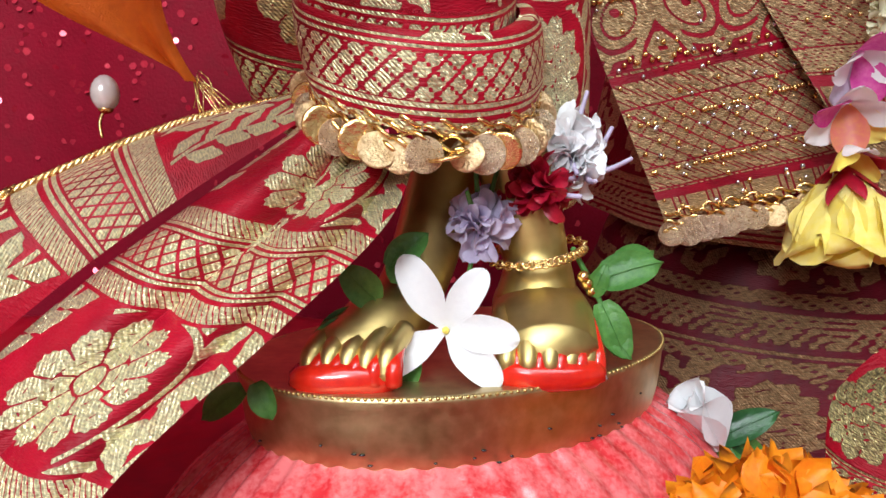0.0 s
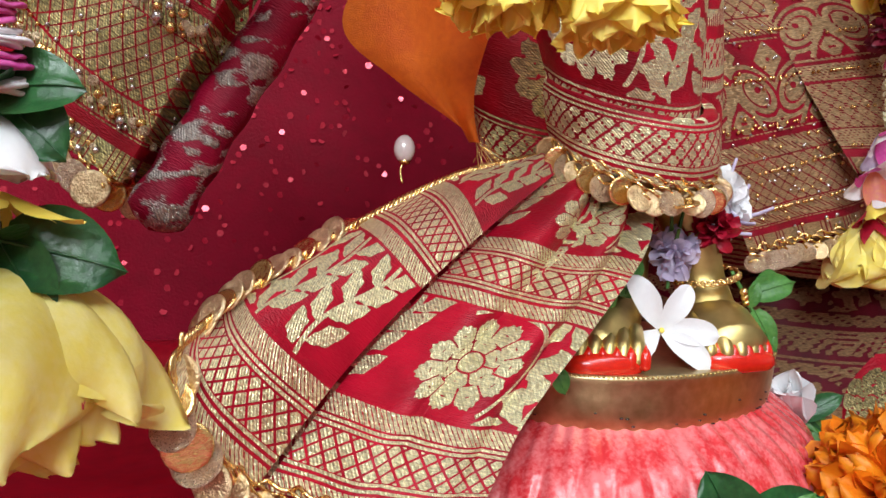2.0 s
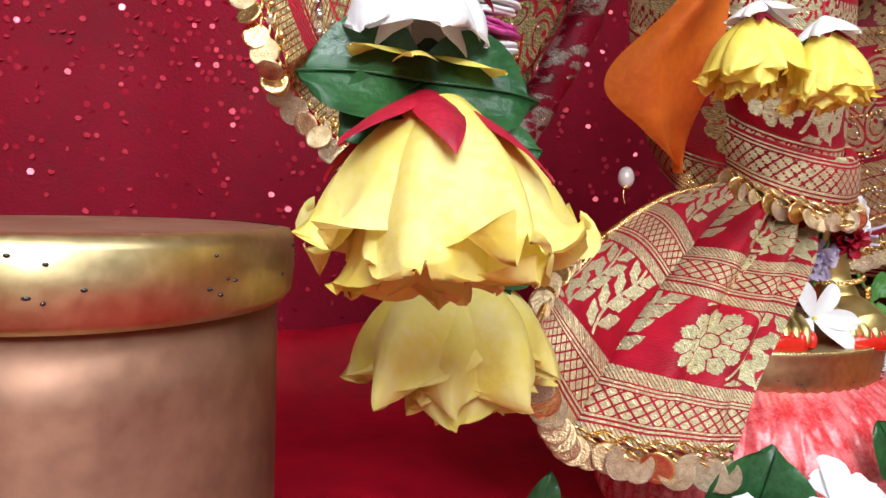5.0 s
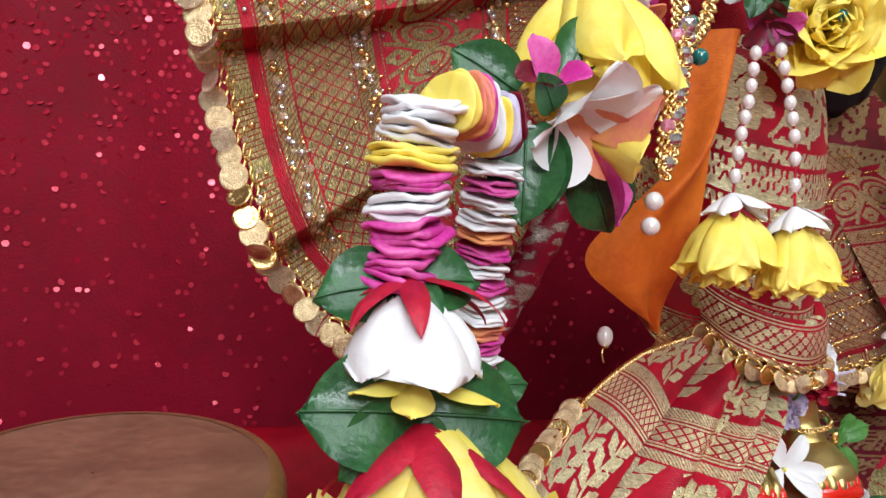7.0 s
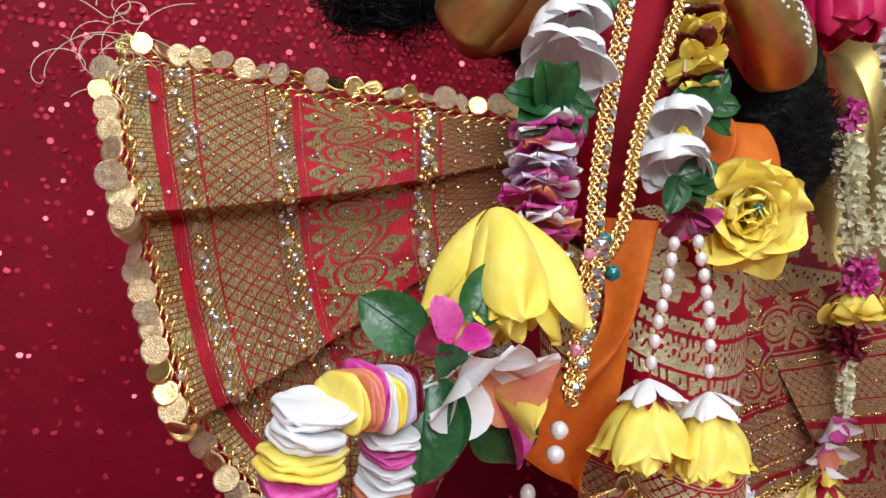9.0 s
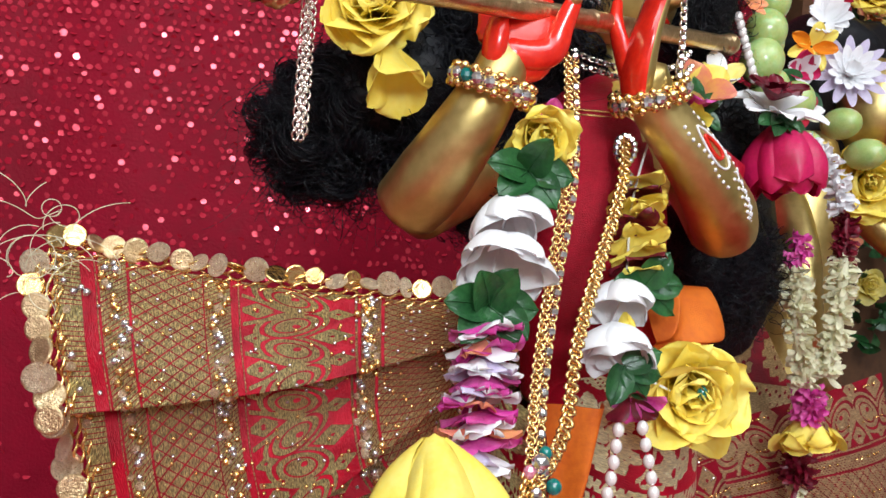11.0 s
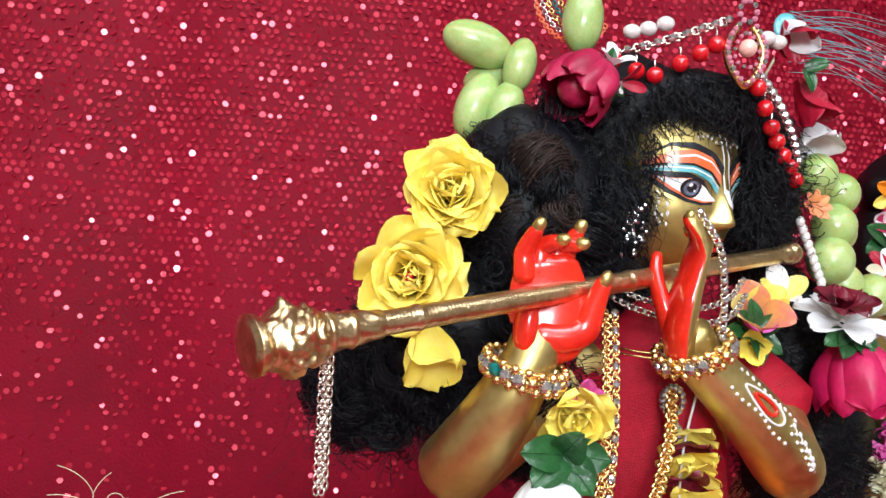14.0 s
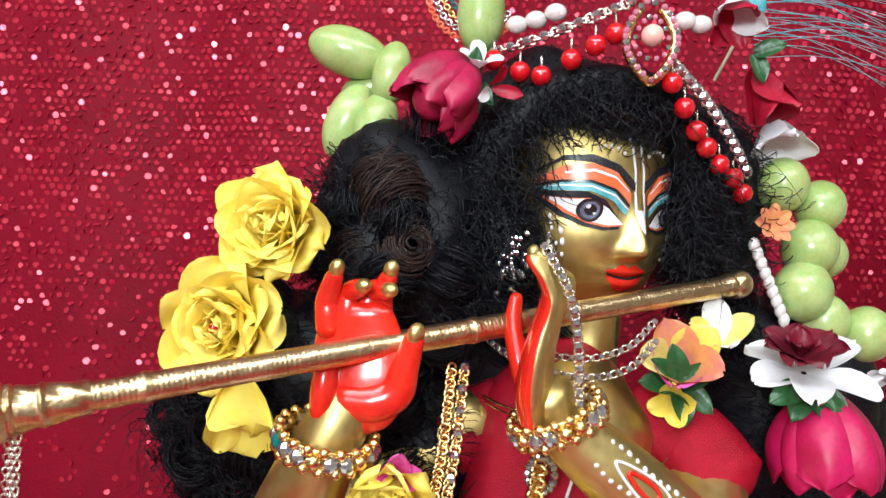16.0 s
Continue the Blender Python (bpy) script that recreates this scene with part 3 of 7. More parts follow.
# the upper sash end: a wide pleated fan from the waist
fan = thing("fan_sash", (-0.24, 0.27, 0.21), "red and gold beaded brocade sash fanned out from the waist", "cloth")
HEM = [(-0.386, 0.277, 0.498), (-0.378, 0.279, 0.455), (-0.366, 0.284, 0.405), (-0.352, 0.289, 0.35), (-0.327, 0.29, 0.29), (-0.285, 0.28, 0.25), (-0.238, 0.27, 0.222)]
nu, nv = 560, 380
hem = smooth_path(HEM, nu)
root = smooth_path([(-0.128, 0.25, 0.482), (-0.14, 0.245, 0.468), (-0.148, 0.25, 0.45), (-0.14, 0.262, 0.43)], nu)
U, V = np.meshgrid(np.linspace(0, 1, nu), np.linspace(0, 1, nv), indexing="ij")
saw = ((U * 3.05 + 0.02) % 1)
fold = np.where(saw < 0.95, saw / 0.95, (1 - saw) / 0.05)
P = root[:, None] * (1 - V[..., None]) + hem[:, None] * V[..., None]
P = P + np.stack([0 * U, 0.03 * (0.5 - fold) * (0.25 + 0.75 * V) - 0.012 * np.sin(np.pi * V) - 0.0016 * np.sin(31 * U + 9 * V) * V, -0.006 * np.sin(np.pi * V)], -1)
X, Y = U * 0.34, (1 - V) * 0.235


def paisley(x, y, p):
    """Red ground with pairs of curled gold drops, stems and buds."""
    q = np.abs((x / p % 1) - 0.5) * p
    r = np.hypot(q - 0.26 * p, y + 0.06 * p + 0.45 * (q - 0.26 * p))
    val = (0.22 * p - r) / 0.0008
    val = np.minimum(val, (np.abs(r - 0.145 * p) - 0.0007) / 0.0006)
    val = np.minimum(val, (np.hypot(q - 0.28 * p, y + 0.02 * p) - 0.04 * p) / 0.0008)
    val = np.maximum(val, (0.0013 - np.abs(r - 0.285 * p)) / 0.0006)
    val = np.maximum(val, (0.0018 - np.abs(q + 0.5 * y - 0.02 * p)) / 0.0007)
    for cx, cy, rad in ((0.5, -0.38, 0.1), (0.0, 0.36, 0.13), (0.5, 0.3, 0.17), (0.02, -0.36, 0.12)):
        val = np.maximum(val, np.minimum((rad * p - np.abs(q - cx * p) - 0.8 * np.abs(y - cy * p)) / 0.0008, (np.abs(q - cx * p) + np.abs(y - cy * p) - 0.03 * p) / 0.0006))
    return val


def fan_mask(X, Y):
    """Bands across the fan, from its hem inwards: lace, a plain red stripe, fine lines, diamonds, curls, diamonds."""
    d1, d2 = tri(X + Y, 0.0094), tri(X - Y, 0.0094)
    lumps = (np.minimum(d1, d2) - 0.13) * 12
    v = np.where(Y < 0.013, 1.2 - 2.2 * (tri(X, 0.003) < 0.16), -1.5)
    for lo, hi in ((0.0215, 0.0345), (0.0705, 0.083), (0.147, 0.158), (0.0862, 0.0874), (0.0195, 0.0203), (0.144, 0.1455)):
        v = np.where((Y > lo) & (Y < hi), 1.2 - 2.4 * (tri(X + Y, 0.0034) < 0.2), v)
    for lo, hi in ((0.0355, 0.0695), (0.1595, 0.24)):
        v = np.where((Y > lo) & (Y < hi), lumps, v)
    return np.where((Y > 0.0885) & (Y < 0.1435), paisley(X, Y - 0.1155, 0.056), v)


g = Geo().add(P, quads(nu, nv), 0, np.stack([X, Y], -1), np.clip(fan_mask(X, Y) * 0.5 + 0.5, 0, 1))
part("pleated_cloth", g, m_brocade2, fan)
fringe(fan, P[::6, -1], (-0.8, 0, -0.45), (-0.25, -1, 0.1), 0.0078, 0.0112, 11)
fringe(fan, P[0, 30::6][::-1], (-0.1, 0, 1), (0, -1, 0.3), 0.0062, 0.0105, 12)
g = Geo()
for y0, dense in ((0.006, 0.5), (0.027, 1.0), (0.0765, 1.0), (0.1505, 0.9), (0.21, 0.3)):
    for a in range(4, nu - 4, 5):
        if rg.rand() < dense:
            b = int((1 - (y0 + 0.0028 * rg.randn() * (1 if y0 > 0.01 else 1.4)) / 0.235) * (nv - 1))
            ball(g, P[a + rg.randint(-2, 3), min(b, nv - 1)] + (0, -0.0013, 0), 0.0015 + 0.0012 * rg.rand(), nu=5, nv=7, slot=rg.choice(3, p=(0.4, 0.35, 0.25)))
for i in range(420):
    ball(g, P[rg.randint(4, nu - 4), rg.randint(40, nv - 30)] + (0, -0.0012, 0), 0.0012, nu=5, nv=6, slot=i % 2)
part("beadwork", g, [m_gold, m_crystal, m_coinglit], fan, "tiny sewn gold and clear beads")["kind"] = "stuff"
g = Geo()
tube(g, smooth_path([(-0.236, 0.262, 0.214), (-0.21, 0.264, 0.26), (-0.18, 0.266, 0.31), (-0.155, 0.262, 0.37), (-0.145, 0.258, 0.44)], 60), np.linspace(0.013, 0.009, 60) * (1 + 0.06 * np.sin(np.arange(60) * 0.9)), 14)
g.uv[-1] = np.stack([np.tile(np.linspace(0, 0.08, 14), 64), np.repeat(np.linspace(0, 0.25, 64), 14)], -1)
g.a[-1] = np.clip(np.random.RandomState(4).rand(len(g.uv[-1])) * 0.75 + 0.1 * np.sin(g.uv[-1][:, 1] * 160), 0, 1)
part("rolled_edge", g, m_silverbrocade, fan, "rolled brocade edge with silvery thread")

# ---- pedestals ----
ped = thing("pedestal", (0.01, 0.322, 0.034), "round brass pedestal on a pink painted lotus base", "pedestal")
C = (0.01, 0.322, 0)
OVAL = np.array(Matrix.Rotation(radians(38), 3, "Z") @ Matrix.Diagonal((0.1, 0.072, 1.0)))


def oval(r, a, z):
    """A place on the oval base: r times the plate's outline at the angle a."""
    q = np.stack(np.broadcast_arrays(r * np.cos(a), r * np.sin(a), z), -1)
    return q @ OVAL.T + np.array(C)


pr = smooth_path([(0.125, 0.034, 0), (0.13, 0.045, 0), (0.124, 0.065, 0), (0.112, 0.085, 0), (0.096, 0.102, 0), (0.083, 0.112, 0), (0.074, 0.1175, 0), (0.068, 0.121, 0)], 60)
aa, kk = np.meshgrid(np.linspace(0, 2 * np.pi, 480, endpoint=False), np.arange(60), indexing="xy")
rib = 0.0022 * np.abs(np.cos(19 * aa + 0.2 * np.sin(3 * aa))) ** 0.6 * np.clip((0.1175 - pr[kk, 1]) / 0.015, 0, 1) + 0.0006 * np.sin(61 * aa + 9 * pr[kk, 1] / 0.03)
part("lotus_base", Geo().add(oval(np.interp(pr[kk, 0], [0.068, 0.13], [0.95, 1.5]) + rib * 9, aa, pr[kk, 1] + rib * 0.5), quads(60, 480, True)), m_pink, ped, "pink painted lotus base, glossy and brush-marked")
aa = np.linspace(0, 2 * np.pi, 128, endpoint=False)
plate = Geo().add(np.concatenate([oval(r, aa, z) for r, z in ((0.93, 0.1155), (0.95, 0.118), (0.975, 0.126), (0.99, 0.136), (0.995, 0.1415), (1.004, 0.144), (1.0, 0.1457), (0.985, 0.1462), (0.965, 0.1455), (0.6, 0.1453), (0.01, 0.1453))]), quads(11, 128, True))
part("brass_plate", plate, m_brassdull, ped, "polished brass plate with a beaded rim")
g = Geo()
for i in range(230):
    ball(g, oval(0.997, i / 230 * 2 * np.pi, 0.1455), (0.0009, 0.0009, 0.0007), nu=5, nv=6)
part("beaded_rim", g, m_brass, ped, "fine beaded brass rim")["kind"] = "stuff"
stand = thing("brass_stand", (-0.404, 0.152, 0.034), "round brass stand with a brown tarnished top", "stand")
C2 = (-0.404, 0.152, 0)
part("column", lathe(Geo(), [(0.001, 0.034), (0.07, 0.034), (0.069, 0.05), (0.0665, 0.06), (0.0665, 0.17), (0.066, 0.192), (0.05, 0.188)], C2, 96, sy=1.38), m_copper, stand, "dull brown brass column")
part("rim", lathe(Geo(), [(0.064, 0.19), (0.069, 0.191), (0.0715, 0.194), (0.0725, 0.203), (0.0722, 0.213), (0.0705, 0.2165), (0.066, 0.2172)], C2, 96, sy=1.38), m_brassdull, stand, "worn brass rim with dark specks")
part("top", lathe(Geo(), [(0.07, 0.2165), (0.06, 0.2173), (0.02, 0.2175), (0.012, 0.2182), (0.004, 0.2188), (0.0005, 0.219)], C2, 96, sy=1.38), m_copper, stand, "brown tarnished brass top")
g = Geo()
rg = np.random.RandomState(14)
for i in range(26):
    a = -np.pi / 2 + rg.randn() * 0.9
    ball(g, (C2[0] + 0.0724 * np.cos(a), C2[1] + 0.0999 * np.sin(a), 0.196 + rg.rand() * 0.017), (0.0007 + 0.0006 * rg.rand(), 0.0007, 0.0006), None, 5, 7)
part("specks", g, m_ink, stand, "dark specks of tarnish on the rim")["kind"] = "stuff"
g = Geo()
for i in range(22):
    a = -np.pi / 2 + rg.randn() * 0.8
    ball(g, oval(0.982, a, 0.121 + rg.rand() * 0.012), (0.0006 + 0.0006 * rg.rand(), 0.0007, 0.0004), None, 5, 7)
for i in range(16):
    a = -np.pi / 2 + rg.randn() * 0.9
    ball(g, oval(0.985, a, 0.117), (0.0006 + 0.0022 * rg.rand() ** 2, 0.0009, 0.0005), None, 5, 7)
part("specks", g, m_ink, ped, "dark chips where the paint meets the brass")["kind"] = "stuff"


# ---- the statue ----
def limb(g, pts, rad, n=16, slot=0, k=24, flat=1.0):
    rr = np.interp(np.linspace(0, 1, k), np.linspace(0, 1, len(rad)), rad)
    tube(g, smooth_path(pts, k), rr, n, slot, flat)


def blade(g, pts, wide, thick, facing, front=1, rear=0, n=20, k=22):
    """A flat rounded limb along pts, of one colour on the side that it turns to facing and another behind."""
    p = smooth_path(pts, k)
    at = np.linspace(0, 1, k)
    w, h = (np.interp(at, np.linspace(0, 1, len(q)), q) for q in (wide, thick))
    t = np.gradient(p, axis=0)
    t /= np.linalg.norm(t, axis=1)[:, None]
    a = np.linspace(0, 2 * np.pi, n, endpoint=False)
    rows = []
    for i in range(-2, k + 2):
        j = min(max(i, 0), k - 1)
        f = unit(np.asarray(facing) - t[j] * np.dot(facing, t[j]))
        e = np.cross(t[j], f)
        over = abs(i - j)
        sc = (1.0, 0.72, 0.06)[over]
        c = p[j] + t[j] * np.sign(i - j) * h[j] * (0, 0.32, 0.46)[over]
        rows.append(c + sc * 0.5 * (w[j] * np.outer(np.cos(a), e) + h[j] * np.outer(np.sin(a), f)))
    v, q = np.concatenate(rows), quads(k + 4, n, True)
    half = ((q[:, 0] % n) < n // 2)
    base = g.n
    g.add(v, q[half], front)
    g.f += [tuple(r) for r in (q[~half] + base).tolist()]
    g.m += [rear] * int((~half).sum())


g = Geo()
# feet and legs (slot 0 brass, 1 red, 2 black, 3 white, 4 orange, 5 teal)
limb(g, [(0.02, 0.305, 0.26), (0.03, 0.3, 0.215), (0.037, 0.298, 0.185), (0.037, 0.292, 0.168)], [0.017, 0.0145, 0.013, 0.017])
limb(g, [(0.038, 0.3, 0.168), (0.038, 0.28, 0.163), (0.038, 0.263, 0.155)], [0.018, 0.0195, 0.018], flat=0.7)
for i in range(5):
    x, y = 0.0225 + i * 0.0073, 0.2555 + 0.0012 * (i - 1.5) ** 2
    limb(g, [(x, 0.279, 0.167), (x, y + 0.008, 0.1608), (x, y + 0.0005, 0.154), (x, y, 0.15)], [0.0042, 0.0044, 0.004, 0.003], 12, 0, 14)
    limb(g, [(x + 0.0036, 0.275, 0.1655), (x + 0.0036, y + 0.0075, 0.16), (x + 0.0036, y, 0.1535), (x + 0.0036, y - 0.001, 0.148)], [0.001, 0.0024, 0.003, 0.003], 8, 1, 12)
ball(g, (0.0375, 0.2625, 0.1485), (0.0205, 0.0115, 0.0062), None, 10, 28, 1, 0.08, 0.75)
limb(g, [(0.006, 0.315, 0.26), (0.0, 0.31, 0.215), (-0.012, 0.29, 0.175), (-0.025, 0.272, 0.161), (-0.036, 0.26, 0.155)], [0.017, 0.0145, 0.013, 0.015, 0.012], flat=0.8)
for i in range(5):
    x, y = -0.046 + i * 0.0066, 0.2515 - i * 0.001
    limb(g, [(x + 0.006, y + 0.018, 0.163), (x + 0.001, y + 0.004, 0.1572), (x, y, 0.15)], [0.004, 0.0042, 0.003], 10, 0, 12)
    limb(g, [(x + 0.0055, y + 0.009, 0.159), (x + 0.0033, y, 0.154), (x + 0.003, y - 0.001, 0.148)], [0.0012, 0.0032, 0.003], 8, 1, 10)
ball(g, (-0.0335, 0.2545, 0.1488), (0.0195, 0.0105, 0.0068), None, 10, 28, 1, 0.08, 0.75)
# torso
limb(g, [(-0.035, 0.305, 0.4), (-0.05, 0.302, 0.47), (-0.058, 0.3, 0.54), (-0.05, 0.302, 0.6), (-0.042, 0.308, 0.625)], [0.05, 0.044, 0.05, 0.048, 0.025], 24)
limb(g, [(-0.042, 0.31, 0.61), (-0.038, 0.312, 0.65), (-0.036, 0.315, 0.68)], [0.019, 0.018, 0.02])
# arms
limb(g, [(-0.1, 0.3, 0.595), (-0.15, 0.285, 0.56), (-0.196, 0.258, 0.537)], [0.021, 0.021, 0.022], 20)
limb(g, [(-0.2, 0.258, 0.536), (-0.193, 0.238, 0.552), (-0.181, 0.219, 0.58), (-0.171, 0.2135, 0.602), (-0.165, 0.2165, 0.616)], [0.021, 0.0215, 0.018, 0.0148, 0.0138], 20)
limb(g, [(0.0, 0.31, 0.6), (0.02, 0.29, 0.57), (0.012, 0.252, 0.54)], [0.022, 0.022, 0.022], 20)
limb(g, [(0.014, 0.252, 0.538), (-0.002, 0.238, 0.55), (-0.033, 0.228, 0.578), (-0.064, 0.224, 0.605), (-0.076, 0.22, 0.622)], [0.021, 0.0215, 0.018, 0.0145, 0.013], 20)
# hand that opens to the front: a broad hollow palm, fingers together and curled over at the tips, thumb apart
HF = (-0.2, -0.97, 0.1)
blade(g, [(-0.164, 0.2125, 0.611), (-0.161, 0.2125, 0.618), (-0.1595, 0.213, 0.628), (-0.161, 0.214, 0.643), (-0.1625, 0.2135, 0.656)], [0.033, 0.042, 0.0465, 0.042, 0.034], [0.014, 0.018, 0.017, 0.013, 0.012], HF, 1, 0, 28, 26)
blade(g, [(-0.166, 0.2085, 0.617), (-0.153, 0.2065, 0.617), (-0.143, 0.2055, 0.622), (-0.139, 0.2035, 0.634), (-0.1352, 0.2, 0.6465)], [0.017, 0.018, 0.0165, 0.0125, 0.009], [0.013, 0.0135, 0.0125, 0.011, 0.008], HF, 1, 1)
ball(g, (-0.1347, 0.1985, 0.6482), (0.0043, 0.0036, 0.0052), turn_to((0.25, -0.2, 1)), 8, 12)
ball(g, (-0.1745, 0.2085, 0.622), (0.0095, 0.0065, 0.0175), turn_to((0.1, 0, 1)), 12, 18, 1)
for i, (b, m, e) in enumerate((((-0.1745, 0.2135, 0.648), (-0.1755, 0.2125, 0.661), (-0.1712, 0.2055, 0.6725)), ((-0.167, 0.214, 0.65), (-0.1655, 0.213, 0.664), (-0.1595, 0.2035, 0.6665)), ((-0.159, 0.2145, 0.65), (-0.156, 0.2135, 0.665), (-0.1485, 0.205, 0.6655)), ((-0.152, 0.215, 0.648), (-0.1515, 0.2145, 0.662), (-0.1475, 0.208, 0.6728)))):
    blade(g, [b, tuple((np.array(b) + m) / 2), m, tuple(np.array(m) * 0.35 + np.array(e) * 0.65 + (0, 0, 0.001)), e], [0.0125, 0.0122, 0.0112, 0.009, 0.0076], [0.0105, 0.0105, 0.0095, 0.0085, 0.0072], HF, 1, 1, 16, 18)
    d = unit(np.array(e) - m)
    ball(g, np.array(e) + d * 0.0022 + (0, -0.0006, 0.001), (0.0036, 0.0036, 0.0046), turn_to(d), 7, 10)
# hand turned to its side: red hollow towards the flute, brass back
HS = (-0.96, 0.2, 0.0)
blade(g, [(-0.079, 0.222, 0.609), (-0.0805, 0.2205, 0.622), (-0.0795, 0.2185, 0.638), (-0.0755, 0.2165, 0.656), (-0.0742, 0.2125, 0.669), (-0.0785, 0.208, 0.678), (-0.084, 0.2055, 0.683)], [0.027, 0.034, 0.036, 0.031, 0.026, 0.019, 0.012], [0.016, 0.018, 0.0155, 0.0125, 0.0105, 0.0095, 0.008], HS, 1, 0, 28, 34)
for i in range(3):
    dy = 0.0062 * i
    blade(g, [(-0.074 + 0.002 * i, 0.2135 + dy, 0.66), (-0.072 + 0.0025 * i, 0.2105 + dy, 0.672), (-0.0765 + 0.0025 * i, 0.2065 + dy, 0.678 - 0.0015 * i), (-0.0835 + 0.003 * i, 0.205 + dy, 0.684 - 0.003 * i)], [0.0095, 0.009, 0.008, 0.006], [0.0105, 0.0098, 0.0088, 0.0068], HS, 1, 0, 14, 16)
    ball(g, (-0.0845 + 0.003 * i, 0.2045 + dy, 0.6855 - 0.003 * i), (0.003, 0.003, 0.0034), None, 6, 9)
blade(g, [(-0.083, 0.2255, 0.622), (-0.0875, 0.2285, 0.638), (-0.09, 0.2315, 0.652), (-0.0885, 0.234, 0.664)], [0.016, 0.0135, 0.0105, 0.0075], [0.011, 0.01, 0.0085, 0.0065], HS, 1, 1)

# head: faces the front and a little to its left
FT = np.array(Matrix.Rotation(radians(27), 3, "Z") @ Matrix.Rotation(radians(6), 3, "X"))
FC = np.array((-0.043, 0.322, 0.717))
RX, RY, RZ = 0.05, 0.05, 0.062


def face_y(x, z):
    """Depth of the face's surface, before it is turned, at x across and z up."""
    x, z = np.asarray(x, float), np.asarray(z, float)
    w = RX * np.where(z < 0, 1 - 0.42 * (z / RZ) ** 2, 1 - 0.06 * (z / RZ) ** 2)
    y = -RY * np.sqrt(np.maximum(0.0, 1 - np.abs(x / w) ** 2.3) * np.maximum(0.0, 1 - np.abs(z / RZ) ** 2.6))
    nose = 0.0125 * np.exp(-(x / 0.0054) ** 2) * np.clip((0.006 - z) / 0.028, 0, 1) ** 1.1 * np.clip((z + 0.0275) / 0.005, 0, 1) ** 0.7
    wing = 0.005 * np.exp(-((np.abs(x) - 0.006) / 0.0035) ** 2 - ((z + 0.0222) / 0.004) ** 2)
    lip = 0.0042 * np.exp(-(x / 0.0125) ** 2) * (np.exp(-((z + 0.0332) / 0.002) ** 2) + 1.15 * np.exp(-((z + 0.0402) / 0.0032) ** 2))
    chin = 0.004 * np.exp(-(x / 0.012) ** 2 - ((z + 0.052) / 0.007) ** 2)
    socket = -0.0035 * np.exp(-((np.abs(x) - 0.024) / 0.012) ** 2 - ((z + 0.004) / 0.007) ** 2)
    return y - nose - wing - lip - chin - socket


def on_face(x, z, out=0.0006):
    p = np.stack([np.asarray(x, float), face_y(x, z) - out, np.asarray(z, float)], -1)
    return p @ FT.T + FC


th, ph = np.linspace(-0.985, 0.985, 70), np.linspace(-0.995, 0.995, 90)
Z, X0 = np.meshgrid(np.sin(th * np.pi / 2) * RZ, np.sin(ph * np.pi / 2), indexing="ij")
W = RX * np.where(Z < 0, 1 - 0.42 * (Z / RZ) ** 2, 1 - 0.06 * (Z / RZ) ** 2)
g.add(on_face(X0 * W, Z, 0.0), quads(70, 90))
ball(g, FC + (0, 0.012, 0), (RX * 0.96, RY, RZ), FT, 14, 24)


def strip(xs, lo, hi, slot, out, n=14):
    """A painted band on the face between two heights."""
    k = np.linspace(0, 1, n)
    x = np.interp(k, np.linspace(0, 1, len(xs)), xs)
    sm = lambda q: np.array([np.interp(a, np.linspace(0, 1, len(q)), q) for a in k])
    t = np.linspace(0, 1, 5)[:, None]
    Zs = sm(lo)[None] * (1 - t) + sm(hi)[None] * t
    g.add(on_face(np.broadcast_to(x, Zs.shape), Zs, out), quads(5, n), slot)


def arch(a, b, h, n=21):
    """Heights from a to b that bow up by h."""
    k = np.linspace(0, 1, n)
    return a * (1 - k) + b * k + h * np.sin(np.pi * k) ** 0.8


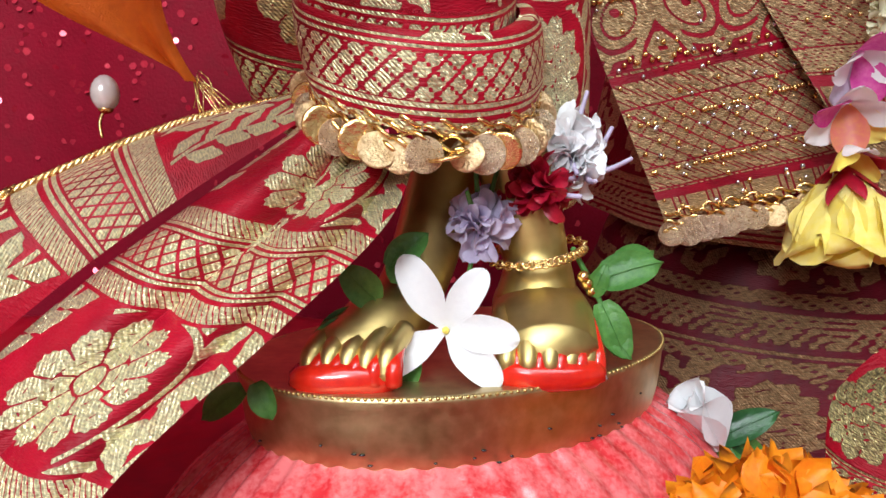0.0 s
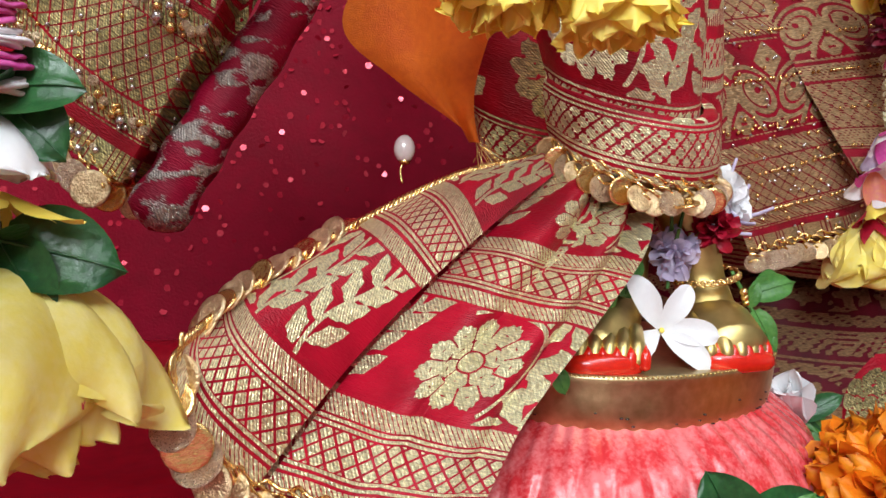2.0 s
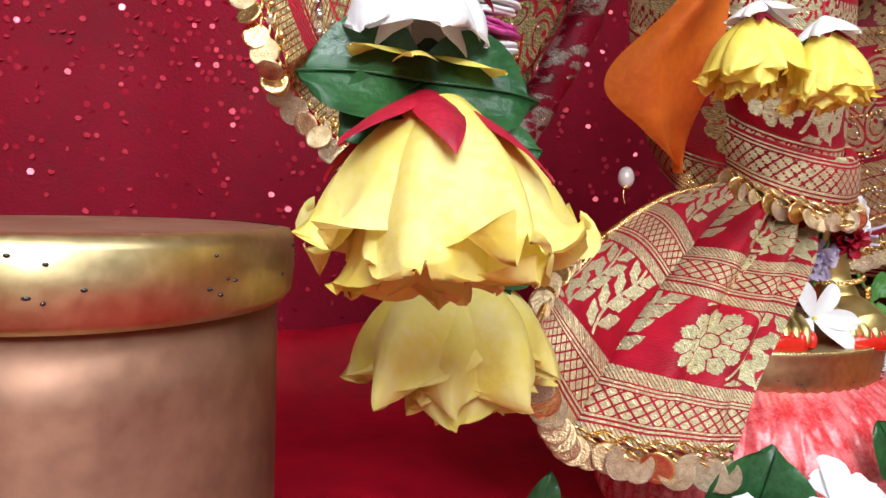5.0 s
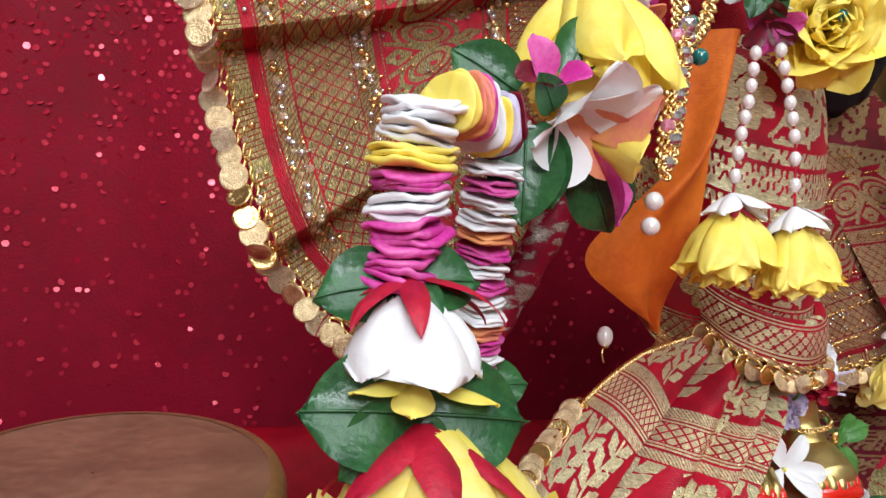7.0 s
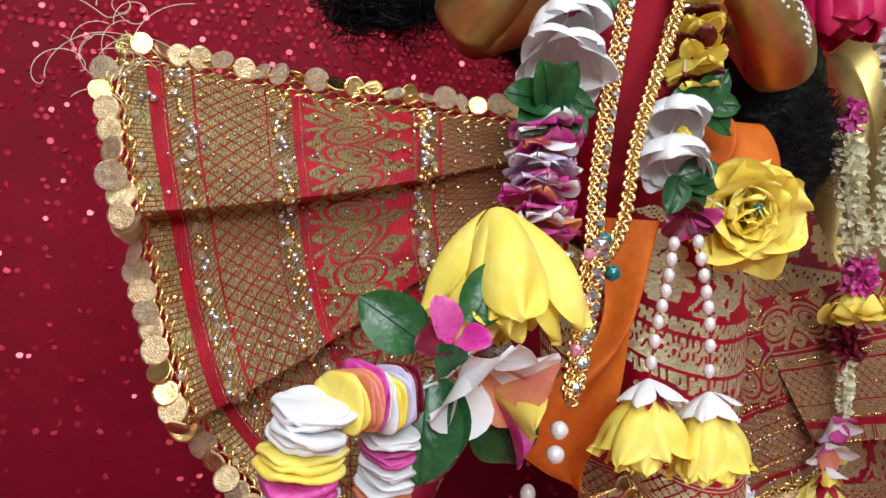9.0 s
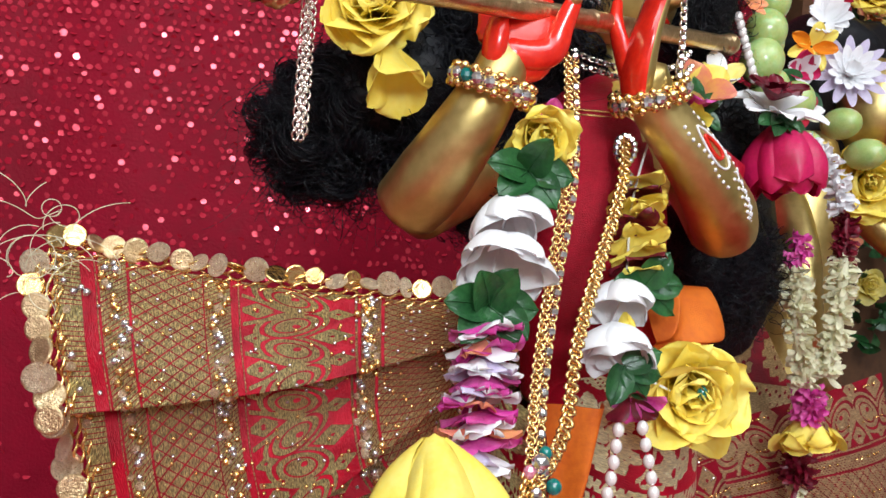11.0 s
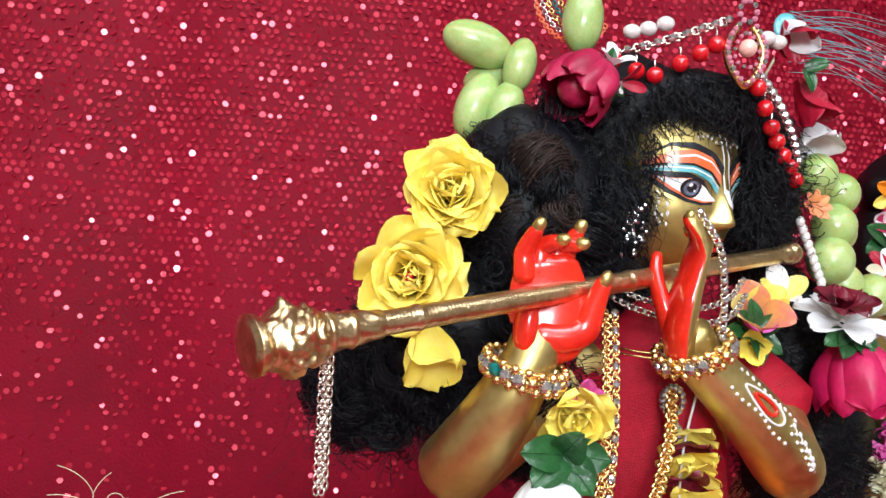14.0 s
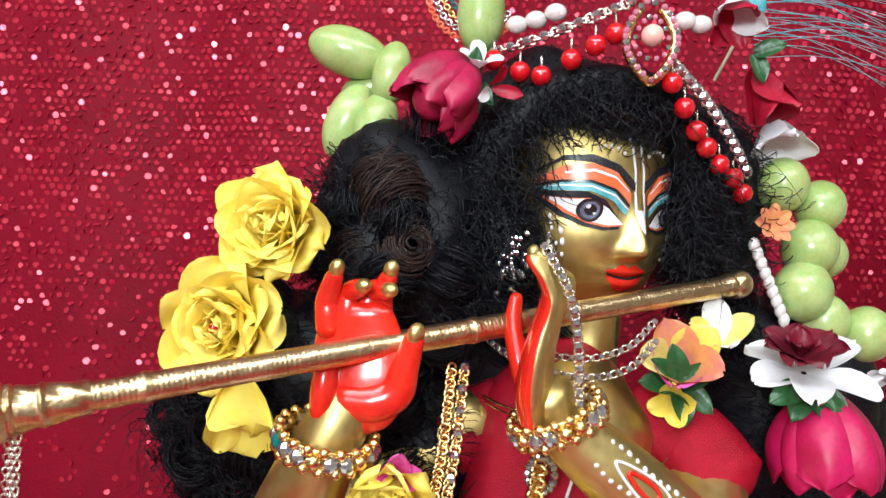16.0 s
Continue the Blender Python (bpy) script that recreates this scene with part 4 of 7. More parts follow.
EX = np.array((0.0465, 0.039, 0.0285, 0.0188, 0.0105))
for sg in (-1, 1):
    # dark lids, the white of the eye with a pink rim, iris and painted highlights
    strip(EX * sg * 1.01, (0.003, -0.0056, -0.0101, -0.0115, -0.0102), (0.0072, 0.0078, 0.0084, 0.0046, -0.0052), 2, 0.0006, 40)
    strip(EX[::-1] * sg * 0.97 - 0.0004 * sg, (-0.0086, -0.0098, -0.0083, -0.0035, 0.0034), (-0.0072, 0.0006, 0.005, 0.0041, 0.0046), 4, 0.0009, 40)
    strip(EX[::-1] * sg * 0.95 - 0.0008 * sg, (-0.0078, -0.0088, -0.0072, -0.0024, 0.0034), (-0.0074, 0.0002, 0.0047, 0.0038, 0.0042), 3, 0.0012, 40)
    a = np.linspace(0, 2 * np.pi, 28, endpoint=False)
    ic = np.array((0.0262 * sg, -0.0012))
    for rr, sl, out, off in ((0.0064, 2, 0.0016, (0, 0)), (0.0055, 6, 0.0019, (0, 0)), (0.0046, 7, 0.0021, (0, -0.0002)), (0.003, 2, 0.0024, (0, 0)), (0.0012, 3, 0.0028, (-0.0016, 0.0018)), (0.0007, 3, 0.0028, (0.002, -0.0018))):
        ex, ez = ic[0] + off[0] + rr * np.cos(a), np.minimum(ic[1] + off[1] + rr * np.sin(a), 0.0046)
        pts = np.concatenate([on_face(ex, ez, out), on_face([ic[0] + off[0]], [ic[1] + off[1]], out)])
        g.add(pts, [(i, (i + 1) % 28, 28) for i in range(28)], sl)
    # teal, dark and orange bands over the eye, with pale highlight strokes, and the brow
    strip(EX * sg * np.array((1.0, 1.0, 0.95, 0.82, 0.72)), (0.0072, 0.0082, 0.0086, 0.0042, -0.0032), (0.0094, 0.0122, 0.013, 0.0092, 0.0012), 5, 0.001, 40)
    strip(EX * sg * np.array((0.99, 1.0, 0.95, 0.8, 0.66)), (0.009, 0.0104, 0.0108, 0.0068, 0.0), (0.0094, 0.0113, 0.0118, 0.0078, 0.0008), 3, 0.0013, 40)
    strip(EX * sg * np.array((1.02, 1.0, 0.95, 0.79, 0.6)), (0.0096, 0.0124, 0.0132, 0.0092, 0.0016), (0.0108, 0.0138, 0.0146, 0.0106, 0.003), 2, 0.001, 40)
    strip(EX * sg * np.array((1.02, 1.0, 0.95, 0.76, 0.55)), (0.0108, 0.0138, 0.0148, 0.0108, 0.0034), (0.0132, 0.0212, 0.0236, 0.02, 0.0092), 4, 0.001, 40)
    strip(EX[1:] * sg * np.array((0.98, 0.92, 0.8, 0.7)), (0.017, 0.0192, 0.0162, 0.0098), (0.0182, 0.0207, 0.0174, 0.0104), 3, 0.0013, 30)
    strip(EX * sg * np.array((0.99, 0.99, 0.92, 0.66, 0.3)), (0.0184, 0.0244, 0.0242, 0.0188, 0.01), (0.0194, 0.0268, 0.0284, 0.0238, 0.0152), 2, 0.001, 40)
    for x, z, r in ((0.0462, -0.006, 0.0013), (0.0456, -0.0092, 0.0015), (0.045, -0.0125, 0.0012), (0.0452, -0.0165, 0.0016), (0.0448, -0.02, 0.0013), (0.0432, -0.0232, 0.0016), (0.0412, -0.0258, 0.0013), (0.0412, -0.013, 0.002), (0.0398, -0.0192, 0.0019), (0.0385, -0.0262, 0.0012), (0.042, -0.0205, 0.0011)):
        ball(g, on_face([x * sg * 0.9], [z], 0.0003)[0], (r, 0.0007, r * 1.15), FT, 5, 10, slot=3)
# lips: two full curves with a dark line between them
k = np.linspace(-1, 1, 25)
strip(k * 0.0138, -0.0352 - 0.0012 * (1 - k ** 2) + 0.0018 * k ** 2, -0.0315 + 0.0022 * np.exp(-((np.abs(k) - 0.3) / 0.25) ** 2) - 0.0012 * np.abs(k) ** 3, 1, 0.0009, 30)
strip(k * 0.0124, -0.0362 - 0.0085 * (1 - np.abs(k) ** 2.2), -0.0352 - 0.0012 * (1 - k ** 2), 1, 0.0012, 30)
strip(k * 0.0128, -0.0368 - 0.0008 * (1 - k ** 2) + 0.0016 * k ** 2, -0.0356 - 0.0008 * (1 - k ** 2) + 0.0016 * k ** 2, 2, 0.0016, 30)
# white forehead mark: two strokes that meet on the nose, and dots beside them
for x in (-0.0036, 0.0036):
    strip([x * 0.8 - 0.0007, x * 0.9, x * 0.8 + 0.0007], [-0.002] * 3, [0.046] * 3, 3, 0.0008, 6)
strip([-0.0034, -0.0017, 0, 0.0017, 0.0034], [-0.001, -0.009, -0.0125, -0.009, -0.001], [0.0005] * 5, 3, 0.0009, 12)
for i in range(5):
    for sg in (-1, 1):
        ball(g, on_face([sg * (0.0085 + 0.0035 * i)], [0.0305 + 0.0028 * i - 0.0006 * i * i], 0.0003)[0], (0.0012, 0.0006, 0.0012), FT, 5, 8, slot=3)
# painted leaf scroll and dots on the forearm
arm_line = smooth_path([(0.014, 0.252, 0.538), (-0.002, 0.238, 0.55), (-0.033, 0.228, 0.578), (-0.064, 0.224, 0.605), (-0.076, 0.22, 0.622)], 80)
fa = unit(arm_line[55] - arm_line[20])
f1 = np.array((-0.1, -0.93, 0.3))
f1 = unit(f1 - fa * f1.dot(fa))
f2 = np.cross(fa, f1)


def on_arm(f, phi, out=0.0):
    """A place on the forearm: f along it from the elbow, phi round it."""
    q = np.clip(f, 0, 1) * 79 * 0.78
    r = np.interp(q / 79, [0, 0.25, 0.5, 0.75, 1], [0.021, 0.0215, 0.018, 0.0145, 0.013]) + out
    c = np.array([np.interp(q, np.arange(80), arm_line[:, k]) for k in range(3)])
    return c + r * (np.cos(phi) * f1 + np.sin(phi) * f2)


def dab(f, phi, r, slot=3):
    n = unit(on_arm(f, phi, 0.01) - on_arm(f, phi))
    ball(g, on_arm(f, phi, 0.0002), (r, r, 0.0006), turn_to(n), 5, 9, slot)


t = np.linspace(0, 2 * np.pi, 40)
for sc, sl in ((1.0, 3), (0.55, 1)):
    tube(g, np.array([on_arm(0.68 + 0.12 * sc * np.cos(q), 0.1 + 0.3 * sc * np.sin(q) * (1 - 0.35 * np.cos(q)), 0.0003) for q in t]), 0.0008 if sl == 3 else 0.0012, 5, sl)
for k in range(11):
    dab(0.84 - 0.034 * k, 0.52 + 0.05 * np.sin(k * 0.9), 0.0013 + 0.0002 * (k % 3))
    dab(0.84 - 0.034 * k, -0.33 - 0.05 * np.sin(k), 0.0013)
for k in range(9):
    f = 0.5 - 0.045 * k
    dab(f, 0.35 - 0.08 * k, 0.0019)
    dab(f, 0.05 - 0.05 * k, 0.0013)
    tube(g, np.array([on_arm(f + 0.02 * np.cos(q), 0.2 - 0.065 * k + 0.1 * np.sin(q), 0.0003) for q in t[:26]]), 0.0006, 4, 3)
whole("statue", g, [m_brass, m_red, m_ink, m_whitepaint, m_orangepaint, m_tealpaint, m_brownhair, m_irispaint], "small brass temple statue with red painted palms and feet", "statue")

# ---- clothing on the statue ----
tunic = thing("red_tunic", (-0.05, 0.3, 0.43), "red silk tunic on the statue's chest with short sleeves", "clothing")
g = Geo()
limb(g, [(-0.04, 0.302, 0.43), (-0.052, 0.299, 0.475), (-0.062, 0.298, 0.54), (-0.055, 0.3, 0.6), (-0.045, 0.306, 0.632)], [0.056, 0.05, 0.053, 0.045, 0.02], 40, k=50)
part("bodice", g, m_tunic, tunic)
g = Geo()
limb(g, [(-0.015, 0.308, 0.595), (0.016, 0.3, 0.585), (0.029, 0.28, 0.566)], [0.022, 0.025, 0.0255], 24, k=16)
part("sleeve", g, m_tunic, tunic)
g = Geo()
limb(g, [(-0.085, 0.305, 0.598), (-0.12, 0.297, 0.58)], [0.022, 0.024], 24, k=10)
part("sleeve", g, m_tunic, tunic)
g = Geo()
for dz in (0.0, 0.003):
    tube(g, smooth_path([(-0.1, 0.287, 0.606 + dz), (-0.085, 0.265, 0.603 + dz), (-0.06, 0.256, 0.602 + dz), (-0.035, 0.263, 0.604 + dz), (-0.018, 0.282, 0.608 + dz)], 40), 0.0007, 5)
part("piping", g, m_gold, tunic, "thin gold piping below the neck")


def dhoti(prof, c, sx, sy, n=200):
    """A wrapped cloth round a leg from (radius, height) pairs, woven all over."""
    pr = np.array(prof)
    k = np.linspace(0, 1, 110)
    q = smooth_path(np.column_stack([pr, np.zeros(len(pr))]), 110)
    a = np.linspace(0, 2 * np.pi, n)
    A, K = np.meshgrid(a, k, indexing="ij")
    R, Zz = np.interp(K, k, q[:, 0]), np.interp(K, k, q[:, 1])
    R = R * (1 + 0.03 * np.sin(3 * A + 1) + 0.02 * np.sin(7 * A) * (1 - K))
    P = np.stack([c[0] + R * sx * np.cos(A) + (Zz - 0.25) * c[2], c[1] + R * sy * np.sin(A), Zz + 0.02 * np.sin(A - 0.25)], -1)
    X, Y = A * pr[:, 0].mean(), Zz - pr[0, 1] + 0.004
    Y = Y + np.where(Y > 0.034, 0.012, 0)
    return Geo().add(P, quads(n, 110), 0, np.stack([X, Y], -1), np.clip(bands(X, Y) * 0.5 + 0.5, 0, 1)), P


wrap = thing("dhoti", (0.0, 0.29, 0.24), "red and gold brocade dhoti wrapped round the statue's legs", "clothing")
g, P = dhoti([(0.044, 0.252), (0.0465, 0.262), (0.0475, 0.275), (0.0455, 0.284), (0.0395, 0.2845)], (-0.008, 0.292, -0.1), 1.0, 0.95)
part("hem_band", g, m_brocade, wrap, "turned-up brocade hem band")
fringe(wrap, np.vstack([P[90:200:4, 0], P[0:20:4, 0]]), (0, 0, -1), (0, -1, 0.1), 0.0068, 0.0082, 21)
g, P = dhoti([(0.0385, 0.262), (0.041, 0.28), (0.046, 0.31), (0.054, 0.36), (0.058, 0.42), (0.05, 0.455)], (-0.01, 0.292, -0.15), 1.0, 0.9)
part("wrapped_cloth", g, m_brocade, wrap)
g, P = dhoti([(0.03, 0.25), (0.038, 0.27), (0.044, 0.3), (0.046, 0.36), (0.04, 0.42)], (-0.05, 0.325, -0.1), 1.0, 0.8)
part("wrapped_cloth", g, m_brocade2, wrap, "brocade cloth round the rear leg")
g, P = dhoti([(0.03, 0.222), (0.036, 0.25), (0.042, 0.3), (0.046, 0.36), (0.04, 0.42)], (0.036, 0.333, -0.1), 0.75, 0.7)
part("hanging_fold", g, m_brocade, wrap, "hanging fold of red brocade")

# flute
flute = thing("flute", (-0.3, 0.137, 0.61), "old gilt metal flute with an ornate head", "flute")
A, B = np.array((-0.292, 0.146, 0.617)), np.array((0.041, 0.2935, 0.6745))
ax = B - A
g = Geo()
k = np.linspace(0, 1, 1300)
tube(g, A + ax * k[:, None], 0.0058 + 0.00004 * np.sin(k * 1150) + 0.0012 * np.exp(-((k - 0.98) / 0.008) ** 2) + 0.0007 * (np.exp(-((k - 0.16) / 0.006) ** 2) + np.exp(-((k - 0.55) / 0.006) ** 2)), 16)
part("tube", g, m_flute, flute, "finely ribbed gilt tube")
g = Geo()
ball(g, B, 0.0082, turn_to(ax), 10, 14)
part("end_cap", g, m_flute, flute)
g = Geo()
d = unit(ax)
# open flared mouth, brow and cheeks, mane rolls, collar rings
PROF = np.array([(-0.0225, 0.0004), (-0.0222, 0.011), (-0.0205, 0.0143), (-0.0178, 0.0143), (-0.0158, 0.0118), (-0.0135, 0.0118), (-0.008, 0.0138), (-0.002, 0.0146), (0.004, 0.0134), (0.009, 0.0112), (0.0115, 0.0092), (0.0125, 0.0099), (0.0135, 0.0099), (0.0145, 0.0088), (0.022, 0.0082), (0.0235, 0.0088), (0.025, 0.0078), (0.034, 0.0071), (0.04, 0.0062)])
hk = np.linspace(0, 1, 130)
hs, hr = (np.interp(hk, np.linspace(0, 1, len(PROF)), PROF[:, q]) for q in (0, 1))
ha = np.linspace(0, 2 * np.pi, 72, endpoint=False)
HS2, HA = np.meshgrid(hs, ha, indexing="ij")
body = np.exp(-((HS2 + 0.002) / 0.0125) ** 4)
lump = np.array([[noise.noise(Vector((np.cos(a) * 2.4, np.sin(a) * 2.4, q * 210))) for a in ha] for q in hs])
swirl = 0.0062 * np.abs(lump) - 0.0016 + 0.0005 * np.sin(7 * HA + HS2 * 300)
lip = 0.0016 * np.exp(-((HS2 + 0.018) / 0.004) ** 2) * (np.cos(2 * HA) - 0.5 * np.cos(HA))
brow = 0.0028 * np.exp(-((HS2 + 0.006) / 0.0035) ** 2) * np.maximum(0, np.cos(HA - 1.57)) ** 3
neck_ribs = 0.0003 * np.sin(HA * 4 + HS2 * 500) * (HS2 > 0.0145)
HRR = hr[:, None] + swirl * body + lip + brow + neck_ribs
ex = unit(np.cross(d, (0, 0, 1)))
ez = np.cross(ex, d)
g.add(A + HS2[..., None] * d + HRR[..., None] * (np.cos(HA)[..., None] * ex + np.sin(HA)[..., None] * ez), quads(130, 72, True))
part("head", g, m_flute, flute, "ornate cast animal head in worn gilt")
g = Geo()
top = A + d * 0.014 + (0, 0, -0.006)
for i in range(26):
    c = top + np.array((0.0006 * (-1) ** i, 0.0, -0.0024 * i))
    for s in (-1, 1):
        a = np.linspace(0, 2 * np.pi, 9)
        p = c + np.stack([0.0013 * np.cos(a) + s * 0.0011, 0.0008 * np.sin(a * 2), 0.0023 * np.sin(a)], -1)
        tube(g, p, 0.00055, 4)
part("chain_tassel", g, m_silver, flute, "flat woven silvery chain hanging from the flute")


# ---- flowers ----
def leaf(parent, base, way, facing, length, width, material=None, seed=0, curl=25):
    """A leaf from base along way, its face towards facing, with a raised midrib."""
    w = unit(way)
    y = unit(np.asarray(facing, float) - w * np.dot(facing, w)) * -1
    T = np.stack([np.cross(y, w), y, w], -1)
    g = Geo()
    petal(g, base, T, length, width, 0, curl, 0.35, 0.06, 0.62, nu=11, nv=7, seed=seed, belly=0.9)
    v = g.v[0].reshape(11, 7, 3)
    v[:, 3] -= y * width * 0.035
    tube(g, v[:, 3] - y * width * 0.02, np.linspace(width * 0.022, width * 0.008, 11), 5)
    return part("leaf", g, material or m_leaf, parent)


def rose(parent, c, axis, size, material, openness=0.6, counts=(3, 4, 5, 6), seed=0, ruffle=0.12, name="rose", label="", high=1.0, lip=55.0):
    """A rose from its stem end c along axis: petals in a spiral, tight at the heart, the outer ones broad with rolled rims."""
    rg = np.random.RandomState(seed)
    T0 = turn_to(axis, rg.rand() * 360)
    total = sum(counts) + 3
    g = ball(Geo(), np.asarray(c) + T0[:, 2] * size * 0.03, size * 0.09, nu=6, nv=9)
    heart = part(name, g, material, parent, label)
    for i in range(total):
        f = i / (total - 1)
        R = T0 @ np.array(Matrix.Rotation(radians(i * 137.5 + rg.randn() * 7), 3, "Z"))
        b = np.asarray(c) + R @ np.array((0, size * (0.012 + 0.085 * f), 0))
        fine = size > 0.05 and f > 0.3
        part("petal", petal(Geo(), b, R, size * (0.5 + 0.05 * f) * high * (0.92 + 0.16 * rg.rand()), size * (0.26 + 0.5 * f ** 0.8) * (0.9 + 0.2 * rg.rand()),
                            openness * 56 * f ** 1.2 + 2 + rg.randn() * 4, -26 * (1 - f) + openness * 30 * f + rg.randn() * 7, 1.25 - 0.5 * f, ruffle * (0.5 + 0.8 * f), 0.4,
                            nu=15 if fine else 10, nv=13 if fine else 9, seed=rg.randint(9999), belly=0.72, lip=(lip * (0.5 + rg.rand()) + 15) * (0.25 + 0.75 * f)), material, heart)
    return heart


def bud(parent, c, axis, size, material, seed):
    """A closed rose bud from its stem end: broad petals wrapped into an egg, the outermost just parting."""
    rg = np.random.RandomState(seed)
    T0 = turn_to(axis, rg.rand() * 360)
    part("bud_heart", ball(Geo(), np.asarray(c) + T0[:, 2] * size * 0.5, (size * 0.3, size * 0.3, size * 0.42), T0, 10, 14), material, parent)
    for i in range(9):
        f = i / 8
        R = T0 @ np.array(Matrix.Rotation(radians(i * 137.5 + rg.randn() * 9), 3, "Z"))
        b = np.asarray(c) + R @ np.array((0, size * (0.04 + 0.03 * f), 0))
        part("petal", petal(Geo(), b, R, size * (1.16 - 0.08 * f), size * (0.62 + 0.16 * f), 50 + 8 * f, -98 + 6 * f, 1.1, 0.05, 0.36, nu=16, nv=13, seed=rg.randint(9999), belly=0.7, lip=5 + 22 * f * rg.rand()), material, parent)


def hanging_rose(parent, c, size, seed, lean, curl, roll, tall=1.0, material=None, axis=(0.02, -0.08, -1), ruffle=0.15, broad=1.0):
    """A heavy half-open rose that hangs head down: broad overlapping petals round a full heart, their rims rolled back."""
    rg = np.random.RandomState(seed)
    material = material or m_cream
    T0 = turn_to(axis, rg.rand() * 360)
    heart = part("rose", ball(Geo(), np.asarray(c) + T0[:, 2] * size * 0.22 * tall, (size * 0.17, size * 0.17, size * 0.24 * tall), T0, 8, 12), material, parent)
    for i in range(26):
        f = i / 25
        R = T0 @ np.array(Matrix.Rotation(radians(i * 137.5 + rg.randn() * 10), 3, "Z"))
        b = np.asarray(c) + R @ np.array((0, size * (0.03 + 0.09 * f), 0))
        far = f ** 0.6
        part("petal", petal(Geo(), b, R, size * 0.8 * tall * (0.86 + 0.2 * rg.rand()), size * broad * (0.34 + 0.24 * f) * (0.9 + 0.2 * rg.rand()), 8 + (lean - 8) * far + rg.randn() * 2.5, -24 * (1 - far) + curl * far + rg.randn() * 4,
                            1.15 - 0.2 * f, ruffle * (0.6 + 0.8 * f), 0.36, nu=20, nv=13, seed=rg.randint(9999), belly=0.7, lip=roll * far * (0.2 + 1.1 * rg.rand())), material, heart)
    return heart


def bloom(parent, c, axis, count, length, width, lean, curl, cup, material, seed=0, ruffle=0.06, tip=0.5, name="petal", spin=0.0, eye=None, flat=1.0):
    """Single petals round one point."""
    rg = np.random.RandomState(seed)
    T0 = turn_to(axis, spin)
    mats = material if isinstance(material, (list, tuple)) else [material]
    for i in range(count):
        R = T0 @ np.array(Matrix.Rotation((i + 0.15 * rg.randn()) / count * 2 * np.pi, 3, "Z"))
        b = np.asarray(c) + R @ np.array((0, length * 0.04, 0))
        part(name, petal(Geo(), b, R, length * (0.9 + 0.2 * rg.rand()), width, lean + rg.randn() * 5, curl + rg.randn() * 8, cup, ruffle, tip, seed=rg.randint(9999)), mats[i % len(mats)], parent)
    if eye is not None:
        part("flower_eye", ball(Geo(), np.asarray(c) + T0[:, 2] * length * 0.05, length * 0.09, nu=6, nv=9), eye, parent)


def folded(parent, c, axis, width, depth, high, material, seed=0):
    """A petal folded over on itself: two rounded layers with a roll at the front."""
    rg = np.random.RandomState(seed)
    T = turn_to(axis, rg.rand() * 30 - 15)
    g = Geo()
    a, k = np.linspace(0, 2 * np.pi, 40, endpoint=False), np.array((0.02, 0.4, 0.75, 0.92, 0.98, 1.0, 0.98, 0.92, 0.75, 0.4, 0.02))
    face = np.array((1, 1, 1, 0.95, 0.6, 0, -0.6, -0.95, -1, -1, -1))
    sq = lambda q: np.sign(q) * np.abs(q) ** 0.62
    for j in (-1, 0, 1):
        p1, p2, p3 = rg.rand(3) * 6.3
        rim = 1 + 0.05 * np.sin(2 * a + p1) + 0.025 * np.sin(5 * a + p2)
        K, A = np.meshgrid(k, a, indexing="ij")
        wave = high * (0.16 * np.sin(A + p2) + 0.1 * np.sin(3 * A + p3) + 0.04 * np.sin(8 * A + p1)) * K ** 2
        z = wave + face[:, None] * high * 0.15 * (1 + 0.25 * np.sin(3 * A + p1) * K) + j * high * 0.3
        v = np.stack([K * sq(np.cos(A)) * rim * width * (0.47 + 0.035 * rg.randn()), K * sq(np.sin(A)) * rim * depth * 0.48, z], -1)
        off = T @ np.array((rg.randn() * width * 0.04, rg.randn() * width * 0.04, 0))
        g.add(v.reshape(-1, 3) @ T.T + np.asarray(c) + off, quads(11, 40, True))
    return part("folded_petal", g, material, parent)


def string_of(parent, pts, material=None, r=0.0008, name="string"):
    return part(name, tube(Geo(), smooth_path(pts, 40), r, 5), material or m_white, parent)


FR = np.array((-0.35, -0.93, 0.1))

# main garland: the strand that hangs beside the wrist, swings out to the front and ends in a large rose
gar = thing("flower_garland", (-0.19, 0.19, 0.15), "long garland of white, pink and yellow flowers with leaves", "garland")
string_of(gar, [(-0.142, 0.222, 0.585), (-0.15, 0.213, 0.56), (-0.164, 0.208, 0.52), (-0.175, 0.2, 0.46), (-0.19, 0.18, 0.405), (-0.235, 0.13, 0.36), (-0.29, 0.09, 0.355), (-0.302, 0.084, 0.32), (-0.299, 0.07, 0.25)])
rose(gar, (-0.143, 0.219, 0.58), (-0.15, -0.85, -0.35), 0.04, m_yellow, 0.75, (3, 4, 5), 1, 0.2, "yellow_flower")
bloom(gar, (-0.142, 0.213, 0.583), (0.1, -0.9, 0.3), 3, 0.016, 0.012, 30, 20, 0.6, m_magenta, 2)
for i, (dx, dz) in enumerate(((-1, 0.12), (1, -0.05), (-0.6, -0.4), (0.35, -0.5), (0.0, 0.2))):
    leaf(gar, (-0.152, 0.206, 0.556), (dx, -0.35, dz), (-0.2, -1, 0.3), 0.026, 0.019, seed=i)
bloom(gar, (-0.158, 0.208, 0.545), (-0.1, -0.3, -1), 6, 0.012, 0.008, 45, 20, 0.3, m_crimson, 4)
bloom(gar, (-0.16, 0.212, 0.545), (-0.15, -0.4, -1), 6, 0.036, 0.032, 60, -74, 1.0, m_white, 5, 0.04, 0.3)
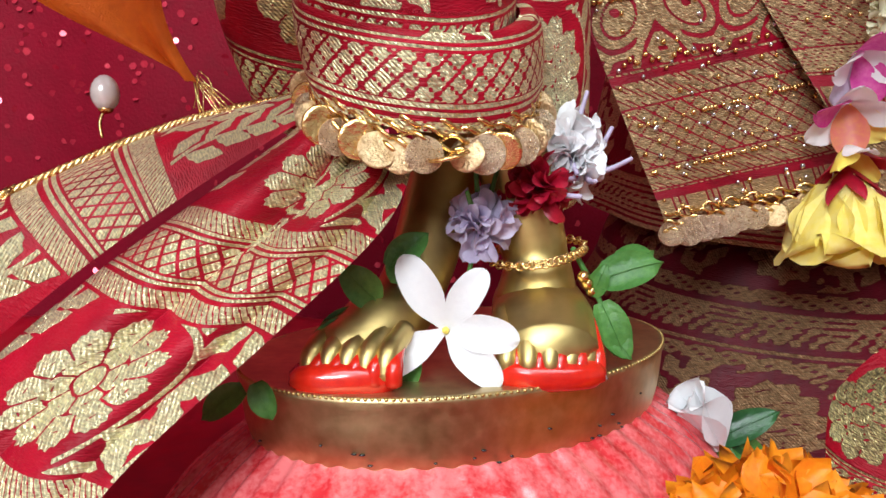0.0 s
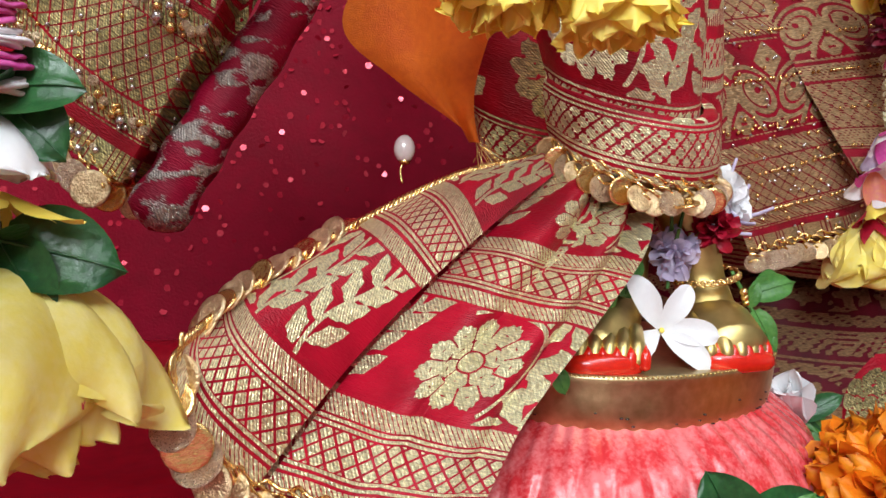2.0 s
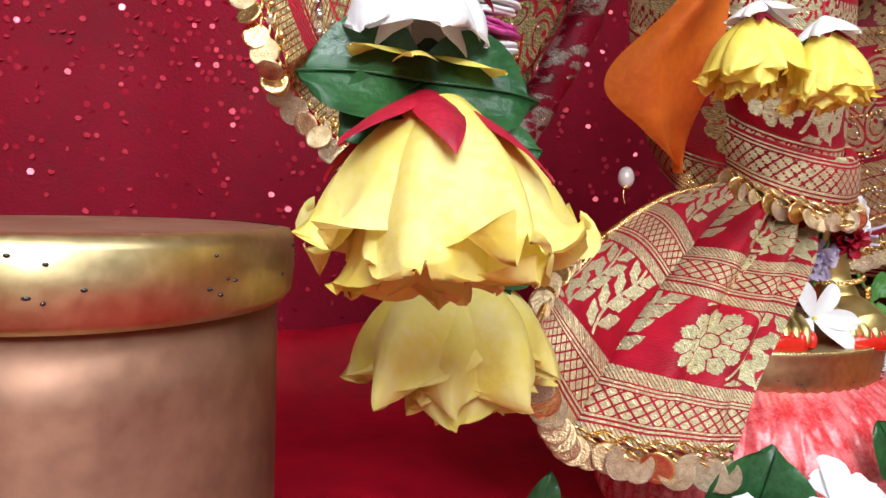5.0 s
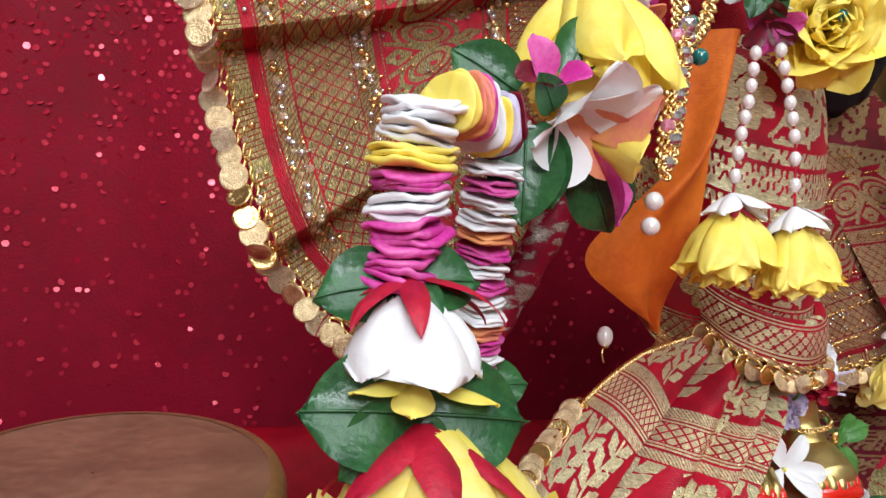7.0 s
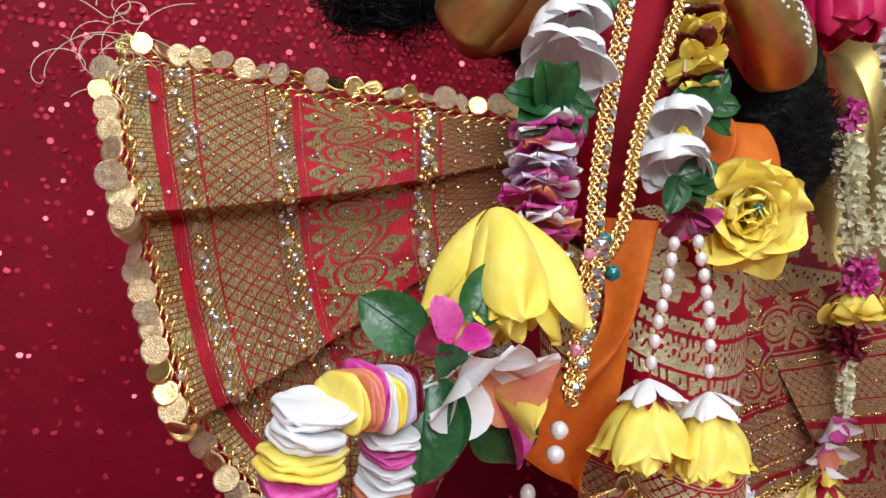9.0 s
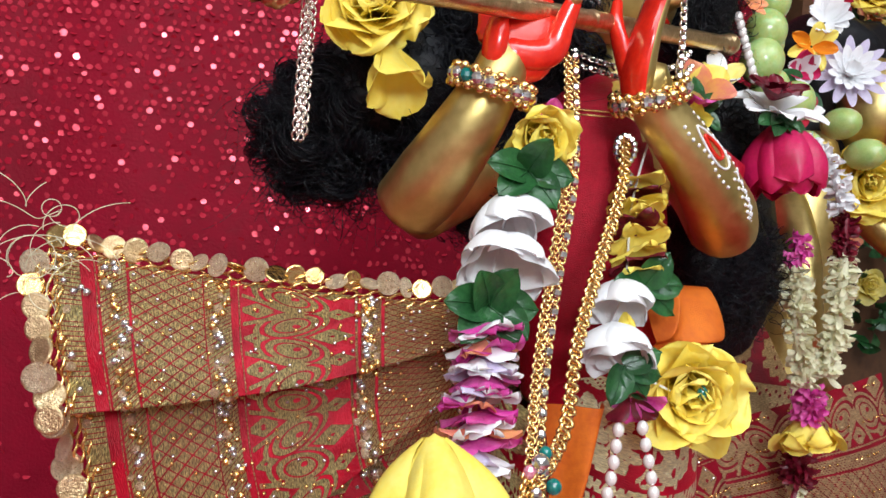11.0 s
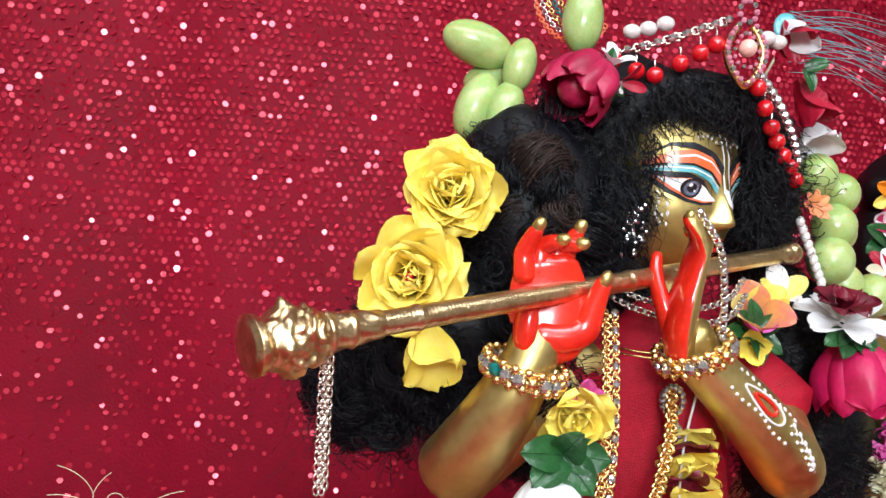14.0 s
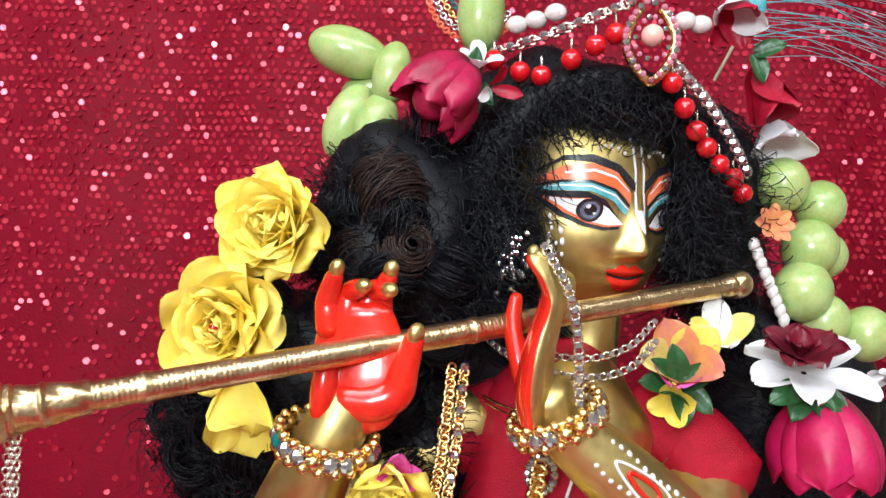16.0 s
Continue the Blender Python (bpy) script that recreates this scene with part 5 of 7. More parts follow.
bloom(gar, (-0.163, 0.204, 0.522), (-0.2, -0.5, -1), 6, 0.038, 0.034, 68, -74, 1.0, m_white, 6, 0.04, 0.3, spin=35)
bloom(gar, (-0.163, 0.2, 0.503), (-0.2, -0.5, -1), 4, 0.013, 0.011, 25, 10, 0.8, m_yellow, 7)
for i, (dx, dz) in enumerate(((-1, 0.1), (1, 0.0), (-0.5, -0.5), (0.5, -0.4), (0.1, 0.35), (-0.2, 0.3))):
    leaf(gar, (-0.172, 0.199, 0.485), (dx, -0.35, dz), (-0.2, -1, 0.3), 0.027, 0.02, seed=20 + i)
rg = np.random.RandomState(40)
cols = [m_magenta, m_white, m_peach, m_magenta, m_white, m_white, m_magenta, m_lilac, m_white, m_magenta]
for i in range(16):
    f = i / 15
    c = np.array((-0.173, 0.2, 0.478)) * (1 - f) + np.array((-0.18, 0.188, 0.412)) * f
    bloom(gar, c + rg.randn(3) * 0.001, (rg.randn() * 0.15, -0.3, -1), 5, 0.021, 0.018, 62 + rg.rand() * 18, -15 + rg.rand() * 45, 0.5, [cols[i % 10], cols[(i + 3) % 10], cols[i % 10]], 50 + i, 0.14, 0.4, spin=rg.rand() * 90)
hanging_rose(gar, (-0.209, 0.162, 0.428), 0.05, 8, 56, -84, 25, 1.6, m_yellow, (0.02, -0.22, -1), 0.16)
# side flower where the strand turns out
S = np.array((-0.236, 0.127, 0.36))
bloom(gar, S + (0.006, 0, 0.006), (0.25, -0.75, -0.6), 5, 0.036, 0.026, 45, 20, 0.7, [m_white, m_white, m_peach, m_white, m_white], 9, 0.06, 0.45, spin=100)
bloom(gar, S + (0.018, 0.002, -0.004), (0.8, -0.5, -0.3), 4, 0.035, 0.022, 38, 25, 0.7, [m_peach, m_yellow, m_magenta], 10, 0.06, 0.5, spin=20)
bloom(gar, S + (-0.003, -0.004, 0.012), (-0.1, -0.8, 0.6), 3, 0.022, 0.014, 40, 20, 0.6, [m_magenta, m_wine], 11)
for i, (o, d, L, W) in enumerate((((-0.012, -0.006, -0.004), (-0.1, -0.3, -1), 0.038, 0.03), ((-0.01, -0.004, -0.002), (0.25, -0.3, -1), 0.034, 0.024), ((-0.012, 0.006, 0.012), (-0.8, 0.1, 0.5), 0.032, 0.024),
                                  ((0.008, 0.004, 0.02), (0.4, 0, 1), 0.03, 0.02), ((0.02, 0.008, -0.012), (0.5, 0.1, -1), 0.036, 0.03), ((0.026, 0.012, 0.0), (0.6, 0.3, -0.4), 0.04, 0.026), ((-0.002, -0.008, 0.004), (-0.3, -0.4, 0.3), 0.02, 0.014))):
    leaf(gar, S + o, d, (-0.3, -1, 0.2), L, W, seed=60 + i)
# folded petals
fc = [m_white, m_white, m_yellow, m_peach, m_magenta, m_white, m_white, m_magenta, m_magenta, m_white, m_magenta, m_magenta]
for i in range(8):
    f = i / 7
    c = np.array((-0.297, 0.087, 0.356)) * (1 - f) + np.array((-0.303, 0.082, 0.302)) * f
    w = 0.027 - 0.006 * abs(f - 0.35)
    folded(gar, c, (0.1 * np.sin(i), -0.12, 1), w, 0.025, 0.0078, fc[int(i * 1.45)], 70 + i)
for i in range(7):
    c = np.array((-0.287 + 0.0042 * i, 0.089 + 0.004 * i, 0.357 + 0.002 * np.sin(i)))
    folded(gar, c, (1, 0.6, 0.15), 0.026, 0.022, 0.0052, [m_yellow, m_peach, m_magenta, m_white, m_yellow, m_lilac, m_wine][i], 90 + i)
for i, (dx, dy, dz, L, W) in enumerate(((-1, -0.15, -0.12, 0.028, 0.026), (0.95, -0.1, 0.1, 0.026, 0.024), (0.05, -0.6, -0.5, 0.018, 0.013), (0.35, -0.6, -0.3, 0.02, 0.014), (-0.4, 0.8, 0, 0.024, 0.022), (0.5, 0.8, 0, 0.024, 0.022))):
    leaf(gar, (-0.303, 0.078, 0.3), (dx, dy, dz), (0, -0.8, 0.5), L, W, seed=100 + i)
bloom(gar, (-0.301, 0.077, 0.303), (0, -0.1, -1), 7, 0.034, 0.009, 78, -62, 0.4, m_crimson, 12, 0.04, 0.7)
bloom(gar, (-0.3, 0.077, 0.299), (0, -0.05, -1), 7, 0.04, 0.034, 64, -78, 1.0, m_white, 13, 0.05, 0.3)
bloom(gar, (-0.299, 0.074, 0.272), (0, -0.1, -1), 7, 0.026, 0.013, 78, -20, 0.5, m_yellow, 14, 0.05, 0.5)
for i, (dx, dy, dz, L, W) in enumerate(((-1, -0.1, 0.1, 0.036, 0.036), (1, -0.1, -0.05, 0.036, 0.034), (0.1, -0.5, -0.8, 0.018, 0.015), (-0.15, -0.5, -0.7, 0.018, 0.014), (-0.5, 0.8, -0.1, 0.034, 0.03), (0.7, 0.7, 0.1, 0.034, 0.03), (-0.8, -0.3, -0.55, 0.03, 0.024))):
    leaf(gar, (-0.299, 0.066, 0.262), (dx, dy, dz), (0, -0.85, 0.4), L, W, seed=110 + i)
bloom(gar, (-0.298, 0.064, 0.26), (0.03, -0.12, -1), 6, 0.042, 0.014, 62, -30, 0.4, m_crimson, 15, 0.04, 0.75, spin=15)
hanging_rose(gar, (-0.294, 0.066, 0.258), 0.075, 16, 56, -50, 105, 1.0)
# second strand behind it
g2 = thing("flower_garland", (-0.26, 0.165, 0.15), "garland strand of folded petals ending in a yellow rose", "garland")
string_of(g2, [(-0.245, 0.125, 0.36), (-0.262, 0.125, 0.33), (-0.258, 0.15, 0.26), (-0.262, 0.168, 0.19)])
for i in range(15):
    f = i / 14
    c = np.array((-0.264, 0.112, 0.34)) * (1 - f) + np.array((-0.257, 0.15, 0.252)) * f
    folded(g2, c, (0.1, -0.2, 1), 0.021, 0.02, 0.0052, [m_white, m_magenta, m_white, m_white, m_peach, m_magenta][i % 6], 130 + i)
for i, (dx, dy, dz, L, W) in enumerate(((1, -0.2, 0.1, 0.026, 0.022), (-1, -0.2, 0.1, 0.026, 0.022), (0.8, -0.2, -0.7, 0.028, 0.022), (0.1, -0.8, 0, 0.022, 0.018))):
    leaf(g2, (-0.257, 0.15, 0.25), (dx, dy, dz), (0, -0.85, 0.4), L, W, seed=150 + i)
bloom(g2, (-0.258, 0.153, 0.247), (0, -0.1, -1), 6, 0.03, 0.028, 50, -50, 1.0, m_white, 17, 0.05, 0.35)
bloom(g2, (-0.258, 0.158, 0.222), (0, -0.1, -1), 5, 0.024, 0.014, 65, -10, 0.4, m_yellow, 18, 0.05, 0.5)
for i, (dx, dy, dz, L, W) in enumerate(((1, -0.1, -0.2, 0.036, 0.028), (-1, -0.1, -0.1, 0.03, 0.026), (0.6, -0.5, -0.8, 0.03, 0.02), (0, -0.7, 0.2, 0.024, 0.02))):
    leaf(g2, (-0.259, 0.162, 0.207), (dx, dy, dz), (0, -0.85, 0.4), L, W, seed=160 + i)
bloom(g2, (-0.261, 0.165, 0.2), (0, -0.1, -1), 6, 0.05, 0.018, 48, -34, 0.4, m_crimson, 19, 0.04, 0.75)
hanging_rose(g2, (-0.262, 0.168, 0.201), 0.076, 20, 66, -92, 30, 1.1, broad=1.4)

# right strand of the breast garland
g3 = thing("flower_garland", (-0.06, 0.22, 0.43), "short garland strand of yellow, maroon and white flowers", "garland")
string_of(g3, [(-0.05, 0.245, 0.6), (-0.066, 0.238, 0.55), (-0.075, 0.226, 0.5), (-0.09, 0.214, 0.46), (-0.05, 0.21, 0.44)])
rg = np.random.RandomState(41)
for i in range(9):
    f = i / 8
    c = np.array((-0.062, 0.24, 0.563)) * (1 - f) + np.array((-0.068, 0.228, 0.508)) * f
    bloom(g3, c, (-0.15 + rg.randn() * 0.15, -0.55, -0.7), 5, 0.02, 0.014, 58, 0 + rg.rand() * 30, 0.4, m_wine if i % 3 == 1 else m_yellow, 170 + i, 0.18, 0.4, spin=rg.rand() * 80)
for i, (dx, dz) in enumerate(((1, 0.1), (-0.8, 0.1), (0.7, -0.6), (0.2, 0.5))):
    leaf(g3, (-0.066, 0.22, 0.499), (dx, -0.3, dz), (-0.2, -1, 0.3), 0.025, 0.018, seed=180 + i)
bloom(g3, (-0.08, 0.224, 0.502), (-0.25, -0.5, -0.9), 6, 0.034, 0.03, 60, -70, 1.0, m_white, 21, 0.04, 0.3)
bloom(g3, (-0.09, 0.212, 0.478), (-0.1, -0.5, -0.9), 6, 0.034, 0.03, 62, -70, 1.0, m_white, 22, 0.04, 0.3, spin=30)
bloom(g3, (-0.084, 0.21, 0.484), (-0.2, -0.6, -0.9), 4, 0.014, 0.01, 20, 10, 0.7, m_yellow, 23)
for i, (dx, dz) in enumerate(((1, -0.2), (-0.4, -0.9), (0.6, -0.8), (0.9, 0.4))):
    leaf(g3, (-0.086, 0.205, 0.455), (dx, -0.3, dz), (-0.2, -1, 0.3), 0.024, 0.016, seed=190 + i)
bloom(g3, (-0.075, 0.212, 0.436), (-0.2, -0.7, -0.6), 6, 0.018, 0.014, 60, 10, 0.5, [m_wine, m_magenta], 24, 0.1)
h = rose(g3, (-0.03, 0.228, 0.441), (-0.3, -0.9, -0.12), 0.062, m_yellow, 0.85, (3, 4, 5, 6), 25, 0.16)
part("bead", ball(Geo(), (-0.036, 0.2, 0.441), (0.0032, 0.003, 0.0042), nu=8, nv=12), m_greengem, h, "dark green glass bead")

# two hanging pearl tassels with rose buds
for i, (p0, p1, c) in enumerate((((-0.083, 0.21, 0.418), (-0.09, 0.209, 0.37), (-0.0915, 0.211, 0.338)), ((-0.07, 0.206, 0.42), (-0.058, 0.205, 0.37), (-0.0545, 0.206, 0.332)))):
    ts = thing("rose_tassel", (c[0], c[1], 0.29), "hanging tassel of white beads with a yellow rose", "tassel", "rose tassels")
    pts = smooth_path([p0, tuple((np.array(p0) + p1) / 2 + (0.001, 0, 0)), p1, c], 9)
    string_of(ts, pts, m_crimson)
    for k, p in enumerate(pts[:-1]):
        part("bead", ball(Geo(), p, (0.0034, 0.0034, 0.0043), nu=8, nv=10), m_pearl, ts)
    bloom(ts, np.array(c) + (0, 0, 0.003), (0.05, -0.15, -1), 6, 0.024, 0.014, 62, -38, 0.7, m_white, 200 + i, 0.08, 0.45)
    bloom(ts, np.array(c) + (0, 0, 0.0), (0.05, -0.15, -1), 7, 0.018, 0.006, 45, 5, 0.4, m_crimson, 210 + i, 0.05, 0.6)
    for k, a in enumerate((0.3, 2.3, 4.2)):
        leaf(ts, np.array(c) + (0, 0, -0.004), (0.6 * np.cos(a), 0.6 * np.sin(a), -0.9), (0.5 * np.cos(a), -1, 0.2), 0.022, 0.009, m_tulsi, seed=220 + k)
    hanging_rose(ts, np.array(c) + (0, 0, -0.006), 0.048, 230 + i, 54, -72, 45, 1.16, m_yellow, (0.06 * (i * 2 - 1), -0.08, -1), 0.13)

# flowers in the hair
for i, (c, ax, sz) in enumerate((((-0.205, 0.262, 0.694), (-0.25, -0.93, 0.12), 0.053), ((-0.226, 0.262, 0.646), (-0.3, -0.95, -0.05), 0.059))):
    r1 = thing("yellow_rose", c, "open yellow rose pinned in the black hair", "rose", "roses in the hair")
    h = rose(r1, c, ax, sz, m_yellow, 0.8, (4, 5, 6, 7), 240 + i, 0.14, "rose_heart")
    if i:
        part("bead", ball(Geo(), np.array(c) + np.array(ax) * sz * 0.42, 0.0035, nu=8, nv=10), m_redbead, h, "red glass bead")
r1 = thing("yellow_petal_fall", (-0.225, 0.245, 0.61), "drooping pale yellow petals below the hair rose", "petal")
bloom(r1, (-0.222, 0.247, 0.622), (0.15, -0.5, -1), 3, 0.04, 0.032, 20, 20, 0.5, m_yellow, 250, 0.12, 0.4)
r1 = thing("red_rose_bud", (-0.139, 0.27, 0.755), "dark red rose bud pinned among the grapes", "rose")
bud(r1, (-0.112, 0.272, 0.788), (-0.62, -0.3, -0.72), 0.047, m_raspberry, 251)
r1 = thing("hair_sprig", (-0.108, 0.262, 0.775), "small white petals and leaves beside the rose bud", "flower")
bloom(r1, (-0.11, 0.262, 0.782), (0.1, -0.7, 0.7), 4, 0.016, 0.009, 35, 20, 0.4, m_white, 252)
bloom(r1, (-0.103, 0.262, 0.772), (0.5, -0.7, -0.2), 3, 0.018, 0.007, 40, 20, 0.4, [m_crimson, m_white], 253)
for i, d in enumerate(((-0.9, -0.2, 0.5), (0.2, -0.3, -1), (0.6, -0.3, -0.7), (0.1, -0.5, 0.9))):
    leaf(r1, (-0.112, 0.264, 0.776), d, (0, -1, 0.2), 0.018, 0.009, seed=255 + i)

gp = thing("green_grapes", (-0.165, 0.3, 0.74), "bunch of pale green grapes tucked into the hair", "grapes")
for c, ax, L in (((-0.183, 0.312, 0.803), (-1, 0, 0.3), 0.022), ((-0.157, 0.3, 0.788), (0.2, 0, 1), 0.0165), ((-0.182, 0.313, 0.762), (0.4, 0, 1), 0.021), ((-0.165, 0.302, 0.757), (0.2, 0, 1), 0.0185), ((-0.168, 0.325, 0.785), (1, 0, 0.3), 0.019), ((-0.106, 0.322, 0.832), (0.05, 0, 1), 0.022), ((-0.178, 0.325, 0.738), (1, 0.2, 0.6), 0.016)):
    part("grape", ball(Geo(), c, (L * 0.66, L * 0.66, L * 1.14), turn_to(ax), 14, 20), m_grape, gp)
gp = thing("green_grapes", (0.09, 0.32, 0.64), "bunch of round green grapes at the side of the wig", "grapes")
for c, L in (((0.072, 0.31, 0.733), 0.0165), ((0.098, 0.318, 0.722), 0.016), ((0.09, 0.313, 0.697), 0.0175), ((0.108, 0.33, 0.694), 0.014), ((0.084, 0.308, 0.672), 0.018), ((0.1, 0.315, 0.655), 0.016), ((0.125, 0.315, 0.648), 0.0165)):
    part("grape", ball(Geo(), c, (L * 0.92, L * 0.92, L), turn_to((0.2, 0.1, 1)), 14, 20), m_grape, gp)

# flowers at the shoulder
sh = thing("shoulder_flowers", (0.03, 0.29, 0.61), "orange and pink petals with leaves at the shoulder", "flower")
bloom(sh, (0.006, 0.288, 0.622), (-0.15, -0.8, 0.55), 5, 0.036, 0.026, 36, 8, 0.7, [m_peach, m_cream, m_magenta, m_peach, m_yellow], 260, 0.06, 0.45, spin=20)
bloom(sh, (0.003, 0.28, 0.612), (-0.4, -0.8, -0.2), 4, 0.018, 0.013, 35, 10, 0.5, m_yellow, 261, 0.1)
for i, d in enumerate(((-1, -0.3, 0.1), (-0.7, -0.4, 0.6), (0.6, -0.5, -0.5), (0.8, -0.4, 0.5), (0.1, -0.5, -0.9), (-0.2, -0.3, 1))):
    leaf(sh, (0.004, 0.278, 0.62), d, (0, -1, 0.3), 0.023, 0.013, seed=262 + i)
sh = thing("shoulder_flowers", (0.065, 0.28, 0.625), "dark red flower over white petals and leaves", "flower")
bloom(sh, (0.072, 0.28, 0.628), (-0.05, -0.5, 0.85), 6, 0.034, 0.022, 76, 10, 0.4, m_white, 270, 0.1)
bloom(sh, (0.067, 0.276, 0.635), (-0.1, -0.5, 0.85), 7, 0.024, 0.018, 55, 10, 0.4, m_wine, 271, 0.15)
bloom(sh, (0.067, 0.274, 0.638), (-0.1, -0.5, 0.85), 4, 0.014, 0.012, 30, 10, 0.6, m_wine, 272, 0.15)
for i, d in enumerate(((-1, -0.4, -0.3), (-0.5, -0.6, -0.6), (0.8, -0.5, -0.4), (0.3, -0.6, -0.6))):
    leaf(sh, (0.068, 0.27, 0.622), d, (0, -0.8, 0.6), 0.024, 0.014, seed=275 + i)
bloom(sh, (0.03, 0.29, 0.64), (-0.2, -0.7, 0.7), 4, 0.026, 0.016, 40, 10, 0.4, [m_white, m_cream], 273, 0.08)
sh = thing("pink_rose_bud", (0.079, 0.275, 0.57), "hot pink rose bud hanging at the shoulder", "rose")
bud(sh, (0.08, 0.28, 0.622), (0.08, -0.12, -1), 0.058, m_pinkbud, 280)

# ---- ornaments ----
def chain(parent, pts, step, r, material, name="chain", label="", gem=None, every=3, gap=0.0):
    """Beads and rings threaded along a path."""
    p = smooth_path(pts, 400)
    d = np.concatenate([[0], np.cumsum(np.linalg.norm(np.diff(p, axis=0), axis=1))])
    g, gg, s, i = Geo(), Geo(), 0.0, 0
    while s < d[-1]:
        q = np.array([np.interp(s, d, p[:, k]) for k in range(3)])
        t = unit(np.array([np.interp(s + 0.001, d, p[:, k]) for k in range(3)]) - q + 1e-9)
        if gem and i % every == 0:
            ball(gg, q + (0, -r * 0.3, 0), r * 1.05, nu=6, nv=8)
        else:
            a = np.linspace(0, 2 * np.pi, 10)
            sd = unit(np.cross(t, (0, -1, 0.2) if i % 2 else (0.6, -0.5, 0.6)))
            tube(g, q + np.outer(np.cos(a), t) * step * 0.75 + np.outer(np.sin(a), sd) * r, r * 0.34, 5)
        s += step
        i += 1
    ob = part(name, g, material, parent, label)
    if gem and gg.n:
        part("stonework", gg, gem, parent, "row of small set stones", smooth=False)["kind"] = "stuff"
    return ob


neck = thing("gold_necklace", (-0.15, 0.17, 0.33), "long gold chain necklaces with stones and a pearl drop", "necklace")
CL = [(-0.118, 0.236, 0.63), (-0.122, 0.222, 0.59), (-0.13, 0.205, 0.55), (-0.14, 0.196, 0.5), (-0.151, 0.182, 0.45), (-0.159, 0.166, 0.408)]
CR = [(-0.074, 0.238, 0.585), (-0.082, 0.226, 0.555), (-0.104, 0.208, 0.51), (-0.123, 0.192, 0.468), (-0.134, 0.179, 0.428), (-0.15, 0.168, 0.408)]
chain(neck, CL, 0.0026, 0.0024, m_gold, "chain")
chain(neck, [tuple(np.array(q) + (0.006, 0.002, 0)) for q in CL], 0.0026, 0.0024, m_gold, "chain", "", m_crystal, 4)
chain(neck, CR, 0.003, 0.0036, m_gold, "chain")
chain(neck, [(-0.159, 0.166, 0.41), (-0.166, 0.157, 0.38), (-0.174, 0.147, 0.345)], 0.0026, 0.0034, m_gold, "chain", "", m_pinkgem, 9)
chain(neck, [(-0.152, 0.166, 0.41), (-0.16, 0.157, 0.38), (-0.168, 0.149, 0.35)], 0.0022, 0.0028, m_gold, "chain", "", m_crystal, 6)
chain(neck, [(-0.155, 0.164, 0.412), (-0.163, 0.155, 0.38), (-0.172, 0.147, 0.342)], 0.0022, 0.0028, m_gold, "chain", "", m_crystal, 5)
for i, (c, r, mm) in enumerate((((-0.145, 0.167, 0.402), 0.0042, m_greengem), ((-0.179, 0.143, 0.332), 0.0042, m_pearl), ((-0.18, 0.143, 0.321), 0.0042, m_pearl), ((-0.155, 0.163, 0.415), 0.0045, m_crystal), ((-0.15, 0.168, 0.418), 0.0035, m_greengem))):
    part("bead", ball(Geo(), c, r, nu=8, nv=12), mm, neck)
pd = thing("jewelled_pendant", (-0.073, 0.238, 0.565), "oval crystal pendant clasp in gold", "pendant")
g = Geo()
a = np.linspace(0, 2 * np.pi, 15)[:-1]
for k in a:
    ball(g, (-0.0735 + 0.0065 * np.cos(k), 0.238, 0.58 + 0.008 * np.sin(k)), 0.0022, nu=6, nv=8)
for k in range(5):
    ball(g, (-0.072 + 0.003 * np.sin(k * 2.4), 0.237, 0.566 - 0.002 * k), 0.0026, nu=6, nv=8)
part("stonework", g, m_crystal, pd, "clear cut stones", smooth=False)["kind"] = "stuff"
part("setting", tube(Geo(), np.stack([-0.0735 + 0.0065 * np.cos(np.linspace(0, 6.28, 24)), np.full(24, 0.2395), 0.58 + 0.008 * np.sin(np.linspace(0, 6.28, 24))], -1), 0.0014, 6), m_gold, pd)
ck = thing("choker", (-0.05, 0.27, 0.63), "crystal choker round the statue's neck", "necklace")
chain(ck, [(-0.105, 0.29, 0.645), (-0.085, 0.265, 0.632), (-0.055, 0.252, 0.625), (-0.03, 0.252, 0.63), (-0.012, 0.262, 0.645)], 0.0028, 0.0018, m_silver, "chain", "", m_crystal, 2)
chain(ck, [(-0.1, 0.285, 0.655), (-0.085, 0.27, 0.64), (-0.055, 0.256, 0.634), (-0.03, 0.256, 0.64), (-0.012, 0.265, 0.655)], 0.0026, 0.0017, m_silver, "chain", "", m_crystal, 2)


def bracelet(c, axis, r, n, seed):
    b = thing("bracelet", c, "gold bracelet set with clear stones on the wrist", "bracelet", "bracelets")
    T = turn_to(axis)
    a = np.linspace(0, 2 * np.pi, 41)
    g = Geo()
    for off in (-0.0042, 0.0042):
        tube(g, np.stack([r * np.cos(a), r * np.sin(a), 0 * a + off], -1) @ T.T + np.asarray(c), 0.0012, 6)
    part("band", g, m_gold, b)
    for i in range(n):
        k = i / n * 2 * np.pi
        for off, rr, mm in ((-0.0045, 0.0026, m_gold), (0.0045, 0.0026, m_gold), (0.0, 0.0037, m_crystal if i % 3 else m_greengem if i == 9 else m_gold)):
            q = np.array(((r + 0.001) * np.cos(k + off * 40), (r + 0.001) * np.sin(k + off * 40), off)) @ T.T + np.asarray(c)
            part("stone" if off == 0 else "bead", ball(Geo(), q, rr, nu=6, nv=9), mm, b, smooth=mm is m_gold)
    return b


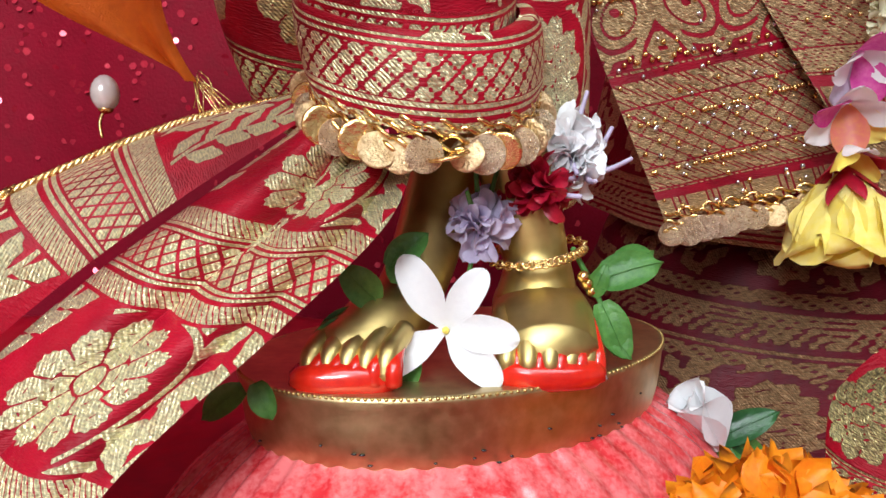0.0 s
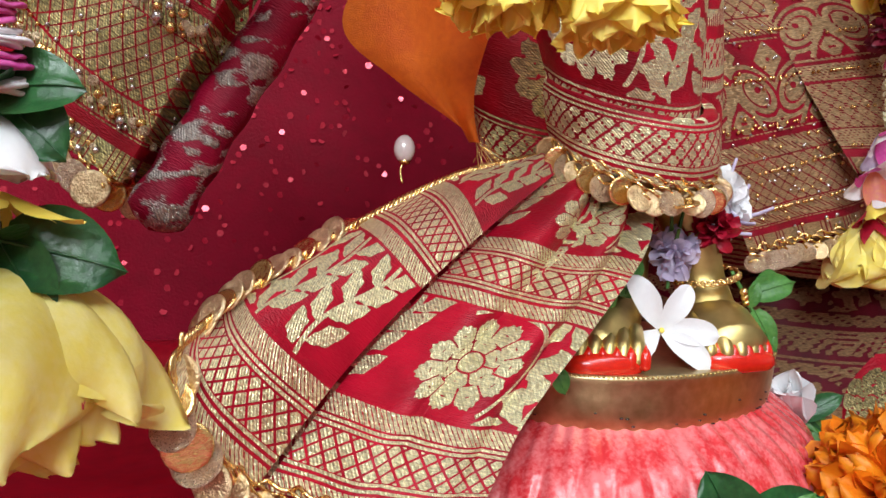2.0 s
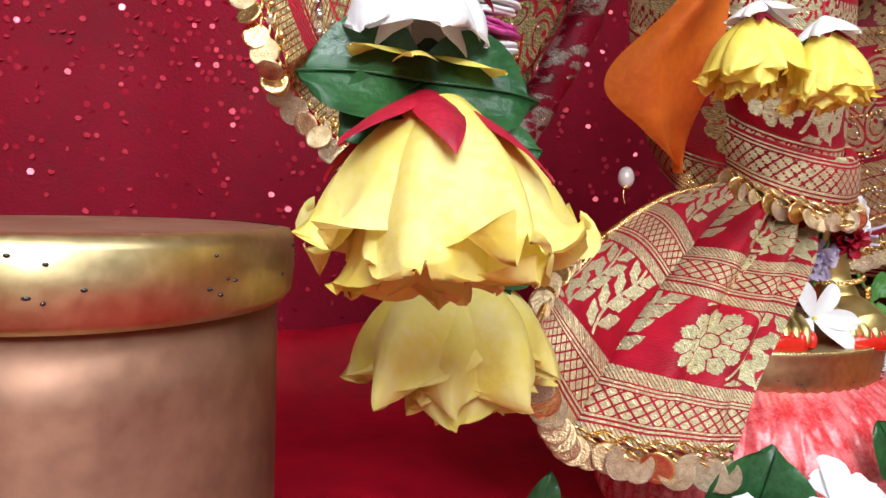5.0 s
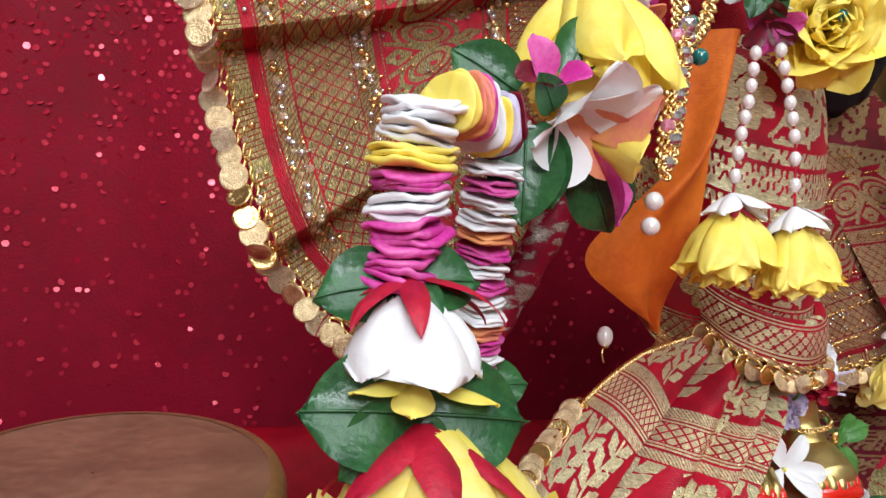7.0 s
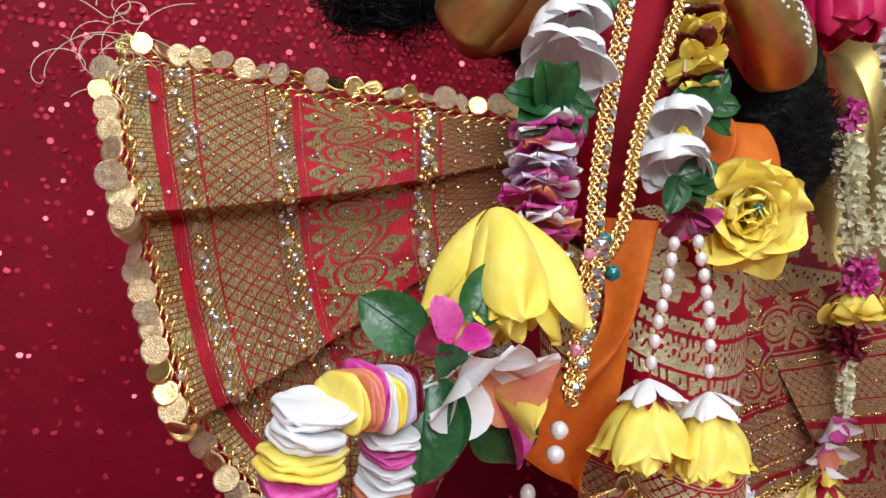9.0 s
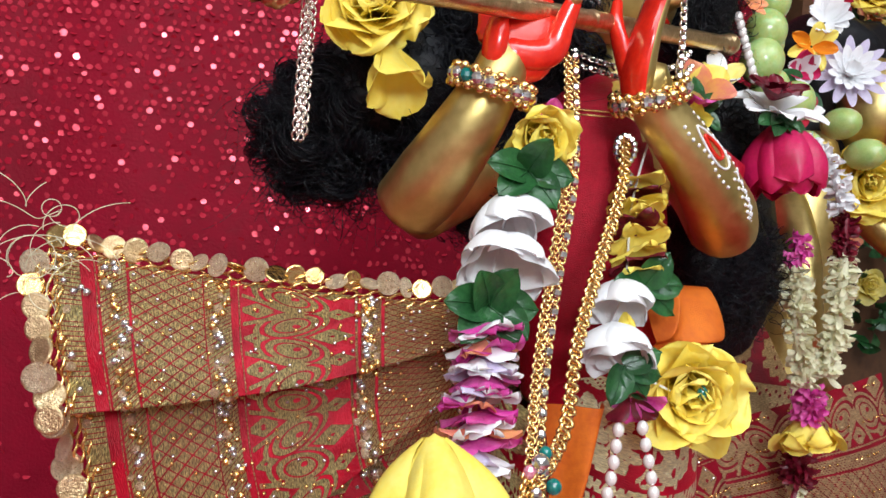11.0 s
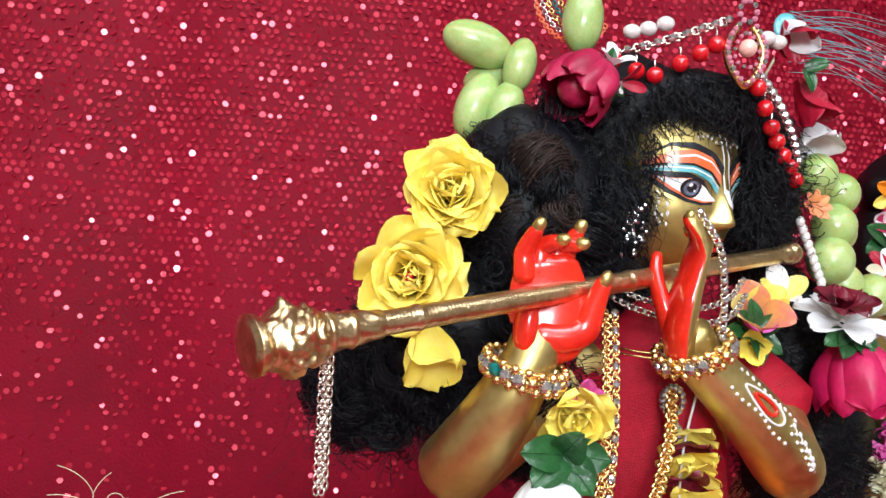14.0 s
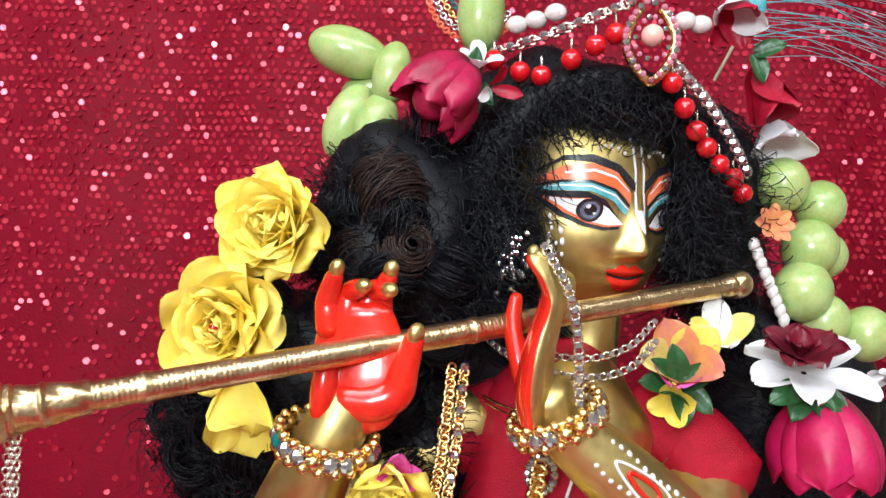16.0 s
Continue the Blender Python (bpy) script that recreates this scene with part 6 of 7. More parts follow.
bracelet((-0.1735, 0.2115, 0.599), (0.2, -0.25, 1), 0.0205, 19, 1)
bracelet((-0.069, 0.2235, 0.61), (-0.45, -0.15, 1), 0.0205, 19, 2)
hc = thing("finger_chain", (-0.068, 0.207, 0.62), "crystal chain from the fingers to the bracelet", "chain")
chain(hc, [(-0.08, 0.203, 0.688), (-0.069, 0.2, 0.668), (-0.064, 0.203, 0.645), (-0.062, 0.207, 0.618)], 0.0026, 0.002, m_silver, "chain", "", m_crystal, 2)
an = thing("anklet", (0.037, 0.296, 0.185), "thin gilt chain anklet with bells", "anklet")
a = np.linspace(0, 2 * np.pi, 60)
chain(an, np.stack([0.037 + 0.0185 * np.cos(a), 0.295 + 0.0185 * np.sin(a), 0.188 - 0.004 * np.cos(a + 2.4)], -1), 0.0024, 0.0016, m_gold)
for i in range(3):
    part("bell", ball(Geo(), (0.053 + 0.002 * i, 0.281 + 0.002 * i, 0.18 - 0.003 * i), 0.0024, nu=6, nv=8), m_gold, an)

# headband with red beads and jewel
hb = thing("headband", (-0.02, 0.27, 0.79), "silver headband with hanging red beads and a pink jewel", "headband")
HB = [(-0.1, 0.283, 0.797), (-0.075, 0.272, 0.803), (-0.05, 0.265, 0.812), (-0.03, 0.262, 0.82)]
HR = [(-0.008, 0.264, 0.79), (0.012, 0.27, 0.772), (0.03, 0.28, 0.753), (0.045, 0.292, 0.735)]
chain(hb, HB, 0.0032, 0.0028, m_silver, "chain", "", m_crystal, 3)
chain(hb, HR, 0.0032, 0.003, m_silver, "chain", "", m_crystal, 2)
for p in ((-0.1, 0.28, 0.792), (-0.086, 0.276, 0.785), (-0.075, 0.272, 0.782), (-0.06, 0.267, 0.79), (-0.048, 0.264, 0.797), (-0.038, 0.262, 0.803), (-0.008, 0.262, 0.778), (-0.0, 0.266, 0.766), (0.008, 0.27, 0.755), (0.015, 0.274, 0.747), (0.024, 0.28, 0.739), (0.034, 0.286, 0.733), (0.041, 0.29, 0.725)):
    b = part("red_bead", ball(Geo(), p, 0.0057, nu=9, nv=12), m_redbead, hb)
    part("ring", tube(Geo(), [np.array(p) + (0, 0, 0.005), np.array(p) + (0, 0.0005, 0.011)], 0.0008, 5), m_silver, b)
for p in ((-0.088, 0.28, 0.812), (-0.078, 0.277, 0.814), (-0.068, 0.273, 0.817), (-0.002, 0.262, 0.811), (0.007, 0.264, 0.81)):
    part("pearl_bead", ball(Geo(), p, (0.0062, 0.005, 0.0048), nu=8, nv=10), m_pearl, hb)
JC = np.array((-0.021, 0.256, 0.797))
drop = [(1, v) for v in np.linspace(0, 1, 12)] + [(-1, v) for v in np.linspace(1, 0, 12)]
jw = part("jewel", tube(Geo(), np.array([JC + (q * 0.0125 * np.sin(np.pi * (0.1 + 0.9 * abs(k))) ** 0.8, 0.001, 0.018 - 0.039 * abs(k)) for q, k in drop]), 0.0026, 6), m_gold, hb, "gold drop-shaped jewel set with pink stones")
spots = [(s * 0.0135 * np.sin(np.pi * (0.12 + 0.88 * k)) ** 0.8, 0.018 - 0.038 * k, 0.0019) for k in np.linspace(0, 1, 13) for s in (-1, 1)]
spots += [(0.006 * np.cos(k * 0.7), 0.027 + 0.007 * np.sin(k * 0.7), 0.0021) for k in range(9)]
spots += [(0.0085 * np.cos(k * 0.45) * (1 - 0.25 * np.sin(k * 0.45)), 0.002 + 0.011 * np.sin(k * 0.45), 0.0015) for k in range(14)]
for i, (x, z, r) in enumerate(spots):
    part("stone", ball(Geo(), JC + (x, -0.0015, z), r, nu=5, nv=7), m_pinkgem if i % 3 else m_crystal, jw, smooth=False)
part("pearl_bead", ball(Geo(), JC + (0, -0.002, 0.003), 0.0058, nu=9, nv=12), mat("pink_pearl", (0.85, 0.5, 0.42), (0.75, 0.4, 0.34), 0.25, 0, 50, coat=0.5), jw)
hf = thing("hair_flowers", (0.05, 0.3, 0.76), "dark red and white petals above the grapes", "flower")
bloom(hf, (0.052, 0.305, 0.8), (0.2, -0.5, -1), 4, 0.04, 0.026, 22, 8, 0.6, m_crimson, 290, 0.08)
bloom(hf, (0.064, 0.31, 0.772), (0.1, -0.5, -1), 4, 0.03, 0.024, 30, 10, 0.6, m_white, 291, 0.1)
bloom(hf, (0.03, 0.29, 0.835), (0.1, -0.6, -0.8), 5, 0.03, 0.02, 30, 10, 0.6, [m_crimson, m_white, m_crimson], 292, 0.1)
for i, d in enumerate(((0.6, -0.3, 0.2), (0.3, -0.3, -1))):
    leaf(hf, (0.045, 0.288, 0.803), d, (0, -1, 0.2), 0.018, 0.01, seed=293 + i)
bloom(hf, (0.06, 0.298, 0.708), (0, -0.9, 0.2), 8, 0.013, 0.007, 50, 10, 0.4, m_peach, 294, 0.1)
g = Geo()
for k in range(9):
    part("pearl_bead", ball(Geo(), (0.051 + 0.0022 * k, 0.297, 0.697 - 0.0052 * k), (0.0032, 0.0032, 0.0044), nu=7, nv=9), m_pearl, hf)
cr = thing("peacock_brooch", (-0.134, 0.33, 0.82), "gold and green beaded brooch on the wig", "brooch")
for k in range(5):
    a = np.linspace(0.2, 2.6, 30)
    p = np.stack([-0.13 - (0.012 + 0.005 * k) * np.cos(a) * 0.9 + 0.02, np.full(30, 0.33), 0.85 - (0.012 + 0.005 * k) * np.sin(a)], -1)
    chain(cr, p, 0.0026, 0.0018, [m_gold, m_greengem, m_gold, m_crystal, m_orangepaint][k], "arc")
er = thing("earring", (-0.088, 0.27, 0.68), "crystal earring half hidden in the hair", "earring")
g = Geo()
rg = np.random.RandomState(77)
for k in range(46):
    ball(g, np.array((-0.088, 0.268, 0.682)) + rg.randn(3) * (0.0045, 0.002, 0.008), 0.0016, nu=5, nv=7)
part("stonework", g, m_crystal, er, "cluster of clear stones", smooth=False)["kind"] = "stuff"

# ---- wig ----
LOBES = [((-0.055, 0.345, 0.745), (0.095, 0.055, 0.075)), ((-0.145, 0.305, 0.69), (0.06, 0.055, 0.08)), ((-0.195, 0.305, 0.61), (0.062, 0.045, 0.06)), ((-0.235, 0.32, 0.585), (0.05, 0.035, 0.045)),
         ((0.035, 0.335, 0.715), (0.035, 0.045, 0.075)), ((0.075, 0.355, 0.6), (0.045, 0.05, 0.08)), ((0.1, 0.36, 0.52), (0.05, 0.04, 0.06)), ((-0.1, 0.335, 0.63), (0.07, 0.04, 0.09)), ((-0.14, 0.3, 0.575), (0.05, 0.03, 0.05))]
wig = thing("wig", (-0.06, 0.33, 0.5), "long curly black wig on the statue's head", "wig")
g = Geo()
for c, r in LOBES:
    ball(g, c, np.array(r) * 0.9, None, 22, 32, rough=0.16)
# hair over the brow and beside the cheeks
limb(g, [(-0.108, 0.296, 0.68), (-0.105, 0.294, 0.73), (-0.075, 0.286, 0.77), (-0.035, 0.282, 0.78), (0.003, 0.29, 0.768), (0.022, 0.302, 0.72), (0.02, 0.308, 0.68)], [0.018, 0.019, 0.014, 0.012, 0.012, 0.012, 0.011], 16, k=40)
part("hair_mass", g, m_hair, wig)
rg = np.random.RandomState(13)


def curls(n, thick, loops, rad, length, slot_mat, label, name, lobes, jitter=1.0):
    g = Geo()
    for i in range(n):
        c, r = lobes[rg.randint(len(lobes))]
        d = unit(rg.randn(3) * (1, 0.8, 1) + (-0.15, -0.75, 0))
        p0 = np.array(c) + d * np.array(r) * (0.88 + 0.12 * rg.rand())
        way = unit(np.array((rg.randn() * 0.5, -0.1 + rg.randn() * 0.2, -0.8)) - d * np.dot((0, 0, -0.8), d) * 0.7)
        sd = unit(np.cross(way, d))
        L = length * (0.6 + 0.8 * rg.rand())
        k = np.linspace(0, 1, 22)
        ph = rg.rand() * 6.3
        R = rad * (0.5 + rg.rand()) * np.minimum(1, 3 * k + 0.2)
        w = loops * (0.6 + 0.8 * rg.rand()) * 2 * np.pi * k + ph
        p = p0 + np.outer(k * L, way) + np.outer(R * np.cos(w), sd) + np.outer(R * np.sin(w), d) * 0.8 - np.outer(k ** 2 * L * 0.25, d)
        tube(g, p, thick * (0.7 + 0.6 * rg.rand()) * (1 - 0.5 * k), 4)
    ob = part(name, g, slot_mat, wig, label)
    ob["kind"] = "stuff"


def ringlets(clumps, strands, thick, slot_mat, label):
    """Soft round curls, each wound from many fine hairs."""
    g = Geo()
    for c, r in clumps:
        ax = unit(rg.randn(3) + (0, -0.4, 0.3))
        e1 = unit(np.cross(ax, (0.3, 0.5, 0.8)))
        e2 = np.cross(ax, e1)
        for i in range(strands):
            k = np.linspace(0, 1, 16)
            w = rg.rand() * 6.3 + k * (3.5 + 3.5 * rg.rand())
            lift = rg.randn() * 0.45
            R = r * np.sqrt(max(0.05, 1 - min(0.9, lift ** 2))) * (0.72 + 0.36 * rg.rand()) * (1 - 0.25 * k)
            tilt = rg.randn() * 0.25
            p = np.array(c) + np.outer(R * np.cos(w), e1) + np.outer(R * np.sin(w), e2) + np.outer(r * lift + R * tilt * np.sin(w), ax)
            tube(g, p, thick * (0.7 + 0.6 * rg.rand()) * (1 - 0.5 * k), 3)
    part("curly_hair", g, slot_mat, wig, label)["kind"] = "stuff"


FRINGE = [((-0.09, 0.29, 0.73), (0.03, 0.022, 0.05)), ((-0.04, 0.285, 0.775), (0.05, 0.02, 0.018)), ((0.018, 0.3, 0.73), (0.012, 0.018, 0.05)), ((-0.1, 0.285, 0.69), (0.02, 0.02, 0.04))]
curls(1300, 0.00042, 2.6, 0.006, 0.03, m_hair, "tight black curls", "curly_hair", LOBES)
curls(1900, 0.0004, 1.6, 0.003, 0.03, m_hair, "fine black hairs over the brow", "curly_hair", FRINGE)
curls(2600, 0.0003, 2.2, 0.005, 0.028, m_hair, "fine fuzzy black hair", "curly_hair", LOBES)
curls(500, 0.00022, 1.0, 0.006, 0.06, m_hair, "loose flyaway hairs", "curly_hair", LOBES[:5])
spots = []
for i in range(64):
    c, r = (LOBES[1:4] + LOBES[7:] + LOBES[1:4])[i % 8]
    d = unit(rg.randn(3) * (1, 0.7, 1) + (-0.3, -0.9, -0.1))
    spots.append((np.array(c) + d * np.array(r) * 0.9, 0.011 + 0.007 * rg.rand()))
ringlets(spots, 52, 0.00042, m_hair, "rolled black ringlets of fine hair")
ringlets([((-0.152, 0.262, 0.716), 0.021), ((-0.143, 0.257, 0.685), 0.015), ((-0.168, 0.268, 0.69), 0.013)], 170, 0.0004, m_brownhair, "soft brown coiled buns of hair")

# ---- scarf, pin and flowers at the feet ----
sc = thing("orange_scarf", (-0.09, 0.28, 0.25), "orange cotton scarf hanging to a knotted, frayed tip", "scarf")
g = Geo()
shO = lambda U, V: np.stack([0.004 * np.sin(9 * V + 3 * U), -0.01 * np.sin(np.pi * U) * (1 - 0.6 * V) + 0.005 * np.sin(7 * U + 5 * V), 0 * U], -1)
cloth(g, [(-0.125, 0.222, 0.43), (-0.118, 0.228, 0.36), (-0.153, 0.25, 0.305), (-0.136, 0.256, 0.276), (-0.094, 0.283, 0.253)],
      [(-0.084, 0.225, 0.43), (-0.086, 0.232, 0.37), (-0.093, 0.245, 0.322), (-0.094, 0.265, 0.284), (-0.088, 0.283, 0.252)], 40, 90, 0.05, 0.2, shO, lambda X, Y: 0 * X)
part("drape", g, m_orange, sc)
g = Geo()
shK = lambda U, V: np.stack([0.006 * np.sin(8 * U + 3 * V), -0.022 * np.sin(np.pi * U) * np.sin(np.pi * V) + 0.004 * np.sin(11 * U + 7 * V), 0.004 * np.sin(9 * V)], -1)
cloth(g, [(-0.05, 0.245, 0.5), (-0.052, 0.238, 0.475), (-0.045, 0.24, 0.45)], [(0.002, 0.262, 0.5), (0.016, 0.256, 0.476), (0.008, 0.25, 0.456)], 40, 40, 0.05, 0.05, shK, lambda X, Y: 0 * X)
part("knot", g, m_orange, sc, "crumpled orange fold at the waist")
g = Geo()
rg = np.random.RandomState(5)
for i in range(14):
    p0 = np.array((-0.091, 0.283, 0.253)) + rg.randn(3) * 0.0015
    d = np.array((0.008 + rg.randn() * 0.006, -0.003 + rg.randn() * 0.003, -0.01 - rg.rand() * 0.006))
    tube(g, smooth_path([p0, p0 + d * 0.5 + rg.randn(3) * 0.001, p0 + d], 8), 0.00025, 4)
part("frayed_threads", g, m_gold, sc, "loose golden threads")
pn = thing("pearl_pin", (-0.126, 0.284, 0.235), "pearl drop on a thin wire above the sash", "pin")
part("pearl_bead", ball(Geo(), (-0.126, 0.285, 0.2485), (0.0052, 0.0052, 0.0068), nu=10, nv=14), m_pearl, pn)
part("wire", tube(Geo(), smooth_path([(-0.126, 0.285, 0.243), (-0.128, 0.284, 0.238), (-0.127, 0.283, 0.232)], 12), 0.0006, 5), m_gold, pn)
part("cap", ball(Geo(), (-0.126, 0.285, 0.2425), (0.003, 0.003, 0.0018), nu=6, nv=8), m_gold, pn)

js = thing("jasmine_flower", (0.001, 0.272, 0.158), "white five-petalled jasmine flower lying on the foot", "flower")
T0 = turn_to((-0.12, -0.95, 0.3))
for i, (an, L, W) in enumerate(((122, 0.031, 0.0135), (56, 0.026, 0.012), (-8, 0.0275, 0.0135), (-44, 0.029, 0.0125), (-143, 0.034, 0.0125))):
    R = T0 @ np.array(Matrix.Rotation(radians(an - 90), 3, "Z"))
    part("petal", petal(Geo(), np.array((0.001, 0.268, 0.1625)) + R @ np.array((0, 0.001, 0)), R, L, W, 62, 42, 0.35, 0.05, 0.52, seed=300 + i, nu=12, nv=9), m_white, js)
part("flower_eye", ball(Geo(), (0.001, 0.2665, 0.1625), 0.0014, nu=6, nv=9), m_yellow, js)
an2 = thing("ankle_flowers", (0.03, 0.29, 0.19), "string of lilac, crimson and white blossoms at the ankle", "garland")
rg = np.random.RandomState(6)
for c, mm, n, L, W in (((0.014, 0.285, 0.2), m_lilac, 60, 0.0125, 0.0075), ((0.037, 0.287, 0.214), m_crimson, 50, 0.0125, 0.007), ((0.05, 0.303, 0.229), m_white, 80, 0.0145, 0.009), ((0.056, 0.3, 0.218), m_white, 12, 0.011, 0.007)):
    g = Geo()
    for i in range(n):
        d = unit(rg.randn(3) + (0, -0.5, 0))
        R = turn_to(d, rg.rand() * 360)
        petal(g, np.array(c) + d * 0.003, R, L * (0.7 + 0.5 * rg.rand()), W, 10, 40, 0.5, 0.08, 0.5, nu=6, nv=5, seed=i)
    hd = part("blossom", g, mm, an2, "ball of narrow petals")
    for i in range(4):
        d = unit(rg.randn(3) + (0, -0.6, 0.1))
        part("stamen", tube(Geo(), smooth_path([np.array(c), np.array(c) + d * 0.012, np.array(c) + d * 0.021 + (0, 0, 0.002)], 6), np.linspace(0.0014, 0.0009, 6), 5), m_lilac if mm is not m_lilac else m_tulsi, hd)


def sprig(at, leaves, label, material=None, stem=None):
    s = thing("tulsi_sprig", at, label, "leaves", "leaf sprigs")
    for i, (o, d, L, W) in enumerate(leaves):
        leaf(s, np.array(at) + o, d, (-0.1, -1, 0.5), L, W, material or m_tulsi, seed=320 + i + int(abs(at[0]) * 999), curl=35)
    if stem:
        part("stem", tube(Geo(), smooth_path(stem, 16), 0.0011, 6), material or m_tulsi, s)
    return s


sprig((0.063, 0.284, 0.15), [((-0.004, 0, 0.028), (0.9, -0.2, 0.35), 0.026, 0.015), ((-0.006, 0, 0.022), (0.3, -0.3, 0.9), 0.014, 0.008), ((-0.003, -0.002, 0.02), (0.4, -0.3, -0.9), 0.024, 0.013), ((-0.002, 0, 0.012), (0.5, -0.5, -0.6), 0.018, 0.011), ((0.002, 0.004, 0.03), (0.9, 0.2, 0.5), 0.022, 0.013)],
      "fresh green tulsi sprig beside the foot", None, [(0.05, 0.288, 0.19), (0.06, 0.284, 0.17), (0.066, 0.281, 0.15)])
sprig((-0.02, 0.27, 0.15), [((-0.004, 0, 0.022), (-0.5, -0.3, 0.6), 0.02, 0.013), ((-0.006, 0, 0.016), (-0.9, -0.3, -0.2), 0.022, 0.013), ((0.002, 0, 0.014), (-0.2, -0.4, -0.8), 0.022, 0.016), ((0.004, 0.004, 0.028), (0.2, 0, 1), 0.02, 0.013), ((0.006, -0.004, 0.006), (0.1, -0.5, -0.8), 0.016, 0.012), ((-0.014, -0.006, 0.016), (-0.7, -0.4, -0.7), 0.024, 0.012), ((0, 0.004, 0.034), (0.6, 0, 0.6), 0.02, 0.012)],
      "dark green leaves tucked between the feet")
sprig((-0.066, 0.243, 0.148), [((0, 0, 0), (-0.8, -0.2, -0.5), 0.018, 0.01), ((0.004, 0, 0.002), (0.4, -0.3, -0.8), 0.014, 0.009)], "small leaves caught under the sash")
bd = thing("white_flower_bud", (0.112, 0.335, 0.1), "half-open white flower bud leaning on the base", "flower")
bloom(bd, (0.125, 0.33, 0.095), (-0.55, -0.3, 0.85), 5, 0.036, 0.026, 6, 10, 0.9, m_white, 330, 0.06, 0.45)
for i, d in enumerate(((0.8, -0.2, 0.5), (0.9, 0, -0.3), (-0.8, 0.2, 0.6), (0.2, -0.4, -0.8), (0.6, -0.2, -0.7))):
    leaf(bd, (0.124, 0.333, 0.097), d, (0, -0.8, 0.6), 0.032, 0.014, m_tulsi if i % 2 else m_leaf, seed=333 + i)


def marigold(c, r, seed, label):
    t = thing("marigold", c, label, "flower", "marigolds")
    rg = np.random.RandomState(seed)
    g = Geo()
    for i in range(210):
        z = 1 - 1.35 * (i / 210)
        d = unit(np.array((np.cos(i * 2.4) * np.sqrt(max(0, 1 - z * z)), np.sin(i * 2.4) * np.sqrt(max(0, 1 - z * z)), z)) + rg.randn(3) * 0.08)
        petal(g, np.array(c) + d * r * 0.35, turn_to(d, rg.rand() * 360), r * (0.55 + 0.2 * rg.rand()), r * 0.42, 15, 50, 0.3, 0.35, 0.35, nu=5, nv=6, seed=i)
    part("petal_ball", g, m_marigold, t, "dense ruffled orange petals")
    part("calyx", ball(Geo(), np.array(c) - (0, 0, r * 0.4), (r * 0.4, r * 0.4, r * 0.5), nu=8, nv=12), m_tulsi, t)


marigold((0.108, 0.235, 0.085), 0.042, 1, "large orange marigold bloom lying on the altar")
marigold((-0.232, 0.2, 0.043), 0.018, 2, "small orange marigold on the red cloth")
for i, (c, ax, n, L, W, mm, lab) in enumerate((
        ((-0.115, 0.15, 0.06), (0.2, -0.5, 0.8), 6, 0.036, 0.03, m_white, "fallen white flower with broad petals"),
        ((-0.082, 0.125, 0.062), (0.1, -0.4, 0.9), 6, 0.04, 0.032, m_white, "white flower lying on green leaves"),
        ((-0.056, 0.17, 0.078), (0.1, -0.5, 0.8), 5, 0.026, 0.02, m_white, "small white flower on the offerings"),
        ((-0.01, 0.145, 0.077), (0.0, -0.6, 0.8), 5, 0.03, 0.012, m_magenta, "purple orchid blossom on the offerings"),
        ((-0.222, 0.205, 0.046), (0.2, -0.5, 0.8), 4, 0.022, 0.014, m_lilac, "fallen lilac petals on the red cloth"),
        ((-0.3, 0.2, 0.044), (0.1, -0.2, 1), 4, 0.03, 0.022, m_white, "loose white petals on the red cloth"))):
    t = thing("offering_flower", c, lab, "flower", "offering flowers")
    bloom(t, c, ax, n, L, W, 58, 18, 0.5, mm, 340 + i, 0.08, 0.42)
    part("calyx", ball(Geo(), np.array(c) - (0, 0, 0.006), (0.006, 0.006, 0.008), nu=6, nv=9), m_tulsi, t)
    part("stalk", tube(Geo(), [np.array(c) - (0, 0, 0.01), (c[0] + 0.004, c[1] + 0.004, 0.036)], 0.002, 6), m_tulsi, t)
for i, (c, d, L, W, mm) in enumerate((((-0.1, 0.185, 0.062), (0.1, -0.3, 0.9), 0.052, 0.058, m_leaf), ((-0.05, 0.135, 0.075), (0.5, -0.4, 0.7), 0.038, 0.034, m_leaf), ((-0.035, 0.14, 0.07), (0.9, -0.4, 0.3), 0.045, 0.038, m_tulsi), ((0.005, 0.2, 0.085), (-0.4, -0.2, 0.8), 0.036, 0.03, m_leaf),
                                     ((0.012, 0.2, 0.085), (0.8, -0.2, 0.6), 0.036, 0.028, m_leaf), ((0.035, 0.2, 0.075), (0.8, -0.3, 0.5), 0.04, 0.032, m_leaf), ((0.02, 0.195, 0.078), (0.3, -0.3, 0.9), 0.034, 0.022, m_tulsi), ((-0.192, 0.245, 0.045), (-0.8, -0.3, 0.5), 0.036, 0.024, m_leaf), ((-0.19, 0.245, 0.045), (0.7, -0.3, 0.4), 0.034, 0.024, m_leaf), ((-0.195, 0.24, 0.04), (0.1, -0.3, 0.9), 0.045, 0.022, m_leaf), ((-0.12, 0.2, 0.04), (-0.5, -0.5, 0.4), 0.045, 0.04, m_leaf), ((-0.15, 0.21, 0.04), (-0.6, -0.5, 0.4), 0.04, 0.034, m_leaf), ((0.02, 0.155, 0.06), (0.6, -0.5, 0.5), 0.045, 0.034, m_leaf))):
    t = thing("offering_leaf", (c[0], c[1], 0.036), "dark green leaf among the flower offerings", "leaf", "offering leaves")
    leaf(t, c, d, (-0.2, -0.9, 0.5), L, W, mm, seed=360 + i, curl=30)
    part("leaf_stalk", tube(Geo(), [np.array(c), (c[0], c[1] + 0.003, 0.035)], 0.0013, 5), m_tulsi, t)
